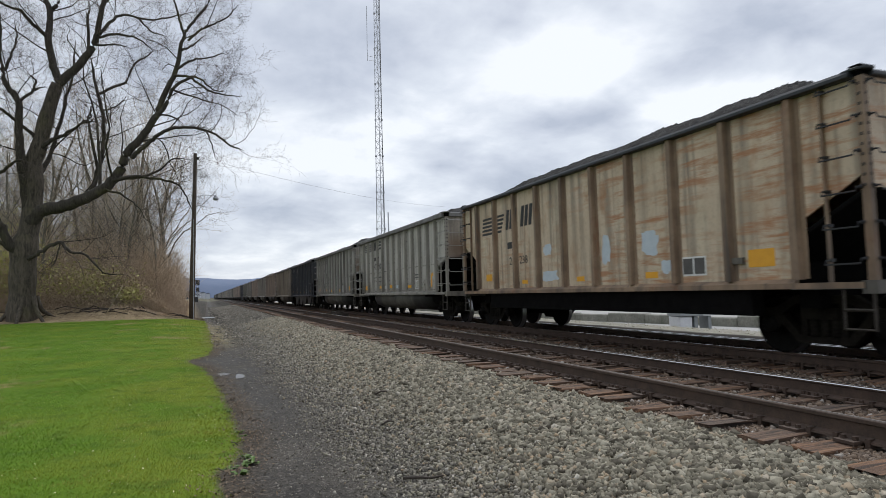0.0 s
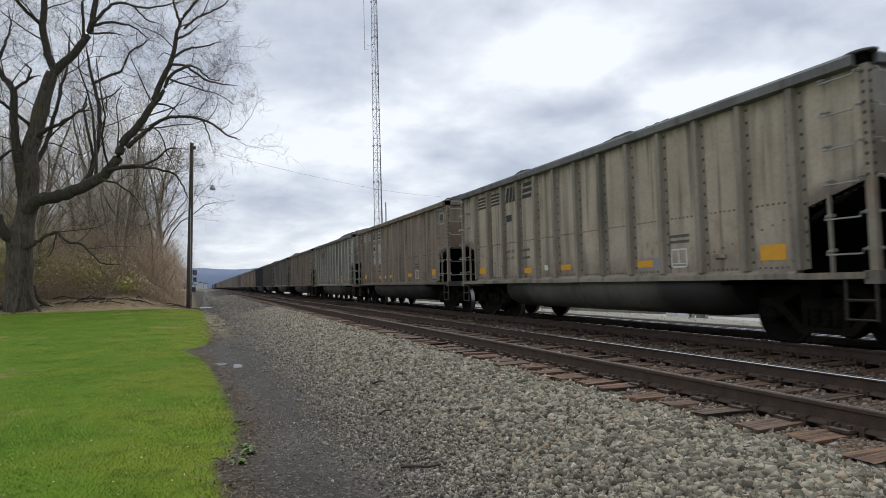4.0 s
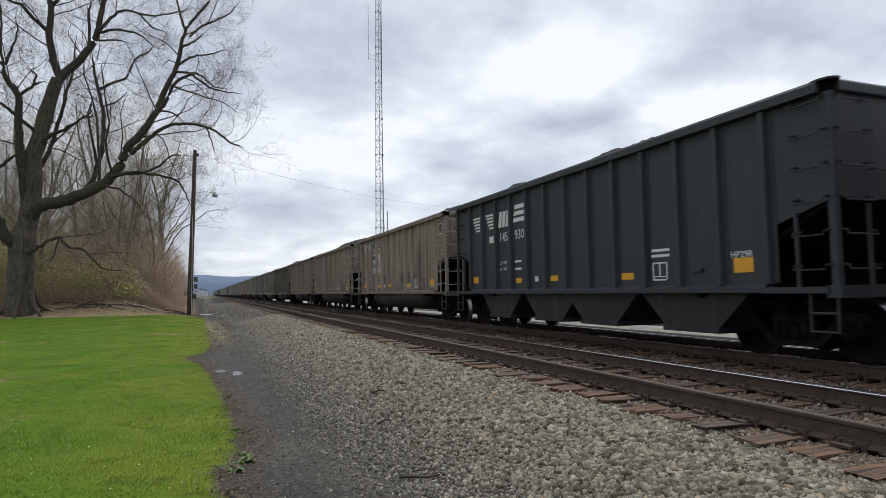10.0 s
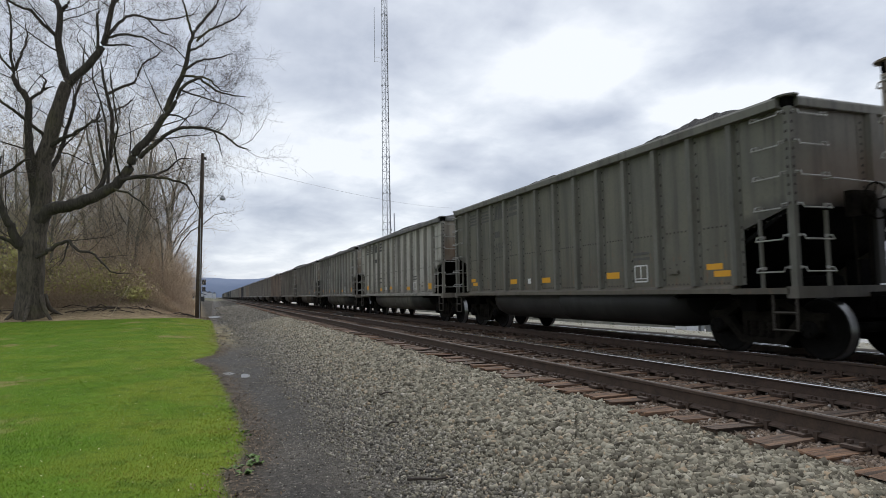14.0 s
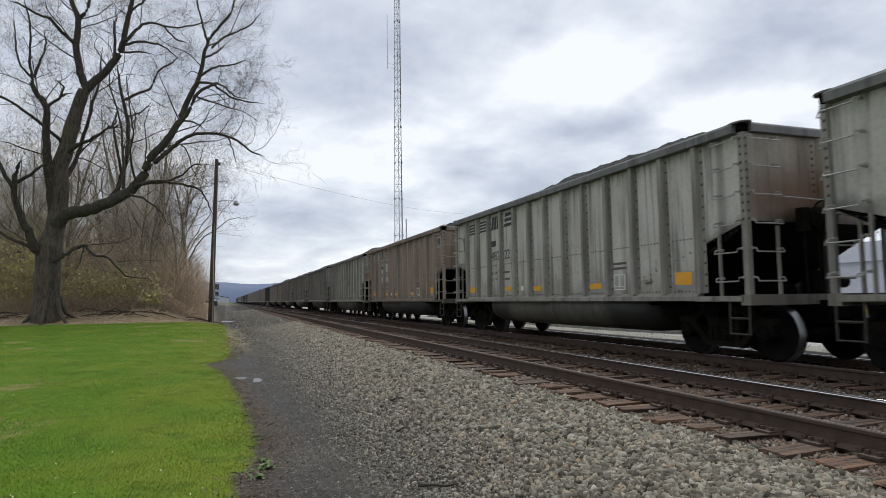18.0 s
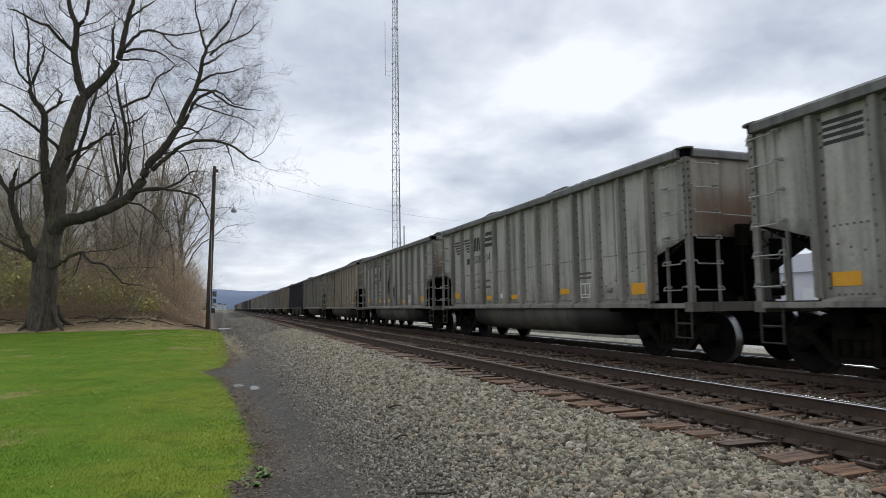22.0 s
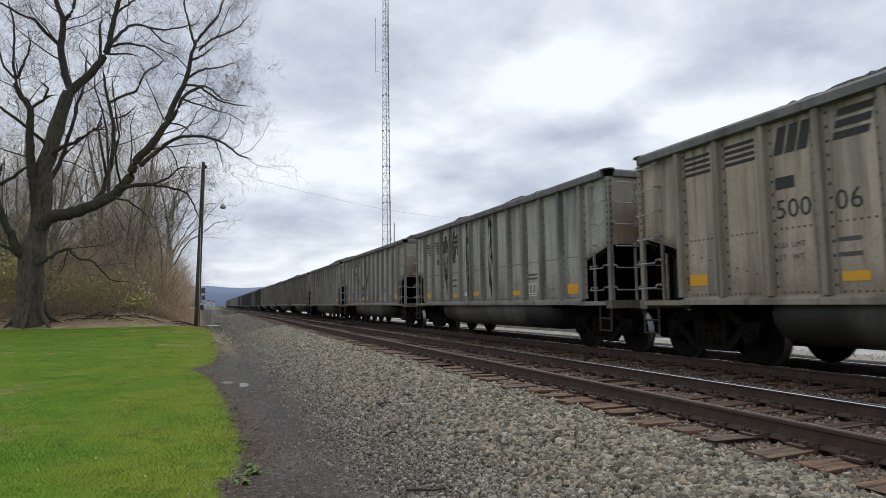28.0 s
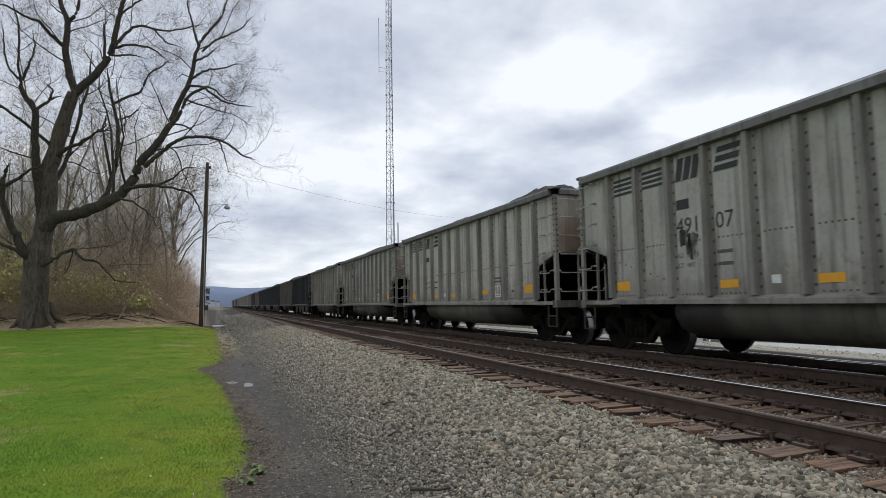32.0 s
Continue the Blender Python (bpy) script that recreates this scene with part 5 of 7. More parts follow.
splotch(CARS[7][0], mid(5), 1.95, 0.36, 0.36, M_STAIN, 6, label="dark square patch", ragged=0.06)
for i in (6, 9, 10):
    part("paint_patch", slab(mid(i) - 0.28, mid(i) + 0.28, 1.46, 1.9, SIDE, 0.0025), M_FADED, CARS[11][0], "dark square patch")
for c, i, z1, ls in ((2, 4, 1.9, (0.6, 0.4)), (8, 5, 2.6, (1.2, 0.9, 0.6)), (8, 7, 3.3, (1.9, 1.2)), (16, 9, 3.0, (0.5,)), (18, 1, 3.2, (0.45, 0.2)), (19, 8, 3.4, (0.5,)),
                     (20, 9, 2.6, (1.3, 1.0, 0.9)), (23, 5, 3.4, (1.5, 1.1)), (23, 7, 3.5, (2.2, 1.9, 1.2)), (23, 8, 2.1, (0.9, 0.8, 0.7)), (25, 8, 2.4, (1.1, 0.7)), (27, 7, 3.3, (1.0, 0.5)),
                     (28, 4, 3.4, (2.1, 1.5, 0.9)), (28, 5, 3.5, (1.2, 0.9)), (28, 6, 3.6, (2.3, 1.9, 1.4)), (28, 8, 3.4, (1.9, 1.2)), (29, 7, 3.4, (1.7, 1.2)), (31, 4, 2.3, (0.5, 0.3)), (30, 4, 2.5, (0.9,))):
    runs(CARS[c][0], i, z1, ls, M_STAIN, c * 5 + i, "dark streak")
for i in (6, 7, 8):
    splotch(CARS[20][0], mid(i), 2.25 - 0.05 * i, 0.3, 0.2, M_RUST, i, "rust_patch", "brown rust patch", 0.5)
for y0 in (0.0, 0.33, 0.66):
    bm = bmesh.new()
    yy = mid(6) + 0.25 - y0 * 0.75
    pts = [(-SIDE - 0.006, yy + 0.13 * math.cos(a), 1.75 + 0.25 * math.sin(a)) for a in [k * math.tau / 12 for k in range(0, 11)]]
    tube(bm, pts, 0.028, 4)
    part("graffiti", bm, M_INK, CARS[29][0], "black spray-painted loop")
M_TEAL = speckled("teal_marker", (0.05, 0.22, 0.28), (0.1, 0.32, 0.38), 9, 0.7)
for k in range(4):
    bm = bmesh.new()
    yy = mid(3) + 0.28 - k * 0.18
    tube(bm, [(-SIDE - 0.005, yy + 0.09 * math.cos(a * 2), 1.62 - 0.03 * k + 0.13 * math.sin(a * (2 + k % 2))) for a in [j * math.pi / 9 for j in range(10)]], 0.012, 4)
    part("graffiti", bm, M_TEAL, CARS[29][0], "teal scrawl")
for k in range(3):
    decal(CARS[29][0], "stencil_bar", 6, 0.4, 0.2, 1.3 + 0.06 * k, 1.335 + 0.06 * k, M_WHITE)
for c in (24, 27):
    for k, z in enumerate((1.3, 1.62, 1.9)):
        decal(CARS[c][0], "reflector", 12 + (c == 24), 0.1, 0.55, z, z + 0.1, M_YELLOW)

# ---- loose stone, grass and litter ----
M_STONE = Mat("crushed_stone", 0.88)
M_STONE.color(M_STONE.blend(M_STONE.math("MULTIPLY", M_STONE.noise(18, 4, 0.6), 0.5), M_STONE.ramp(M_STONE.island(), [(0.0, (0.05, 0.041, 0.027)), (0.3, (0.145, 0.128, 0.09)), (0.6, (0.25, 0.228, 0.166)), (0.85, (0.36, 0.332, 0.252)), (0.97, (0.33, 0.24, 0.145)), (1.0, (0.50, 0.47, 0.395))]), (0.085, 0.073, 0.050)))
M_STONE.bump(M_STONE.noise(70, 4, 0.6), 0.4, 0.006)
M_STONE = M_STONE.m
M_DUSTY = Mat("brake_dusted_stone", 0.9)
M_DUSTY.color(M_DUSTY.ramp(M_DUSTY.island(), [(0.0, (0.055, 0.037, 0.025)), (0.6, (0.145, 0.098, 0.063)), (0.93, (0.19, 0.15, 0.118)), (1.0, (0.34, 0.32, 0.29))]))
M_DUSTY = M_DUSTY.m
M_CINDER = Mat("path_gravel", 0.9)
M_CINDER.color(M_CINDER.ramp(M_CINDER.island(), [(0.0, (0.05, 0.044, 0.036)), (0.5, (0.155, 0.14, 0.112)), (0.9, (0.27, 0.245, 0.20)), (1.0, (0.40, 0.37, 0.315))]))
M_CINDER = M_CINDER.m


def lawn_edge(y):
    return np.interp(y, [a for a, b in LAWN_EDGE], [b for a, b in LAWN_EDGE]) + 0.05 * np.sin(y * 5.1) * np.sin(y * 2.3 + 1) + 0.03 * np.sin(y * 11.7)


def stones(name, label, x, y, size, material, keep=None):
    """Angular stones strewn over the ground at the given places, as one mesh."""
    n = len(x)
    unit = np.array([(a, b, c) for a in (-1, 1) for b in (-1, 1) for c in (-1, 1)], float) * 0.5
    v = unit[None] + rng.uniform(-0.22, 0.22, (n, 8, 3))
    v *= size[:, None, None] * rng.uniform(0.45, 1.35, (n, 1, 3))
    q = rng.normal(size=(n, 4))
    q /= np.linalg.norm(q, axis=1, keepdims=True)
    w, i, j, k = q.T
    rot = np.stack([1 - 2 * (j * j + k * k), 2 * (i * j - k * w), 2 * (i * k + j * w), 2 * (i * j + k * w), 1 - 2 * (i * i + k * k), 2 * (j * k - i * w), 2 * (i * k - j * w), 2 * (j * k + i * w), 1 - 2 * (i * i + j * j)], -1).reshape(n, 3, 3)
    v = np.einsum("nab,nvb->nva", rot, v)
    base = np.stack([x, y, ground_z(x, y) + uneven(x, y) + size * rng.uniform(0.0, 0.4, n)], -1)
    v += base[:, None]
    f = np.array([(0, 1, 3, 2), (4, 6, 7, 5), (0, 4, 5, 1), (2, 3, 7, 6), (0, 2, 6, 4), (1, 5, 7, 3)])
    faces = (np.arange(n)[:, None, None] * 8 + f[None]).reshape(-1, 4)
    return tagged(new(name, fast_mesh(name, v.reshape(-1, 3), faces, material)), label, "stones", kind="stuff")


def strewn(n, x0, x1, y0, y1, power=1.0):
    """Places in a strip, denser towards its near end."""
    return rng.uniform(x0, x1, n), y0 + (y1 - y0) * rng.uniform(0, 1, n) ** power


sx, sy = strewn(135000, 1.1, 4.38, 2.4, 40, 2.3)
bx2, by2 = strewn(9000, 1.1, 4.38, -10, 2.4)
sx, sy = np.concatenate([sx, bx2]), np.concatenate([sy, by2])
keep = rng.uniform(0, 1, len(sx)) < smooth(sx + rng.normal(0, 0.4, len(sx)), 1.2, 3.2)
sx, sy = sx[keep], sy[keep]
stones("ballast", "grey crushed stone on the ballast shoulder", sx, sy, rng.uniform(0.018, 0.052, len(sx)) * (0.48 + 0.62 * smooth(sx + rng.normal(0, 0.25, len(sx)), 1.5, 3.5)) * (1 + 0.012 * sy), M_STONE)
sx, sy = strewn(20000, 4.25, 4.82, 3.0, 36, 1.9)
stones("tie_rubble", "brown dusted rubble between the tie ends", sx, sy, rng.uniform(0.014, 0.036, len(sx)), M_DUSTY)
sx, sy = strewn(26000, 4.7, 8.4, 4.0, 40, 1.7)
keep = (np.abs(sx - X_NEAR) > 0.09) & (np.abs(sx - X_NEAR - GAUGE) > 0.09)
stones("track_ballast", "brown dusted stone between the rails", sx[keep], sy[keep], rng.uniform(0.025, 0.05, keep.sum()), M_DUSTY)
sx, sy = strewn(5000, 6.7, 7.6, 4.0, 45, 1.6)
stones("ballast_ridge", "pale stone heaped between the two tracks", sx, sy, rng.uniform(0.03, 0.055, len(sx)), M_STONE)
sx, sy = strewn(82000, -0.6, 3.0, 2.8, 26, 2.2)
sx, sy = np.concatenate([sx, rng.uniform(0.2, 3.0, 5000)]), np.concatenate([sy, rng.uniform(-10, 2.8, 5000)])
ok = sx > lawn_edge(sy) + 0.03 + 0.06 * rng.uniform(0, 1, len(sx))
sx, sy = sx[ok], sy[ok]
keep = rng.uniform(0, 1, len(sx)) < 0.12 + 0.88 * smooth(sx + 0.35 * np.sin(sy * 1.1) + rng.normal(0, 0.2, len(sx)), 0.9, 1.5)
px2, py2 = strewn(26000, -0.3, 4.3, 20, 110, 1.6)
far_ok = rng.uniform(0, 1, len(px2)) < smooth(px2 + rng.normal(0, 0.25, len(px2)), 0.1, 1.6) * smooth(py2, 20, 32)
px2, py2 = px2[far_ok], py2[far_ok]
stones("far_gravel", "grey gravel farther along the path", px2, py2, rng.uniform(0.02, 0.04, len(px2)) * (1 + 0.012 * py2), M_CINDER)
stones("path_gravel", "small dark gravel trodden into the path", sx[keep], sy[keep], rng.uniform(0.006, 0.018, keep.sum()) * (0.55 + 0.55 * smooth(sx[keep], 0.9, 1.9)) * (1 + 0.9 * rng.uniform(0, 1, keep.sum()) ** 8) * (1 + 0.03 * sy[keep]), M_CINDER)

M_BLADE = Mat("grass_blade", 0.6).world()
blade = M_BLADE.ramp(M_BLADE.island(), [(0.0, (0.118, 0.205, 0.012)), (0.6, (0.14, 0.235, 0.014)), (0.94, (0.178, 0.272, 0.022)), (0.975, (0.34, 0.33, 0.11)), (1.0, (0.42, 0.36, 0.18))])
lush, worn = M_BLADE.noise(0.55, 4, 0.6), M_BLADE.noise(1.5, 5, 0.65)
side = M_BLADE.step(M_BLADE.math("MULTIPLY_ADD", M_BLADE.axis(1), 0.03, M_BLADE.axis(0)), -2.2, 0.5)
blade = M_BLADE.blend(M_BLADE.math("MULTIPLY", M_BLADE.step(M_BLADE.math("MULTIPLY_ADD", side, 0.22, lush), 0.42, 0.72), 0.8), blade, (0.29, 0.315, 0.035))
blade = M_BLADE.blend(M_BLADE.math("MULTIPLY", M_BLADE.step(M_BLADE.math("SUBTRACT", 1.0, lush), 0.5, 0.66), 0.4), blade, (0.10, 0.195, 0.015))
blade = M_BLADE.blend(M_BLADE.math("MULTIPLY", M_BLADE.step(M_BLADE.math("MULTIPLY_ADD", side, 0.08, worn), 0.58, 0.70), 0.5), blade, (0.34, 0.29, 0.09))
dry_spot = M_BLADE.math("MULTIPLY", M_BLADE.step(M_BLADE.noise(0.42, 4, 0.6, (1, 0.6, 1)), 0.57, 0.66), M_BLADE.step(worn, 0.38, 0.55))
blade = M_BLADE.blend(M_BLADE.math("MULTIPLY", dry_spot, 0.75), blade, (0.33, 0.265, 0.115))
deep = M_BLADE.step(M_BLADE.noise(2.2, 5, 0.65), 0.50, 0.64)
blade = M_BLADE.blend(M_BLADE.math("MULTIPLY", deep, 0.55), blade, (0.065, 0.145, 0.012))
M_BLADE.color(blade)
M_BLADE.b.inputs["Specular IOR Level"].default_value = 0.2
M_BLADE = M_BLADE.m


def grass():
    n = 250000
    y = 2.8 + 42 * rng.uniform(0, 1, n) ** 2.1
    y[:30000] = rng.uniform(-10, 2.8, 30000)
    x = lawn_edge(y) + rng.normal(0.0, 0.035, n) - np.where(y < 2.8, 8.0, 0.30 * y + 1.2) * rng.uniform(0, 1, n) ** 1.05
    patch = np.array([noise.noise((a * 1.3, b * 1.3, 3)) for a, b in zip(x, y)])
    ok = patch > -0.9
    x, y, patch = x[ok], y[ok], patch[ok]
    n = len(x)
    h = rng.uniform(0.006, 0.021, n) * (1 + 0.5 * patch) * (1 + np.maximum(y, 0) * 0.012)
    w = rng.uniform(0.003, 0.006, n) * (1 + np.maximum(y, 0) * 0.09) * np.where(y < 2.8, 2.5, 1.0)
    a = rng.uniform(0, math.tau, n)
    z = ground_z(x, y) + uneven(x, y) - 0.012
    lean = rng.normal(0, 0.8, (n, 2)) * h[:, None]
    p0 = np.stack([x - np.cos(a) * w, y - np.sin(a) * w, z], -1)
    p1 = np.stack([x + np.cos(a) * w, y + np.sin(a) * w, z], -1)
    p2 = np.stack([x + lean[:, 0], y + lean[:, 1], z + 0.012 + h], -1)
    v = np.stack([p0, p1, p2], 1).reshape(-1, 3)
    return fast_mesh("grass", v, np.arange(3 * n).reshape(-1, 3), M_BLADE)


tagged(new("grass", grass()), "short green lawn grass with dry tips", "grass", kind="stuff")

M_FLOWER = speckled("lawn_flower", (0.55, 0.5, 0.2), (0.8, 0.78, 0.6), 10, 0.7)
M_DEAD = speckled("dead_leaf", (0.09, 0.06, 0.035), (0.2, 0.145, 0.088), 20, 0.8, island=True)


def flakes(name, label, category, x, y, size, material, lift=0.01, stand=0.4):
    """Small bent scraps that lie about: leaves, petals."""
    n = len(x)
    a = rng.uniform(0, math.tau, n)
    u = np.stack([np.cos(a), np.sin(a), rng.normal(0, stand, n)], -1) * size[:, None]
    w = np.stack([-np.sin(a), np.cos(a), rng.normal(0, stand, n)], -1) * size[:, None] * 0.55
    c = np.stack([x, y, ground_z(x, y) + uneven(x, y) + lift + size * 0.2], -1)
    v = np.stack([c - u, c + w, c + u, c - w], 1).reshape(-1, 3)
    ob = new(name, fast_mesh(name, v, np.arange(4 * n).reshape(-1, 4), material))
    return tagged(ob, label, category, kind="stuff")


fy = 3.5 + 22 * rng.uniform(0, 1, 420) ** 1.4
flakes("lawn_flowers", "pale small flowers and seed heads in the lawn", "flowers", lawn_edge(fy) - 0.2 - 0.28 * fy * rng.uniform(0, 1, 420), fy, rng.uniform(0.005, 0.013, 420), M_FLOWER, 0.03)
fy = 3.0 + 26 * rng.uniform(0, 1, 5200) ** 1.5
flakes("leaf_litter", "brown dead leaves along the lawn's edge", "leaves", lawn_edge(fy) + rng.normal(0.12, 0.15, 5200), fy, rng.uniform(0.007, 0.02, 5200), M_DEAD)
fx = -0.2 - 16 * rng.uniform(0, 1, 9000)
flakes("wood_litter", "brown dead leaves along the wood's edge", "leaves", fx, 47.6 + rng.normal(0, 1.2, 9000), rng.uniform(0.02, 0.05, 9000), M_DEAD, 0.01)


def weed(x, y, size, seed):
    """A low rosette of broad leaves."""
    r = random.Random(seed)
    z = float(ground_z(x, y))
    t = thing("weed", "low green weed at the edge of the path", "weed", "weeds", pose(x, y, z))
    for k in range(14):
        bm = bmesh.new()
        a, l, up = r.uniform(0, math.tau), size * r.uniform(0.6, 1.1), r.uniform(0.2, 0.9)
        d, s = Vector((math.cos(a), math.sin(a), 0)), Vector((-math.sin(a), math.cos(a), 0))
        mid, tip = d * l * 0.55 + Vector((0, 0, l * up * 0.6)), d * l + Vector((0, 0, l * up * 0.45))
        vs = [bm.verts.new(p) for p in (Vector((0, 0, 0)), mid + s * l * 0.22, tip, mid - s * l * 0.22, mid + Vector((0, 0, -0.01)))]
        bm.faces.new((vs[0], vs[1], vs[4]))
        bm.faces.new((vs[1], vs[2], vs[4]))
        bm.faces.new((vs[2], vs[3], vs[4]))
        bm.faces.new((vs[3], vs[0], vs[4]))
        part("leaf", bm, M_WEED, t)


M_WEED = speckled("weed_leaf", (0.05, 0.10, 0.015), (0.13, 0.21, 0.04), 25, 0.6)
for k, (wx, wy, ws) in enumerate(((0.43, 6.6, 0.11), (0.33, 6.5, 0.09), (0.27, 6.2, 0.10), (0.38, 6.85, 0.07), (0.36, 8.1, 0.08), (0.40, 7.9, 0.05), (0.31, 9.6, 0.06), (0.2, 6.4, 0.08))):
    weed(wx, wy, ws, k)

M_WATER = Mat("puddle_water", 0.3)
M_WATER.color((0.03, 0.03, 0.032))
M_WATER = M_WATER.m


def puddle(x, y, rx, ry, lift, seed):
    bm = bmesh.new()
    r = random.Random(seed)
    z = float(ground_z(x, y)) + lift
    ring = []
    for k in range(40):
        a = k * math.tau / 40
        f = 1 + 0.28 * noise.noise((math.cos(a) * 1.5, math.sin(a) * 1.5, seed)) + 0.12 * noise.noise((math.cos(a) * 5, math.sin(a) * 5, seed))
        ring.append((x + rx * f * math.cos(a), y + ry * f * math.sin(a)))
    prism(bm, ring, 2, z - 0.012, z)
    tagged(new("puddle", mesh_of(bm, "puddle", M_WATER)), "shallow dark puddle on the damp path", "puddle", "puddles", "structure")


puddle(0.58, 13.9, 0.17, 0.36, 0.008, 1)
puddle(0.30, 14.3, 0.12, 0.25, 0.008, 4)
puddle(0.74, 5.6, 0.22, 0.5, 0.002, 2)
puddle(-0.1, 52.0, 0.7, 1.6, 0.03, 3)

M_TWIG = speckled("dead_wood", (0.022, 0.017, 0.013), (0.07, 0.055, 0.042), 12, 0.9)


def stick(pts, r, label):
    bm = bmesh.new()
    z = [float(ground_z(p[0], p[1])) for p in pts]
    tube(bm, [(p[0], p[1], h + p[2]) for p, h in zip(pts, z)], [r * (1 - 0.5 * i / len(pts)) for i in range(len(pts))], 6)
    tagged(new("stick", mesh_of(bm, "stick", M_TWIG)), label, "stick", "fallen sticks")


stick([(1.6, 5.33, 0.03), (1.72, 5.28, 0.035), (1.82, 5.22, 0.03), (1.93, 5.2, 0.04)], 0.014, "dark fallen twig on the gravel path")
stick([(2.0, 7.5, 0.03), (2.08, 7.56, 0.05), (2.16, 7.52, 0.04)], 0.013, "short dark twig on the gravel")
for k in range(26):
    q = random.Random(k + 40)
    kx, ky, ka, kl = -1.6 - 13 * q.random(), 46.6 + 2.4 * q.random(), q.uniform(-0.7, 0.7), q.uniform(0.5, 1.9)
    stick([(kx, ky, 0.03), (kx + kl * 0.4 * math.cos(ka), ky + kl * 0.3 * math.sin(ka), 0.10 + 0.12 * q.random()), (kx + kl * math.cos(ka), ky + kl * 0.7 * math.sin(ka), 0.05)], q.uniform(0.02, 0.05), "dark dead branch fallen along the wood's edge")
for k in range(9):
    q = random.Random(k + 90)
    ky = 5.6 + 9 * q.random()
    kx, ka = float(lawn_edge(ky)) + q.uniform(0.02, 0.22), q.uniform(0, 3.1)
    stick([(kx, ky, 0.008), (kx + 0.06 * math.cos(ka), ky + 0.06 * math.sin(ka), 0.025), (kx + 0.14 * math.cos(ka), ky + 0.14 * math.sin(ka), 0.01)], 0.006, "thin dry twig at the lawn's edge")
stick([(2.4, 9.4, 0.05), (2.5, 9.42, 0.07), (2.6, 9.4, 0.05)], 0.016, "dark scrap of wood on the stones")

# ---- trees ----


def bark(name, lo, hi, moss=0.0):
    m = Mat(name, 0.92)
    g = m.noise(9, 6, 0.65, (1, 1, 0.22))
    c = m.ramp(g, [(0.3, lo), (0.7, hi)])
    if moss:
        c = m.blend(m.math("MULTIPLY", m.step(m.noise(0.7, 4, 0.6), 0.5, 0.7), moss), c, (0.115, 0.105, 0.042))
    m.color(c).bump(g, 0.8, 0.04)
    return m.m


M_BARK = bark("old_bark", (0.018, 0.0145, 0.011), (0.12, 0.098, 0.073), 0.3)
M_LIMB = bark("limb_bark", (0.015, 0.012, 0.0095), (0.065, 0.054, 0.041), 0.4)
M_TWIGS = bark("twig_bark", (0.06, 0.047, 0.040), (0.125, 0.098, 0.084))
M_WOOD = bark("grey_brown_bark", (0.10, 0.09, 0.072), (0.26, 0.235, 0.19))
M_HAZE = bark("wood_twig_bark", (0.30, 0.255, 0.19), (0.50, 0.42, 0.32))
M_BRUSH = speckled("brush_stem", (0.37, 0.28, 0.195), (0.64, 0.505, 0.37), 3, 0.9, island=True)


class Tubes:
    """Gathers many thin tapered tubes into one mesh."""

    def __init__(self):
        self.v, self.f, self.n = [], [], 0

    def add(self, pts, radii, sides):
        pts = np.asarray(pts, float)
        way = np.gradient(pts, axis=0)
        way /= np.linalg.norm(way, axis=1, keepdims=True) + 1e-9
        ref = np.where(np.abs(way[:, 2:3]) < 0.9, [[0.0, 0, 1]], [[1.0, 0, 0]])
        u = np.cross(way, ref)
        u /= np.linalg.norm(u, axis=1, keepdims=True) + 1e-9
        w = np.cross(way, u)
        a = np.arange(sides) * math.tau / sides
        ring = pts[:, None] + np.asarray(radii)[:, None, None] * (np.cos(a)[None, :, None] * u[:, None] + np.sin(a)[None, :, None] * w[:, None])
        k = len(pts)
        idx = self.n + np.arange(k * sides).reshape(k, sides)
        nxt = np.roll(idx, -1, axis=1)
        self.v.append(ring.reshape(-1, 3))
        self.f.append(np.stack([idx[:-1], nxt[:-1], nxt[1:], idx[1:]], -1).reshape(-1, 4))
        self.n += k * sides

    def mesh(self, name, material):
        return fast_mesh(name, np.concatenate(self.v), np.concatenate(self.f), material, True)


def limb_line(start, way, length, r, bend, up, steps):
    """A wandering line from start; up pulls it to the light."""
    p, d, pts = np.array(start, float), np.array(way, float), [np.array(start, float)]
    for _ in range(steps):
        d = d + r.normal(0, bend, 3) + (0, 0, up)
        d /= np.linalg.norm(d)
        p = p + d * length / steps
        pts.append(p)
    return np.array(pts)


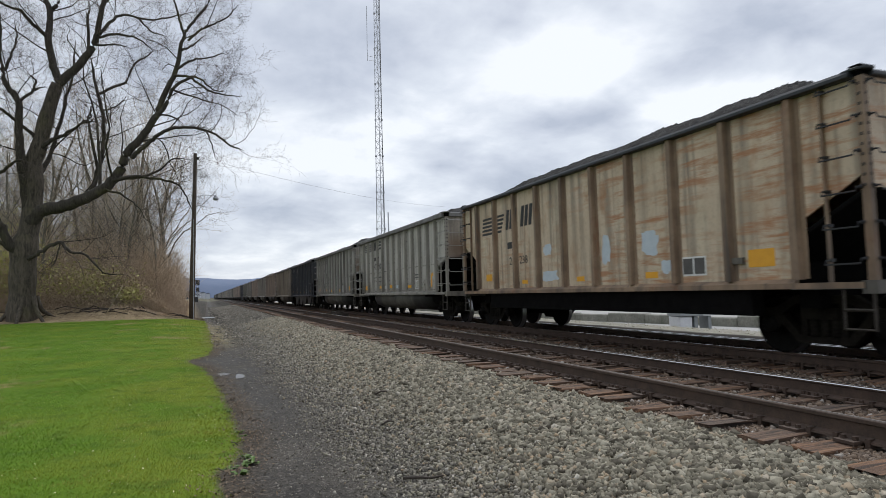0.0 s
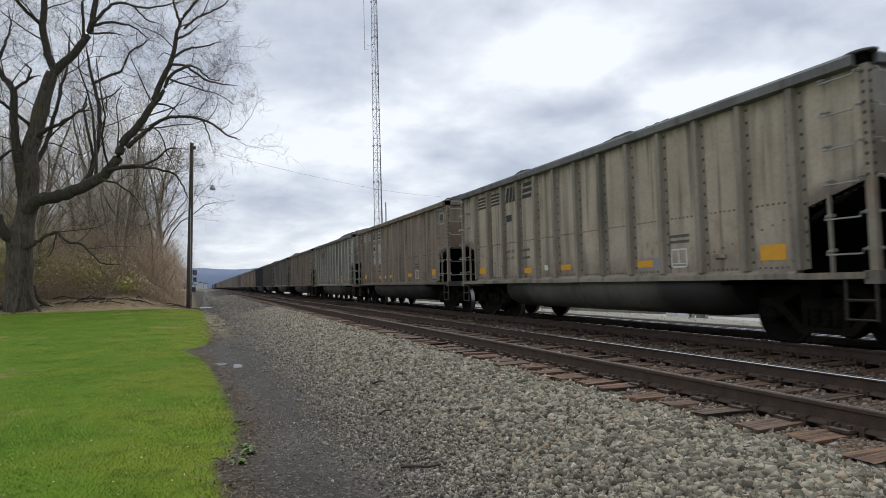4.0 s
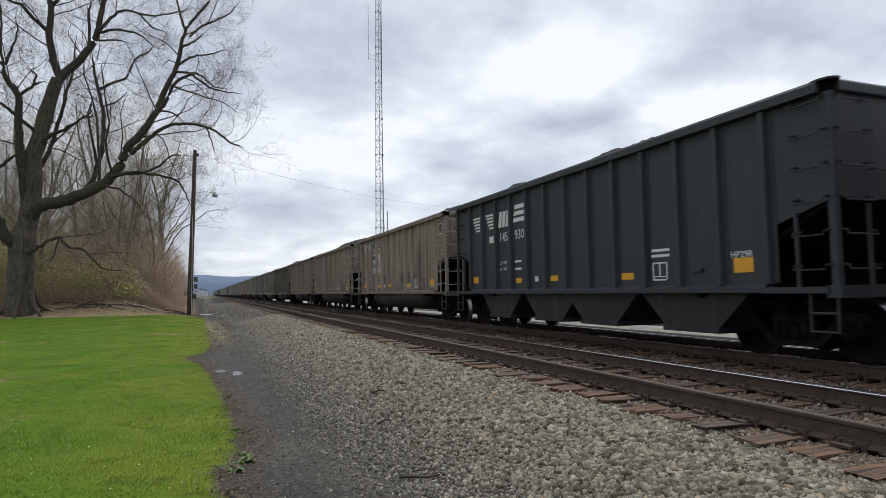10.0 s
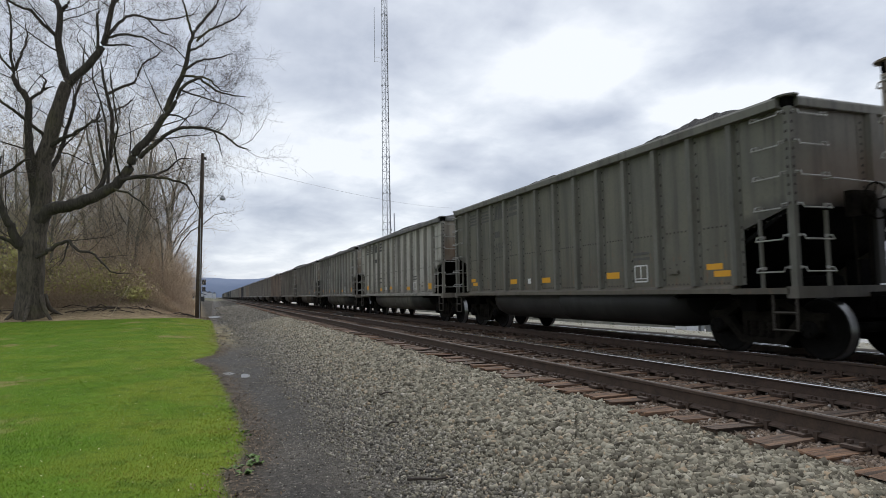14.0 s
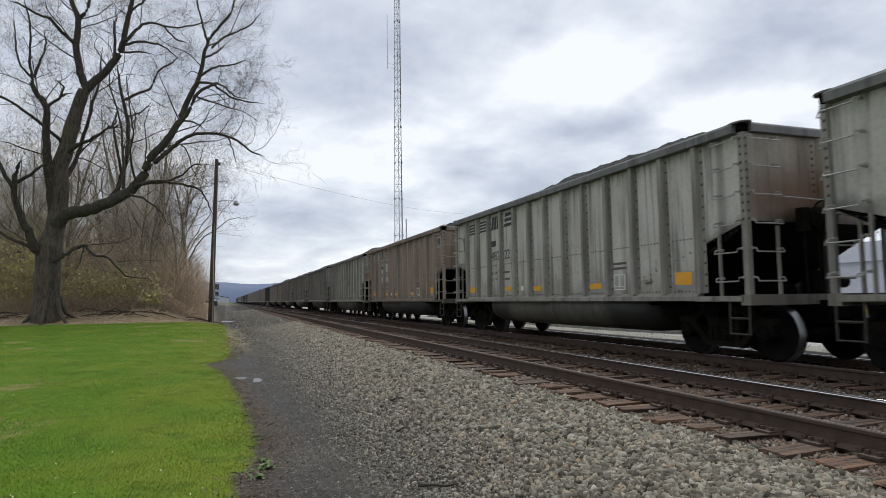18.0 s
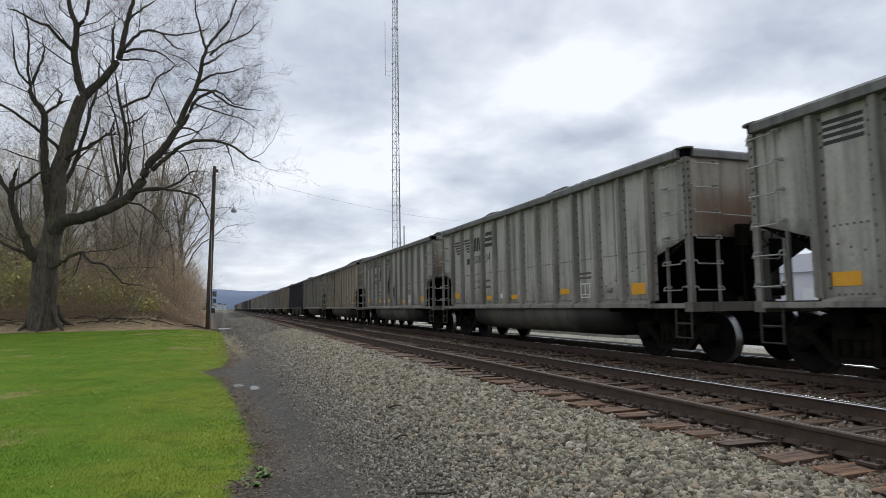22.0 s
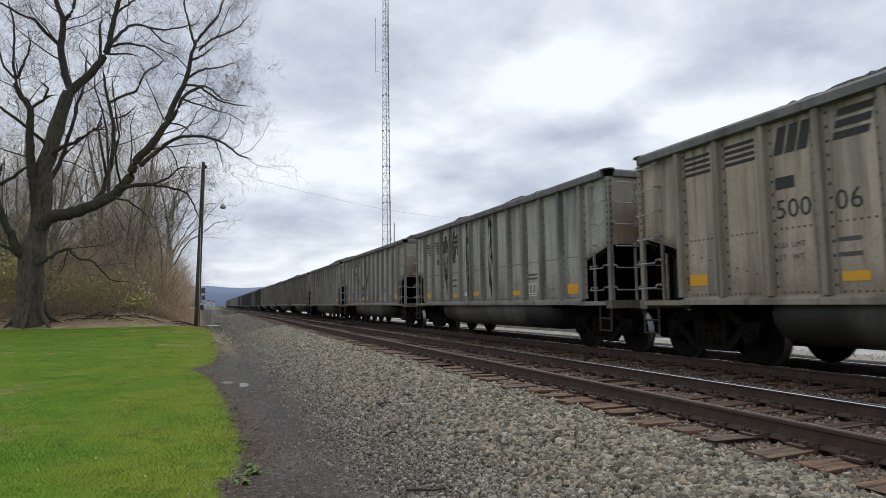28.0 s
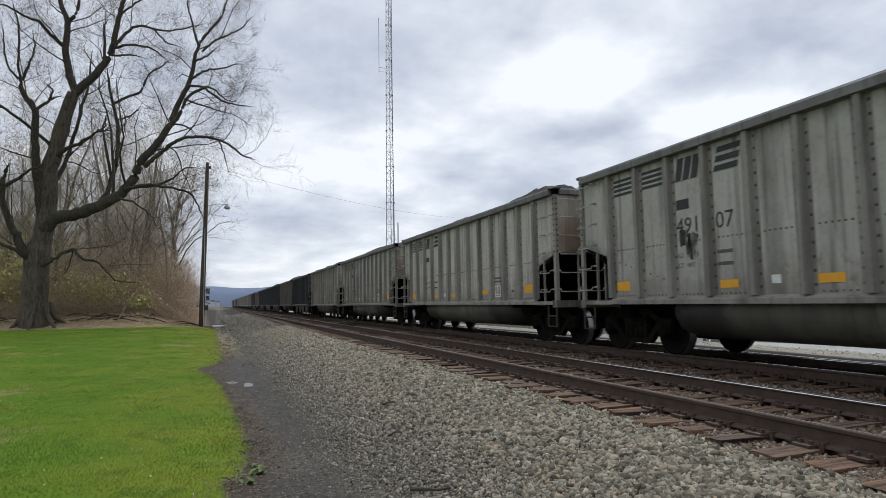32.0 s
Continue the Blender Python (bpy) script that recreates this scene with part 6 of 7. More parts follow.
def sprout(tubes, pts, radii, level, r, spread, most, up=0.06, droop=0.0, least=(0.5, 0.5, 0.5)):
    """Side branches along a line, and theirs in turn; tubes: one store for thick and one for thin wood."""
    seg = np.linalg.norm(np.diff(pts, axis=0), axis=1)
    total = seg.sum()
    count = most[level]
    for c in range(count):
        f = 0.22 + 0.78 * (c + r.uniform(0.1, 0.9)) / count
        pos = f * (len(pts) - 1)
        i = min(int(pos), len(pts) - 2)
        p = pts[i] + (pts[i + 1] - pts[i]) * (pos - i)
        rad = radii[i] + (radii[i + 1] - radii[i]) * (pos - i)
        d = pts[i + 1] - pts[i]
        d = d / (np.linalg.norm(d) + 1e-9)
        side = np.cross(d, r.normal(size=3))
        side /= np.linalg.norm(side) + 1e-9
        way = d * r.uniform(0.45, 0.9) + side * spread * r.uniform(0.6, 1.1)
        way /= np.linalg.norm(way)
        length = max(total * r.uniform(0.3, 0.6) * (1.2 - 0.6 * f), least[min(level, 2)] * r.uniform(0.6, 1.2))
        r0 = max(min(rad * r.uniform(0.35, 0.55), length * 0.0105), 0.004)
        last = level + 1 >= len(most)
        line = limb_line(p, way, length, r, 0.20, up - droop * (0.5 if last else 0.1), 4 if last else 6)
        rr = np.linspace(r0, max(r0 * 0.3, 0.0035), len(line))
        tubes[0 if r0 > 0.035 else 1].add(line, rr, 5 if r0 > 0.035 else 3)
        if not last:
            sprout(tubes, line, rr, level + 1, r, spread, most, up, droop, least)


def smooth_line(ctrl, per=4):
    """A curve through a few control points (Catmull-Rom)."""
    c = np.array(ctrl, float)
    c = np.vstack([2 * c[0] - c[1], c, 2 * c[-1] - c[-2]])
    out = []
    for i in range(1, len(c) - 2):
        for t in np.linspace(0, 1, per, endpoint=False):
            out.append(0.5 * (2 * c[i] + (c[i + 1] - c[i - 1]) * t + (2 * c[i - 1] - 5 * c[i] + 4 * c[i + 1] - c[i + 2]) * t * t + (3 * c[i] - c[i - 1] - 3 * c[i + 1] + c[i + 2]) * t ** 3))
    out.append(c[-2])
    return np.array(out)


def old_tree():
    """The great bare tree at the end of the lawn: a thick trunk, a forked leader, one long limb towards the track."""
    bx, by = -10.75, 46.4
    bz = float(ground_z(bx, by)) + 0.1
    t = thing("old_tree", "huge bare old tree with a thick trunk and spreading limbs", "tree", m=pose(bx, by, bz))
    r = np.random.default_rng(11)
    trunk = Tubes()
    line = smooth_line([(-0.2, 0, -0.9), (-0.2, 0, 1.15), (-0.2, 0, 2.8), (-0.15, 0, 4.45), (0.05, 0, 5.35), (0.3, 0, 7.05), (0.35, 0, 8.4), (0.3, 0, 10.0), (0.55, 0, 10.95), (0.95, 0, 12.95), (1.45, 0, 15.0), (1.65, 0, 15.4)])
    rad = np.interp(line[:, 2], [-0.9, 0.2, 1.2, 2.8, 4.4, 5.4, 7, 10, 13, 15.4], [0.98, 0.88, 0.76, 0.73, 0.78, 0.60, 0.54, 0.48, 0.44, 0.34])
    rad = rad * (1 + 0.05 * np.sin(line[:, 2] * 3.1))
    trunk.add(line, rad, 14)
    for k in range(6):
        a = k * math.tau / 6 + 0.4
        trunk.add(smooth_line([(math.cos(a) * 0.5, math.sin(a) * 0.5, 1.3), (math.cos(a) * 0.85, math.sin(a) * 0.85, 0.45), (math.cos(a) * 1.5, math.sin(a) * 1.5, float(ground_z(bx + math.cos(a) * 1.5, by + math.sin(a) * 1.5)) - bz - 0.08)]), np.linspace(0.22, 0.09, 9), 7)
    part("trunk", trunk.mesh("trunk", M_BARK), M_BARK, t)
    twigs = Tubes()

    def limb(r0, r1, *ctrl):
        line = smooth_line(ctrl, 5)
        line[1:-1] += r.normal(0, 0.026, (len(line) - 2, 3))
        radii = np.linspace(r0 * (0.8 if r0 > 0.3 else 0.7), r1 * 0.75, len(line))
        if r0 < 0.5:
            radii[-3:] *= (0.8, 0.55, 0.3)
        long = float(np.linalg.norm(np.diff(line, axis=0), axis=1).sum())
        own = Tubes()
        own.add(line, radii, 9)
        sprout((own, twigs), line, radii, 0, r, 0.95, (int(min(12, 2 + long * 0.9)), 5, 4, 3), 0.05, 0.03, (2.3, 1.3, 0.8))
        part("limb", own.mesh("limb", M_LIMB), M_LIMB, t)

    # leaders, stems, the long limb with its side limbs, low boughs
    limb(0.33, 0.14, (1.65, 0.0, 15.4), (1.2, 0.1, 16.7), (0.95, 0.2, 18.55), (0.95, 0.4, 20.3), (0.55, 0.6, 21.3), (0.2, 0.7, 23.1), (-0.05, 0.8, 25.15))
    limb(0.20, 0.09, (0.95, 0.5, 20.35), (1.4, 0.4, 20.9), (1.65, 0.3, 21.95), (1.75, 0.2, 24.35))
    limb(0.36, 0.13, (1.6, 0.0, 15.25), (2.6, -0.1, 16.4), (3.45, -0.2, 17.65), (3.85, -0.3, 18.85), (4.15, -0.4, 20.65), (4.45, -0.5, 22), (4.75, -0.6, 24.45))
    limb(0.14, 0.10, (3.35, -0.3, 17.45), (3.35, -0.3, 18.7), (3.3, -0.5, 19.85), (3.5, -0.5, 20.4))
    limb(0.11, 0.04, (3.85, -0.4, 18), (5, -1.2, 17.85), (6, -2.0, 17.45))
    limb(0.14, 0.04, (4, -0.4, 18.55), (5.3, -1.1, 18.65), (6.6, -1.8, 18.15), (7.55, -2.4, 17.15))
    limb(0.17, 0.05, (4.05, -0.5, 18.75), (4.55, -0.1, 19.75), (5.15, 0.3, 20.5), (6.15, 0.8, 20.7), (6.9, 1.2, 20.1), (7.9, 1.6, 19.9))
    limb(0.11, 0.04, (6.15, 0.8, 20.7), (7.2, 1.1, 20.8), (8.55, 1.2, 21.3), (9.6, 1.5, 21.85))
    limb(0.12, 0.05, (4.2, -0.5, 20.85), (5.05, 0.2, 22.1), (6.05, 1.0, 23.4))
    limb(0.42, 0.17, (0.1, 0.0, 6.3), (-0.2, -0.2, 8.85), (-0.3, -0.4, 10), (-0.4, -0.6, 11.35), (-0.45, -0.8, 13.6), (-0.9, -1.0, 14.45), (-1.25, -1.2, 15.45))
    limb(0.12, 0.06, (-1.15, -1.2, 15.3), (-1.3, -1.3, 16.3), (-1.3, -1.4, 17.65), (-1.4, -1.5, 19.1), (-1.7, -1.6, 20.5))
    limb(0.14, 0.04, (-1.1, -1.2, 15.45), (-0.85, -1.1, 16.45), (-0.6, -0.9, 17.65), (-0.75, -0.8, 18.95))
    limb(0.11, 0.04, (-1.3, -1.2, 15.5), (-1.85, -1.4, 16.2), (-2.05, -1.6, 17.5), (-2.1, -1.8, 18.85))
    limb(0.15, 0.05, (-0.45, -0.8, 13.65), (0.4, -1.1, 14.35), (0.6, -1.4, 14.95), (0.2, -1.6, 15.25))
    limb(0.12, 0.05, (0.3, -0.8, 14.45), (1.15, -1.4, 14.6))
    limb(0.17, 0.09, (0.35, 0.0, 11.6), (0.05, -0.5, 11.9), (-0.7, -0.9, 12.55), (-1.45, -1.4, 13.1), (-2.2, -1.9, 13.6), (-3.55, -2.4, 14.15))
    limb(0.20, 0.06, (0.8, 0.4, 18.5), (0.4, 0.1, 18.85), (-0.05, -0.3, 19.2), (-0.45, -0.7, 19.65), (-1, -1.1, 19.65), (-1.85, -1.4, 20.05), (-2.5, -1.8, 20.05))
    limb(0.24, 0.09, (3.35, 1.4, 8.45), (3.8, 1.6, 10.15), (4.05, 1.7, 13), (3.7, 1.9, 15.1), (3.35, 2.0, 16.55), (3.15, 2.2, 18))
    limb(0.15, 0.05, (3.7, 2.0, 15.4), (4.55, 1.8, 15.9), (5.4, 1.6, 16.25), (5.9, 1.4, 17.5), (6.7, 1.2, 18.1), (7.25, 1.0, 18.6))
    limb(0.10, 0.04, (3.95, 1.9, 14.2), (4.8, 2.4, 14.8), (5.55, 2.8, 16))
    limb(0.15, 0.05, (3.75, 1.6, 9.85), (3.25, 1.9, 12.2), (3, 2.1, 13.65), (3.3, 2.4, 15))
    limb(0.21, 0.05, (0.8, -0.3, 10.9), (1.5, -0.6, 11.4), (2.15, -0.9, 11.65), (2.8, -1.2, 12.1), (3.35, -1.5, 12.4), (4.15, -1.8, 12.4))
    limb(0.10, 0.04, (3.2, -1.2, 12.45), (3.6, -0.8, 13), (3.6, -0.5, 13.75))
    limb(0.56, 0.13, (0.2, -0.2, 6.05), (0.8, -0.3, 6.75), (2.1, -0.5, 7.1), (3.35, -0.7, 7.6), (4.5, -0.8, 8.3), (5.35, -0.9, 9.45), (5.8, -1.1, 10.55), (6.7, -1.2, 11.75), (7.45, -1.4, 12.95), (8, -1.6, 14.45), (8.75, -1.7, 16.2), (9.05, -1.9, 17.7), (9.35, -2.0, 18.9))
    limb(0.16, 0.05, (9.35, -2.0, 18.9), (9.65, -1.9, 19.45), (10.1, -1.8, 20.15), (10.75, -1.6, 21.2), (11.15, -1.5, 22.55), (11.45, -1.4, 23.9))
    limb(0.13, 0.05, (9.3, -2.0, 18.75), (9.05, -2.1, 19.6), (8.85, -2.3, 20.25), (8.6, -2.5, 21.3), (8.5, -2.6, 22.8))
    limb(0.12, 0.04, (9.55, -1.9, 18.4), (10.3, -2.2, 19.1), (11.05, -2.5, 19.45), (12, -2.7, 20), (12.75, -3.0, 20.9))
    limb(0.22, 0.06, (6.15, -1.6, 10.2), (6.65, -1.9, 10.7), (7.45, -2.1, 11.4), (8.1, -2.4, 11.9), (9.05, -2.6, 12.2), (10.55, -2.9, 12.05), (11.5, -3.1, 11.6), (12.25, -3.4, 10.95), (13.05, -3.6, 10.65))
    limb(0.08, 0.03, (10.7, -3.0, 12), (11, -3.2, 11.15), (11.3, -3.4, 9.95))
    limb(0.20, 0.05, (7.6, -1.9, 12.9), (8.2, -2.1, 13.8), (8.7, -2.4, 14.9), (9.7, -2.5, 15.6), (10.5, -2.8, 15), (11.45, -3.0, 14.55), (13, -3.2, 14.4))
    limb(0.13, 0.04, (8.9, -2.0, 16.35), (9.85, -1.6, 17.2), (10.95, -1.2, 17.65), (12.05, -0.8, 18.3))
    limb(0.13, 0.04, (8.7, -2.0, 15.85), (9.9, -2.2, 15.8), (10.55, -2.5, 15.45), (11.1, -2.8, 14.9), (12.05, -3.0, 14.65))
    limb(0.13, 0.04, (9.15, -2.0, 17.65), (9.85, -1.5, 18.25), (10.6, -1.0, 19.3))
    limb(0.18, 0.04, (5, -1.2, 8.7), (6.1, -1.6, 8.95), (7.25, -2.1, 8.85), (8.8, -2.5, 8.45), (9.4, -3.0, 7.7), (9.9, -3.4, 6.45))
    limb(0.15, 0.04, (5.3, -1.2, 8.95), (6.35, -0.8, 9.05), (7.75, -0.3, 9.75), (8.4, 0.1, 10.6), (9.6, 0.6, 10.7))
    limb(0.12, 0.03, (4.6, -1.1, 8.15), (5.65, -1.8, 7.7), (6.5, -2.4, 7), (7.15, -3.0, 5.95))
    limb(0.13, 0.05, (7.25, -1.5, 12.6), (7.55, -1.0, 13.3), (8.1, -0.6, 13.5), (8.65, -0.1, 13.5), (9.15, 0.4, 13.2))
    limb(0.20, 0.04, (0.2, -0.6, 3.65), (0.75, -0.8, 3.95), (1.55, -1.0, 4.5), (2.15, -1.2, 4.65), (2.65, -1.4, 4.05), (3.5, -1.6, 3.85), (4.25, -1.8, 3.1), (4.8, -2.0, 2.6), (5.85, -2.2, 2.5))
    limb(0.09, 0.03, (2, -1.0, 4.6), (1.95, -1.2, 3.95), (1.8, -1.4, 3.35), (1.6, -1.6, 3.05))
    limb(0.40, 0.14, (-0.45, -0.4, 4.4), (-0.8, -0.6, 4.5), (-1.1, -0.8, 5.45), (-1.45, -1.0, 6.25), (-1.9, -1.2, 7.8), (-1.8, -1.4, 9), (-1.5, -1.6, 9.95))
    limb(0.22, 0.10, (-0.3, -0.4, 3.95), (-0.8, -0.6, 4.3), (-1.3, -0.8, 4.7), (-2.15, -1.0, 5.1), (-3.3, -1.2, 5.9))
    limb(0.18, 0.06, (-1.85, -1.2, 8.55), (-1.1, -1.4, 9), (-0.25, -1.8, 9.6), (0.45, -2.0, 9.75))
    limb(0.20, 0.07, (-1.85, -1.4, 8), (-2.55, -1.6, 9.5), (-3.05, -1.8, 11.55), (-3.4, -2.0, 13.95))
    limb(0.24, 0.08, (0.35, 0.4, 8.95), (0.9, 1.3, 10.7), (1.3, 2.2, 13.35), (1.75, 3.1, 16.55), (1.85, 4.0, 19.85))
    part("crown", twigs.mesh("crown", M_TWIGS), M_TWIGS, t, "fine bare twigs")


old_tree()


def wood_tree_mesh(seed, high):
    r = np.random.default_rng(seed)
    thick, thin = Tubes(), Tubes()
    line = limb_line((0, 0, -0.3), (r.normal(0, 0.06), r.normal(0, 0.06), 1), high, r, 0.06, 0.05, 12)
    radii = np.linspace(high * 0.014, 0.03, len(line))
    thick.add(line, radii, 8)
    sprout((thick, thin), line, radii, 0, r, 0.75, (16, 8, 7), 0.08, 0.0)
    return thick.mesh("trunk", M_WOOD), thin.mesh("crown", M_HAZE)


KINDS = [wood_tree_mesh(20 + k, h) for k, h in enumerate((17.0, 14.5, 12.0, 9.0, 7.0))]


def wood_tree(kind, x, y, turn):
    t = thing("bare_tree", "bare grey-brown tree at the edge of the wood", "tree", "trees of the wood", pose(x, y, float(ground_z(x, y)), 0, 0, turn))
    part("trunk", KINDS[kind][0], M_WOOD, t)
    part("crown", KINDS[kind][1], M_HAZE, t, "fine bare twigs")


r = random.Random(8)
for k in range(124):
    y = 52 + 95 * r.random() ** 1.4
    x = -1.8 - 0.03 * y - (0.28 * y + 2) * r.random() ** 0.9
    edge = -x - 1.8 - 0.03 * y
    kind = r.choice((3, 4)) if edge < 2 else r.choice((2, 3)) if edge < 5 else r.choice((1, 1, 2)) if -x < 0.17 * y else r.choice((2, 3, 4))
    wood_tree(kind, x, y, r.uniform(0, 360))

for x, y, turn in ((-3.6, 62, 20), (-5.2, 57, 140), (-6.8, 64, 250), (-8.4, 58, 75), (-10.2, 66, 310), (-12.4, 60, 190), (-7.4, 70, 35), (-5.0, 74, 280), (-14.6, 63, 100), (-4.2, 68, 160)):
    wood_tree(0, x, y, turn)


def brush():
    """The thicket under the trees: a mass of thin arching stems."""
    tubes = Tubes()
    q = np.random.default_rng(31)
    for k in range(19000):
        along = q.uniform()
        if along < 0.68:
            x, y = -1.5 - 21 * q.uniform() ** 0.85, 49.6 + 6.5 * q.uniform() ** 1.5
        else:
            y = 50 + 150 * q.uniform() ** 1.6
            x = -1.2 - 0.026 * y - 3.5 * q.uniform()
        h = q.uniform(0.7, 2.4) * (2.4 if q.uniform() < 0.3 and y > 51 else 0.8) * (0.5 + 0.5 * smooth(y, 49.6, 53)) * (0.45 + 0.55 * smooth(-x, 1.5, 4.0))
        d = q.normal(0, 0.3, 2)
        z = float(ground_z(x, y))
        pts = [(x, y, z - 0.05), (x + d[0] * h * 0.4, y + d[1] * h * 0.4, z + h * 0.55), (x + d[0] * h * 1.1, y + d[1] * h * 1.1, z + h)]
        w = 0.007 + 0.00012 * y
        tubes.add(pts, (w * 1.5, w, w * 0.4), 3)
        for _ in range(3):
            e = q.normal(0, 0.45, 3) * h * 0.4
            a = np.array(pts[1]) + (np.array(pts[2]) - pts[1]) * q.uniform(0, 0.8)
            tubes.add([a, a + e + (0, 0, 0.2 * h)], (w * 0.9, w * 0.4), 3)
    return tubes.mesh("brush", M_BRUSH)


tagged(new("brush", brush()), "dense brown leafless brush under the trees", "brush", kind="stuff")
M_WITHERED = speckled("withered_leaf", (0.34, 0.25, 0.16), (0.60, 0.47, 0.33), 4, 0.85, island=True)


def withered_leaves():
    """Last year's leaves, caught in the thicket from the ground to above head height."""
    q = np.random.default_rng(17)
    n = 54000
    x = -1.4 - 21 * q.uniform(0, 1, n) ** 0.9
    y = 49.4 + 5 * q.uniform(0, 1, n) ** 2.0
    top = np.array([1.6 + 2.6 * max(0.0, noise.noise((a * 0.35, b * 0.2, 4.0)) + 0.45) for a, b in zip(x, y)]) * smooth(-x, 1.6, 5.5)
    z = ground_z(x, y) + top * q.uniform(0, 1, n) ** 1.25 + 0.05
    m = 22000
    y2 = 47.9 + 60 * q.uniform(0, 1, m) ** 1.5
    x2 = -1.15 - 0.012 * y2 - 4.5 * q.uniform(0, 1, m) ** 1.2
    z2 = ground_z(x2, y2) + 0.03 + 2.4 * smooth(-x2, 1.6, 5.0) * smooth(y2, 48.5, 53) * q.uniform(0, 1, m) ** 1.3
    x, y, z = np.concatenate([x, x2]), np.concatenate([y, y2]), np.concatenate([z, z2])
    c, n = np.stack([x, y, z], -1), n + m
    u, w = q.normal(0, 0.026, (n, 3)), q.normal(0, 0.026, (n, 3))
    v = np.stack([c - u, c + w, c + u, c - w], 1).reshape(-1, 3)
    return fast_mesh("withered_leaves", v, np.arange(len(v)).reshape(-1, 4), M_WITHERED)


tagged(new("withered_leaves", withered_leaves()), "withered brown leaves caught in the thicket", "leaves", kind="stuff")
M_BUD = speckled("young_leaf", (0.34, 0.32, 0.10), (0.62, 0.57, 0.24), 5, 0.7, island=True)


def leaf_cloud():
    """Early leaves on a few bushes within the wood."""
    q = np.random.default_rng(5)
    vs = []
    for cx, cy, cz, sx, sy, sz, n in ((-8.2, 54, 2.6, 2.2, 1.5, 0.9, 1500), (-4.8, 56, 2.2, 1.0, 1.0, 0.6, 900), (-13.5, 56, 2.8, 3.0, 2.0, 1.2, 1300), (-9.0, 60, 4.2, 4.0, 3.0, 1.5, 1200), (-14.0, 53, 2.4, 4.0, 2.0, 1.0, 1500), (-6.5, 52, 1.8, 1.6, 1.0, 0.7, 900), (-13, 62, 5, 5, 4, 2, 2200), (-15.5, 52.5, 2.6, 2.5, 1.2, 1.4, 1800), (-7.5, 54, 3.0, 2.6, 1.5, 1.4, 1600),
                                        (-16.5, 50.0, 3.6, 4.0, 1.2, 2.6, 3800), (-12.5, 50.0, 3.6, 3.0, 1.0, 2.2, 2200), (-8.0, 49.8, 2.9, 3.0, 0.8, 1.4, 1600), (-5.2, 49.6, 2.0, 1.0, 0.6, 0.6, 700), (-15.0, 55.0, 6.5, 6.0, 3.0, 3.0, 2400)):
        c = np.stack([q.normal(cx, sx * 0.5, n), q.normal(cy, sy * 0.5, n), q.normal(cz, sz * 0.5, n)], -1)
        u, w = q.normal(0, 0.045, (n, 3)), q.normal(0, 0.045, (n, 3))
        vs.append(np.stack([c - u, c + w, c + u, c - w], 1).reshape(-1, 3))
    v = np.concatenate(vs)
    return fast_mesh("young_leaves", v, np.arange(len(v)).reshape(-1, 4), M_BUD)


tagged(new("young_leaves", leaf_cloud()), "yellow-green young leaves on bushes in the wood", "leaves", kind="stuff")

# ---- pole, wire, tower, signal ----
M_POLE = speckled("creosoted_pole", (0.035, 0.026, 0.02), (0.11, 0.08, 0.058), 5, 0.85)
M_STEEL = speckled("galvanised_steel", (0.30, 0.31, 0.33), (0.46, 0.47, 0.49), 8, 0.55, 0.3)
M_DARK = speckled("dark_fitting", (0.02, 0.02, 0.02), (0.05, 0.05, 0.05), 8, 0.6)
M_LEAN = speckled("pale_dead_wood", (0.35, 0.29, 0.2), (0.5, 0.43, 0.32), 8, 0.8)


def utility_pole():
    x, y = -1.02, 47.0
    z = float(ground_z(x, y))
    t = thing("utility_pole", "tall brown wooden utility pole at the lawn's corner", "utility pole", m=pose(x, y, z))
    bm = bmesh.new()
    tube(bm, [(0, 0, -0.3), (0.08, 0, 4), (0.17, 0, 8), (0.24, 0, 11.7)], [0.19, 0.17, 0.145, 0.12], 12)
    part("shaft", bm, M_POLE, t)
    bm = bmesh.new()
    tube(bm, [(0.2, 0, 8.55), (0.8, -0.1, 8.72), (1.55, -0.2, 8.68)], 0.025, 6)
    part("lamp_arm", bm, M_STEEL, t)
    lamp = bmesh.new()
    lathe(lamp, [(8.34, 0.12), (8.4, 0.2), (8.52, 0.2), (8.6, 0.12), (8.68, 0.1), (8.7, 0.04)], (1.6, -0.2, 0), "z", 12)
    part("lamp_head", lamp, M_STEEL, t, "grey lamp head with a round shade")
    bm = bmesh.new()
    box(bm, 0.3, 0.5, -0.1, 0.1, 11.25, 11.45)
    tube(bm, [(0.2, 0, 11.3), (0.4, 0, 11.3)], 0.03, 5)
    part("bracket", bm, M_DARK, t)
    bm = bmesh.new()
    box(bm, 0.12, 0.16, -0.16, -0.12, 0.0, 7.0)
    part("conduit", bm, M_STEEL, t)


utility_pole()
bm = bmesh.new()
wa, wb = Vector((-0.78, 47.0, 11.7)), Vector((36.0, 93.0, 15.3))
tube(bm, [wa.lerp(wb, k / 24) - Vector((0, 0, 2.0 * (1 - (2 * k / 24 - 1) ** 2) * 0.35)) for k in range(25)], 0.010, 4)
tagged(new("overhead_wire", mesh_of(bm, "overhead_wire", M_DARK)), "sagging dark overhead wire from the pole", "wire")
bm = bmesh.new()
tube(bm, [(-6.35, 46.6, float(ground_z(-6.35, 46.6)) - 0.1), (-5.28, 46.8, 2.62)], [0.035, 0.022], 6)
tagged(new("leaning_stake", mesh_of(bm, "leaning_stake", M_LEAN)), "pale dead stick leaning at the wood's edge", "stake")


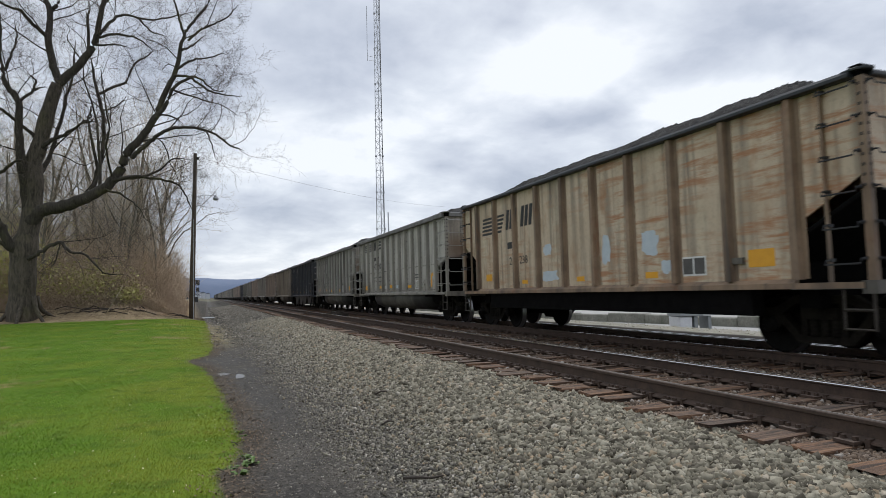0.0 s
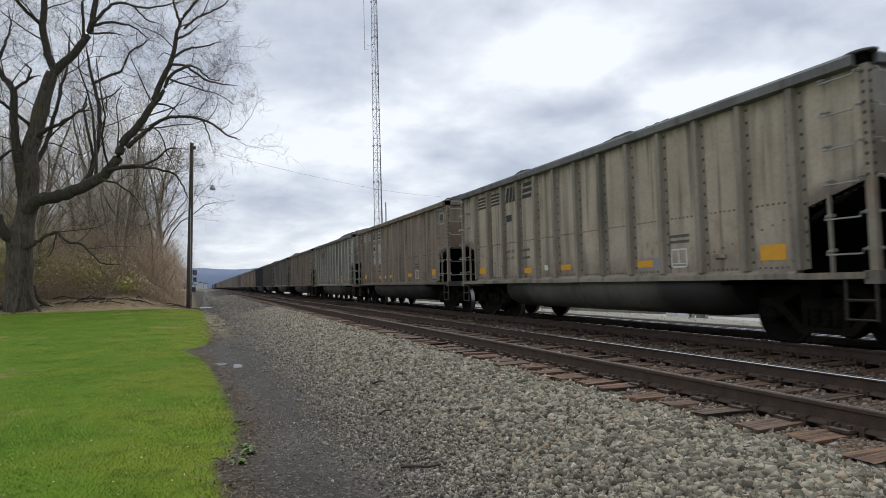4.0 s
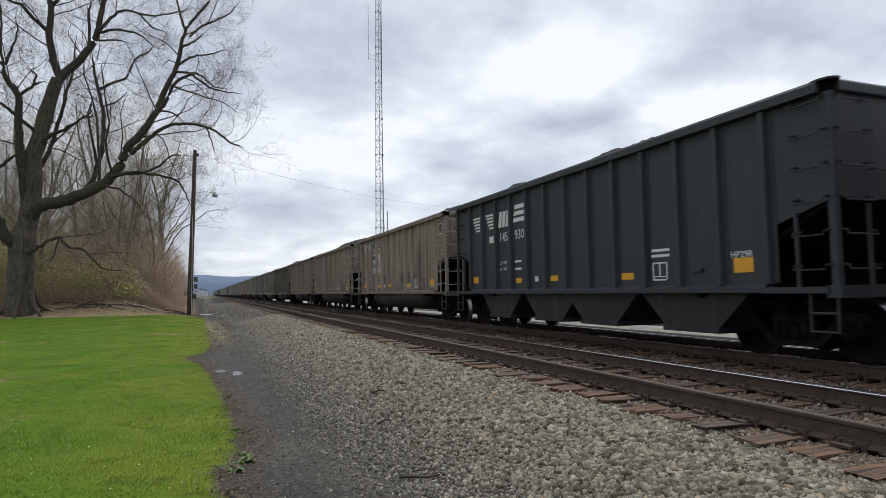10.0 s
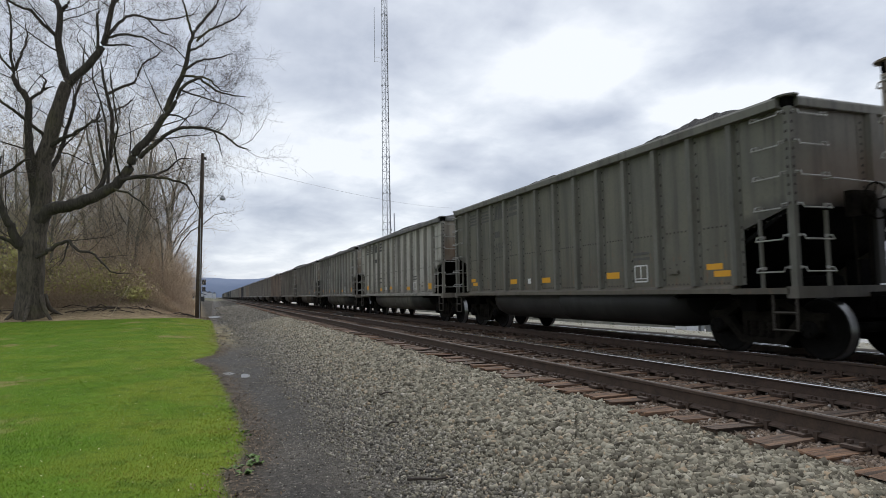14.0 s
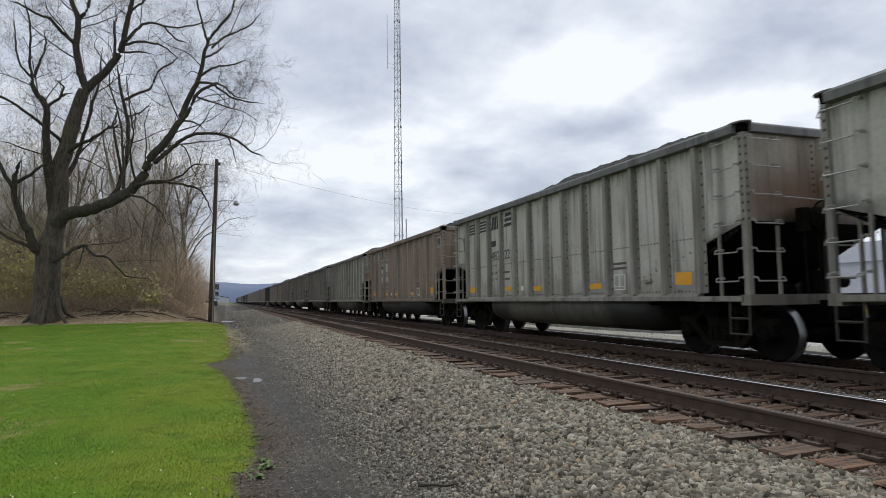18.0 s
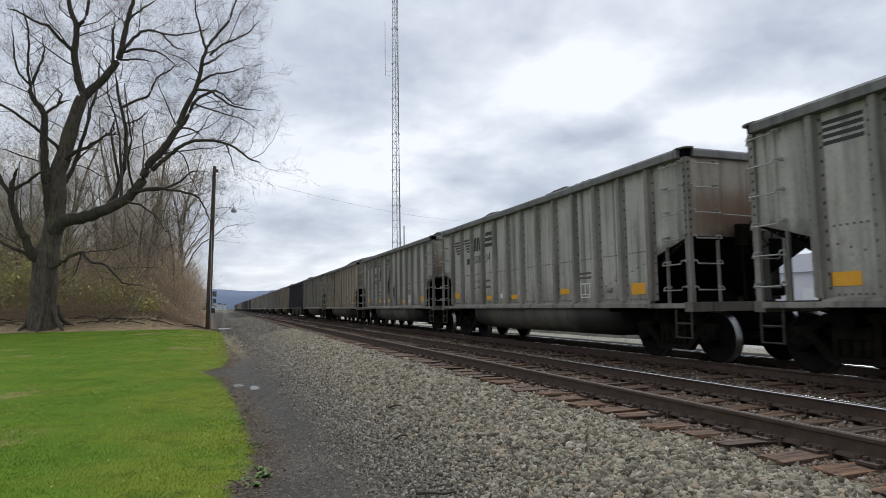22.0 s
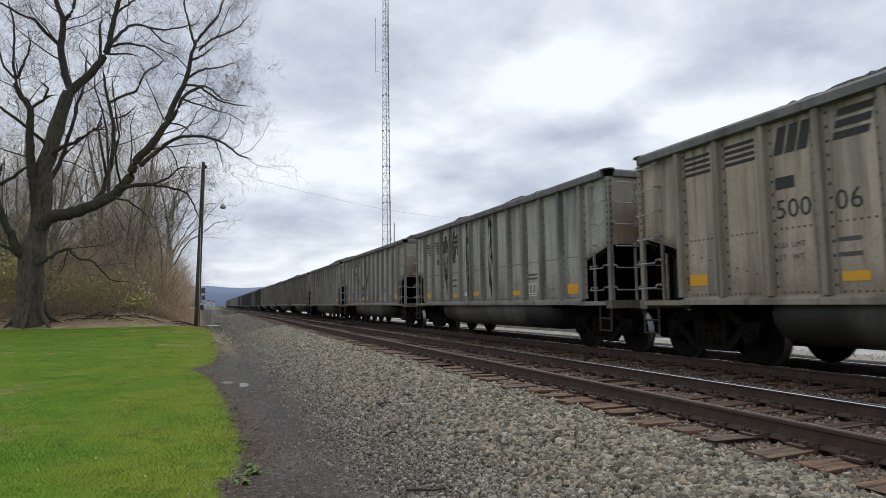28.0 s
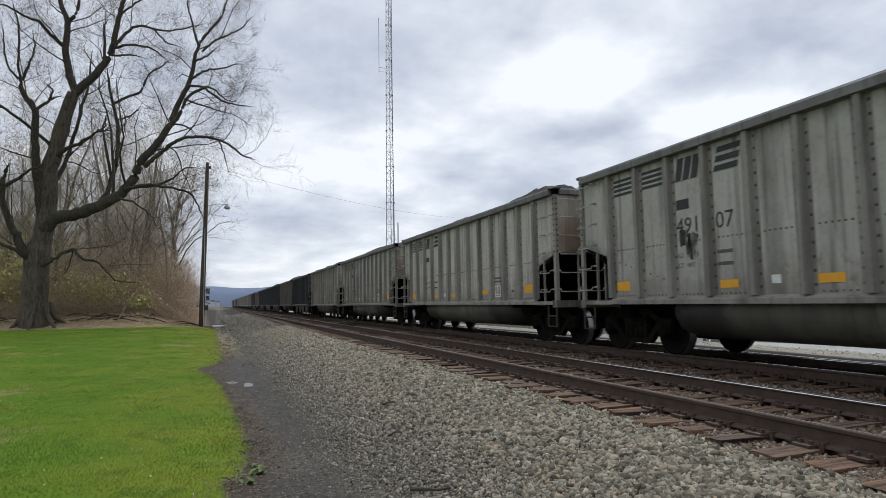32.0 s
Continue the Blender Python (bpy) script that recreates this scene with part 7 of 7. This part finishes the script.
def lattice_tower():
    """A three-legged radio mast that tapers upward."""
    x, y = 27.3, 100.5
    t = thing("radio_tower", "slender galvanised lattice radio tower behind the train", "tower", m=pose(x, y, 0))
    high, w0, w1 = 62.0, 0.88, 0.36

    def leg(k, z):
        a = k * math.tau / 3 + 0.35
        w = w0 + (w1 - w0) * z / high
        return Vector((math.cos(a) * w - 0.006 * z * 0.4, math.sin(a) * w, z))
    for k in range(3):
        bm = bmesh.new()
        tube(bm, [leg(k, 0), leg(k, high)], [0.075, 0.05], 5)
        part("leg", bm, M_STEEL, t)
    for s in range(10):
        bm = bmesh.new()
        for i in range(5):
            za, zb = s * 6.2 + i * 1.24, s * 6.2 + i * 1.24 + 1.24
            for k in range(3):
                j = (k + 1) % 3
                tube(bm, [leg(k, za), leg(j, za)], 0.028, 3, False)
                tube(bm, [leg(k, za), leg(j, zb)] if i % 2 else [leg(j, za), leg(k, zb)], 0.028, 3, False)
        part("bracing", bm, M_STEEL, t)["kind"] = "stuff"
        bm = bmesh.new()
        for k in range(3):
            p = leg(k, s * 6.2)
            box(bm, p.x - 0.12, p.x + 0.12, p.y - 0.12, p.y + 0.12, p.z - 0.14, p.z + 0.14)
        part("flange", bm, M_STEEL, t)
    bm = bmesh.new()
    for z in (41.1, 41.8):
        tube(bm, [(-0.5, 0, z), (-1.9, -0.2, z)], 0.03, 4)
    tube(bm, [(-1.9, -0.2, 40.9), (-1.9, -0.2, 50.5)], 0.05, 5)
    part("whip_antenna", bm, M_STEEL, t)
    bm = bmesh.new()
    tube(bm, [(0.3, -0.7, 10), (0.25, -0.6, 60)], 0.05, 4)
    part("feed_cable", bm, M_DARK, t)
    bm = bmesh.new()
    tube(bm, [(1.25, 0, 0), (1.25, 0, 15.2)], 0.12, 6)
    part("side_post", bm, M_STEEL, t)


lattice_tower()


def signal_mast():
    t = thing("signal_mast", "distant railway signal mast with dark heads", "signal", m=pose(-2.55, 190, 0.3))
    bm = bmesh.new()
    tube(bm, [(0, 0, 0), (0, 0, 6.2)], 0.1, 6)
    part("mast", bm, M_STEEL, t)
    bm = bmesh.new()
    box(bm, -0.55, 0.55, -0.2, 0.2, 4.9, 6.4)
    part("signal_head", bm, M_DARK, t)
    bm = bmesh.new()
    box(bm, -0.45, 0.45, -0.2, 0.2, 3.2, 4.3)
    part("signal_head", bm, M_DARK, t)
    bm = bmesh.new()
    box(bm, -0.9, 0.2, -0.5, 0.5, 0.0, 1.6)
    part("relay_case", bm, M_DARK, t)


signal_mast()

# ---- beyond the train ----
M_MOSSY = speckled("mossy_concrete", (0.10, 0.105, 0.075), (0.30, 0.29, 0.25), 1.5, 0.9)
M_CASE = speckled("grey_cabinet_paint", (0.20, 0.215, 0.22), (0.27, 0.285, 0.29), 4, 0.5)
M_CASE_LIGHT = speckled("light_cabinet_paint", (0.50, 0.51, 0.52), (0.62, 0.63, 0.64), 4, 0.5)
M_PALE = speckled("pale_siding", (0.42, 0.43, 0.47), (0.55, 0.56, 0.60), 0.6, 0.8)
M_ROOF = speckled("slate_roof", (0.10, 0.11, 0.14), (0.16, 0.17, 0.20), 2, 0.8)
M_STRAW = speckled("dry_grass", (0.24, 0.215, 0.14), (0.38, 0.35, 0.25), 2, 0.9)
M_MACHINE = speckled("machine_yellow", (0.55, 0.40, 0.05), (0.68, 0.50, 0.08), 3, 0.6)


def cabinet():
    z = float(ground_z(17.2, 19.0))
    t = thing("relay_cabinet", "grey steel relay cabinet in the yard", "cabinet", m=pose(17.2, 19.0, z, 0, 0, -12))
    for nm, a, mat in (("body", (-0.62, 0.3, -0.5, 0.5, 0.62, 1.85), M_CASE), ("side_case", (0.32, 0.95, -0.45, 0.45, 0.62, 1.8), M_CASE_LIGHT), ("base", (-0.6, -0.1, -0.4, 0.4, 0.0, 0.6), M_CASE_LIGHT), ("leg", (0.05, 0.2, -0.3, 0.3, 0, 0.6), M_CASE), ("leg", (0.6, 0.75, -0.3, 0.3, 0, 0.6), M_CASE)):
        bm = bmesh.new()
        box(bm, *a)
        bmesh.ops.bevel(bm, geom=bm.edges[:], offset=0.015, segments=1, affect="EDGES")
        part(nm, bm, mat, t)


cabinet()


def low_wall():
    t = tagged(new("low_wall"), "low mossy concrete wall along the yard road", "wall", kind="structure")
    for k in range(20):
        y0 = 8 + k * 2.4
        bm = bmesh.new()
        x = 24.0 - 0.172 * y0
        prism(bm, [(x, y0), (x + 0.5, y0), (x + 0.09, y0 + 2.36), (x - 0.41, y0 + 2.36)], 2, -0.3, 0.28 + 0.05 * math.sin(k * 2.1))
        bmesh.ops.bevel(bm, geom=bm.edges[:], offset=0.04, segments=1, affect="EDGES")
        part("block", bm, M_MOSSY, t)


low_wall()
bm = bmesh.new()
box(bm, -0.08, 0.08, -0.08, 0.08, -0.2, 1.6)
tagged(new("post", mesh_of(bm, "post", M_POLE)), "leaning brown wooden post in the yard", "post").matrix_basis = pose(21.9, 17.5, -0.15, 0, -7, 0)


def dry_grass():
    q = np.random.default_rng(9)
    n = 2500
    x, y = q.uniform(13.1, 14.5, n), 4 + 30 * q.uniform(0, 1, n) ** 1.3
    z = ground_z(x, y)
    h, a = q.uniform(0.015, 0.05, n), q.uniform(0, math.tau, n)
    w = 0.012
    v = np.stack([np.stack([x - np.cos(a) * w, y - np.sin(a) * w, z], -1), np.stack([x + np.cos(a) * w, y + np.sin(a) * w, z], -1), np.stack([x + q.normal(0, 0.05, n), y + q.normal(0, 0.05, n), z + h], -1)], 1).reshape(-1, 3)
    return fast_mesh("dry_grass", v, np.arange(3 * n).reshape(-1, 3), M_STRAW)


tagged(new("dry_grass", dry_grass()), "straw-coloured dry grass strip beside the far track", "grass", kind="stuff")


def warehouse(x, y, wide, long, high, turn, label):
    z = float(ground_z(x, y))
    t = thing("warehouse", label, "building", "yard buildings", pose(x, y, z - 0.05, 0, 0, turn))
    bm = bmesh.new()
    box(bm, -wide / 2, wide / 2, -long / 2, long / 2, 0, high)
    part("wall", bm, M_PALE, t)
    bm = bmesh.new()
    prism(bm, [(-wide / 2 - 0.4, high), (wide / 2 + 0.4, high), (0, high + wide * 0.14)], 1, -long / 2 - 0.4, long / 2 + 0.4)
    part("roof", bm, M_ROOF, t)
    for k in range(int(long // 8)):
        bm = bmesh.new()
        yy = -long / 2 + 4 + k * 8
        box(bm, -wide / 2 - 0.06, -wide / 2 + 0.02, yy - 1.4, yy + 1.4, 0.05, 3.0)
        part("loading_door", bm, M_CASE_LIGHT, t)


warehouse(62, 30, 18, 60, 4.6, 0, "long pale warehouse with a slate-grey roof")
warehouse(70, 105, 18, 50, 5.0, 4, "pale metal warehouse far across the yard")


def loader():
    t = thing("yellow_machine", "yellow track machine parked in the yard", "machine", m=pose(29.5, 20.5, -0.17, 0, 0, 10))
    for nm, a, mat in (("body", (-0.8, 0.8, -1.6, 1.6, 0.55, 1.15), M_MACHINE), ("cab", (-0.7, 0.7, -0.2, 1.2, 1.15, 1.45), M_MACHINE), ("deck", (-0.85, 0.85, -1.7, 1.7, 0.4, 0.52), M_DARK)):
        bm = bmesh.new()
        box(bm, *a)
        bmesh.ops.bevel(bm, geom=bm.edges[:], offset=0.05, segments=2, affect="EDGES")
        part(nm, bm, mat, t)
    for a in (-0.75, 0.75):
        for b in (-1.1, 1.1):
            bm = bmesh.new()
            lathe(bm, [(a - 0.12, 0.2), (a - 0.1, 0.3), (a + 0.1, 0.3), (a + 0.12, 0.2)], (0, b, 0.3), "x", 14)
            part("wheel", bm, M_DARK, t)


loader()

# ---- distance ----
# distance haze is put into the ridge's blue colour
M_HILL = Mat("hazy_wooded_ridge", 1.0)
M_HILL.color(M_HILL.ramp(M_HILL.noise(0.004, 6, 0.65), [(0.3, (0.115, 0.155, 0.24)), (0.7, (0.165, 0.2, 0.28))]))
M_HILL = M_HILL.m


def ridge(dist, base, swing, seed):
    vs, fs = [], []
    n = 120
    for k in range(n + 1):
        a = radians(-75 + 150 * k / n)
        h = base + swing * (noise.noise((k * 0.09, seed, 0)) + 0.4 * noise.noise((k * 0.31, seed, 2)) + 0.12 * noise.noise((k * 1.3, seed, 4)))
        for d, z in ((0, -30), (60, h * 0.55), (260, h)):
            vs.append((math.sin(a) * (dist + d), math.cos(a) * (dist + d), z))
    for k in range(n):
        for j in range(2):
            b = k * 3 + j
            fs.append((b, b + 3, b + 4, b + 1))
    return fast_mesh("hills", vs, fs, M_HILL, True)


tagged(new("hills", ridge(3000, 100, 45, 3.3)), "blue hazy wooded ridge on the horizon", "hills", kind="structure")
M_FAR_WOOD = speckled("far_bare_wood", (0.09, 0.085, 0.085), (0.16, 0.15, 0.15), 0.05, 1.0)


def far_woods():
    """A low belt of bare trees far down the line, as many narrow spires."""
    q = np.random.default_rng(12)
    vs = []
    for k in range(1400):
        a = q.uniform(radians(-8), radians(70))
        d = q.uniform(500, 800)
        x, y, h, w = math.sin(a) * d, math.cos(a) * d, q.uniform(4, 11), q.uniform(1.5, 4)
        if abs(x - 8) < 22:
            continue
        vs += [(x - w, y, 0), (x + w, y, 0), (x + w * 0.4, y, h), (x - w * 0.5, y, h * q.uniform(0.7, 1))]
    return fast_mesh("far_woods", vs, np.arange(len(vs)).reshape(-1, 4), M_FAR_WOOD)


M_HOUSE = speckled("pale_house_wall", (0.42, 0.44, 0.48), (0.58, 0.6, 0.63), 0.4, 0.9)
for hx, hy, hw, hh in ((-11.5, 690, 4.0, 5.0), (-7.5, 640, 3.0, 4.0), (-4.0, 720, 5.0, 6.5), (-9.5, 760, 5.0, 8.0), (1.0, 780, 4.0, 6.0)):
    house = thing("far_house", "small pale house far down the valley", "house", "far houses", pose(hx, hy, 0))
    bm = bmesh.new()
    box(bm, -hw / 2, hw / 2, -3, 3, 0, hh)
    part("wall", bm, M_HOUSE, house)
    bm = bmesh.new()
    prism(bm, [(-hw / 2 - 0.4, hh), (hw / 2 + 0.4, hh), (0, hh + hw * 0.4)], 1, -3.3, 3.3)
    part("roof", bm, M_ROOF, house)
tagged(new("far_woods", far_woods()), "belt of bare trees far across the valley", "woods", kind="stuff")


def debris_heap():
    """Dark broken ties and stone thrown down between the tracks."""
    x, y = 7.30, 37.37
    z = float(ground_z(x, y))
    t = thing("debris_heap", "dark heap of broken ties and stone between the tracks", "debris", m=pose(x, y, z - 0.03))
    q = random.Random(3)
    for k in range(9):
        bm = bmesh.new()
        l = q.uniform(0.4, 1.1)
        box(bm, -l / 2, l / 2, -0.1, 0.1, -0.09, 0.09)
        part("broken_tie", bm, M_TWIG, t, m=pose(q.uniform(-0.2, 0.2), q.uniform(-1.6, 1.6), 0.08 + 0.05 * (k % 4), q.uniform(-15, 15), q.uniform(-15, 15), q.uniform(0, 180)))


debris_heap()


# ---- what moves ----


def run(t):
    """How far the train has come at t seconds: about one car a second, slowing a little."""
    g = (((8.91123e-06 * t -6.15331e-04) * t +2.27870e-02) * t -1.48333e-01) * t +5.5078
    return PITCH * t - 2 * H - g


def motions():
    seconds = [float(t) for t in range(33)]
    for car, rear in CARS:
        walk(car, [(t, pose(X_TRAIN, rear - H - run(t), RAIL)) for t in seconds])
    for s, wheels in SPUN.items():
        turns = [(i / FPS, pose(0, s * 0.89, 0.455, math.degrees((run(i / FPS) - run(0)) / 0.455))) for i in range(int(32 * FPS) + 1)]
        walk(wheels[0], turns)
        rolled = wheels[0].animation_data
        for w in wheels[1:]:
            w.rotation_mode = "QUATERNION"
            w.animation_data_create()
            w.animation_data.action = rolled.action
            w.animation_data.action_slot = rolled.action_slot


motions()
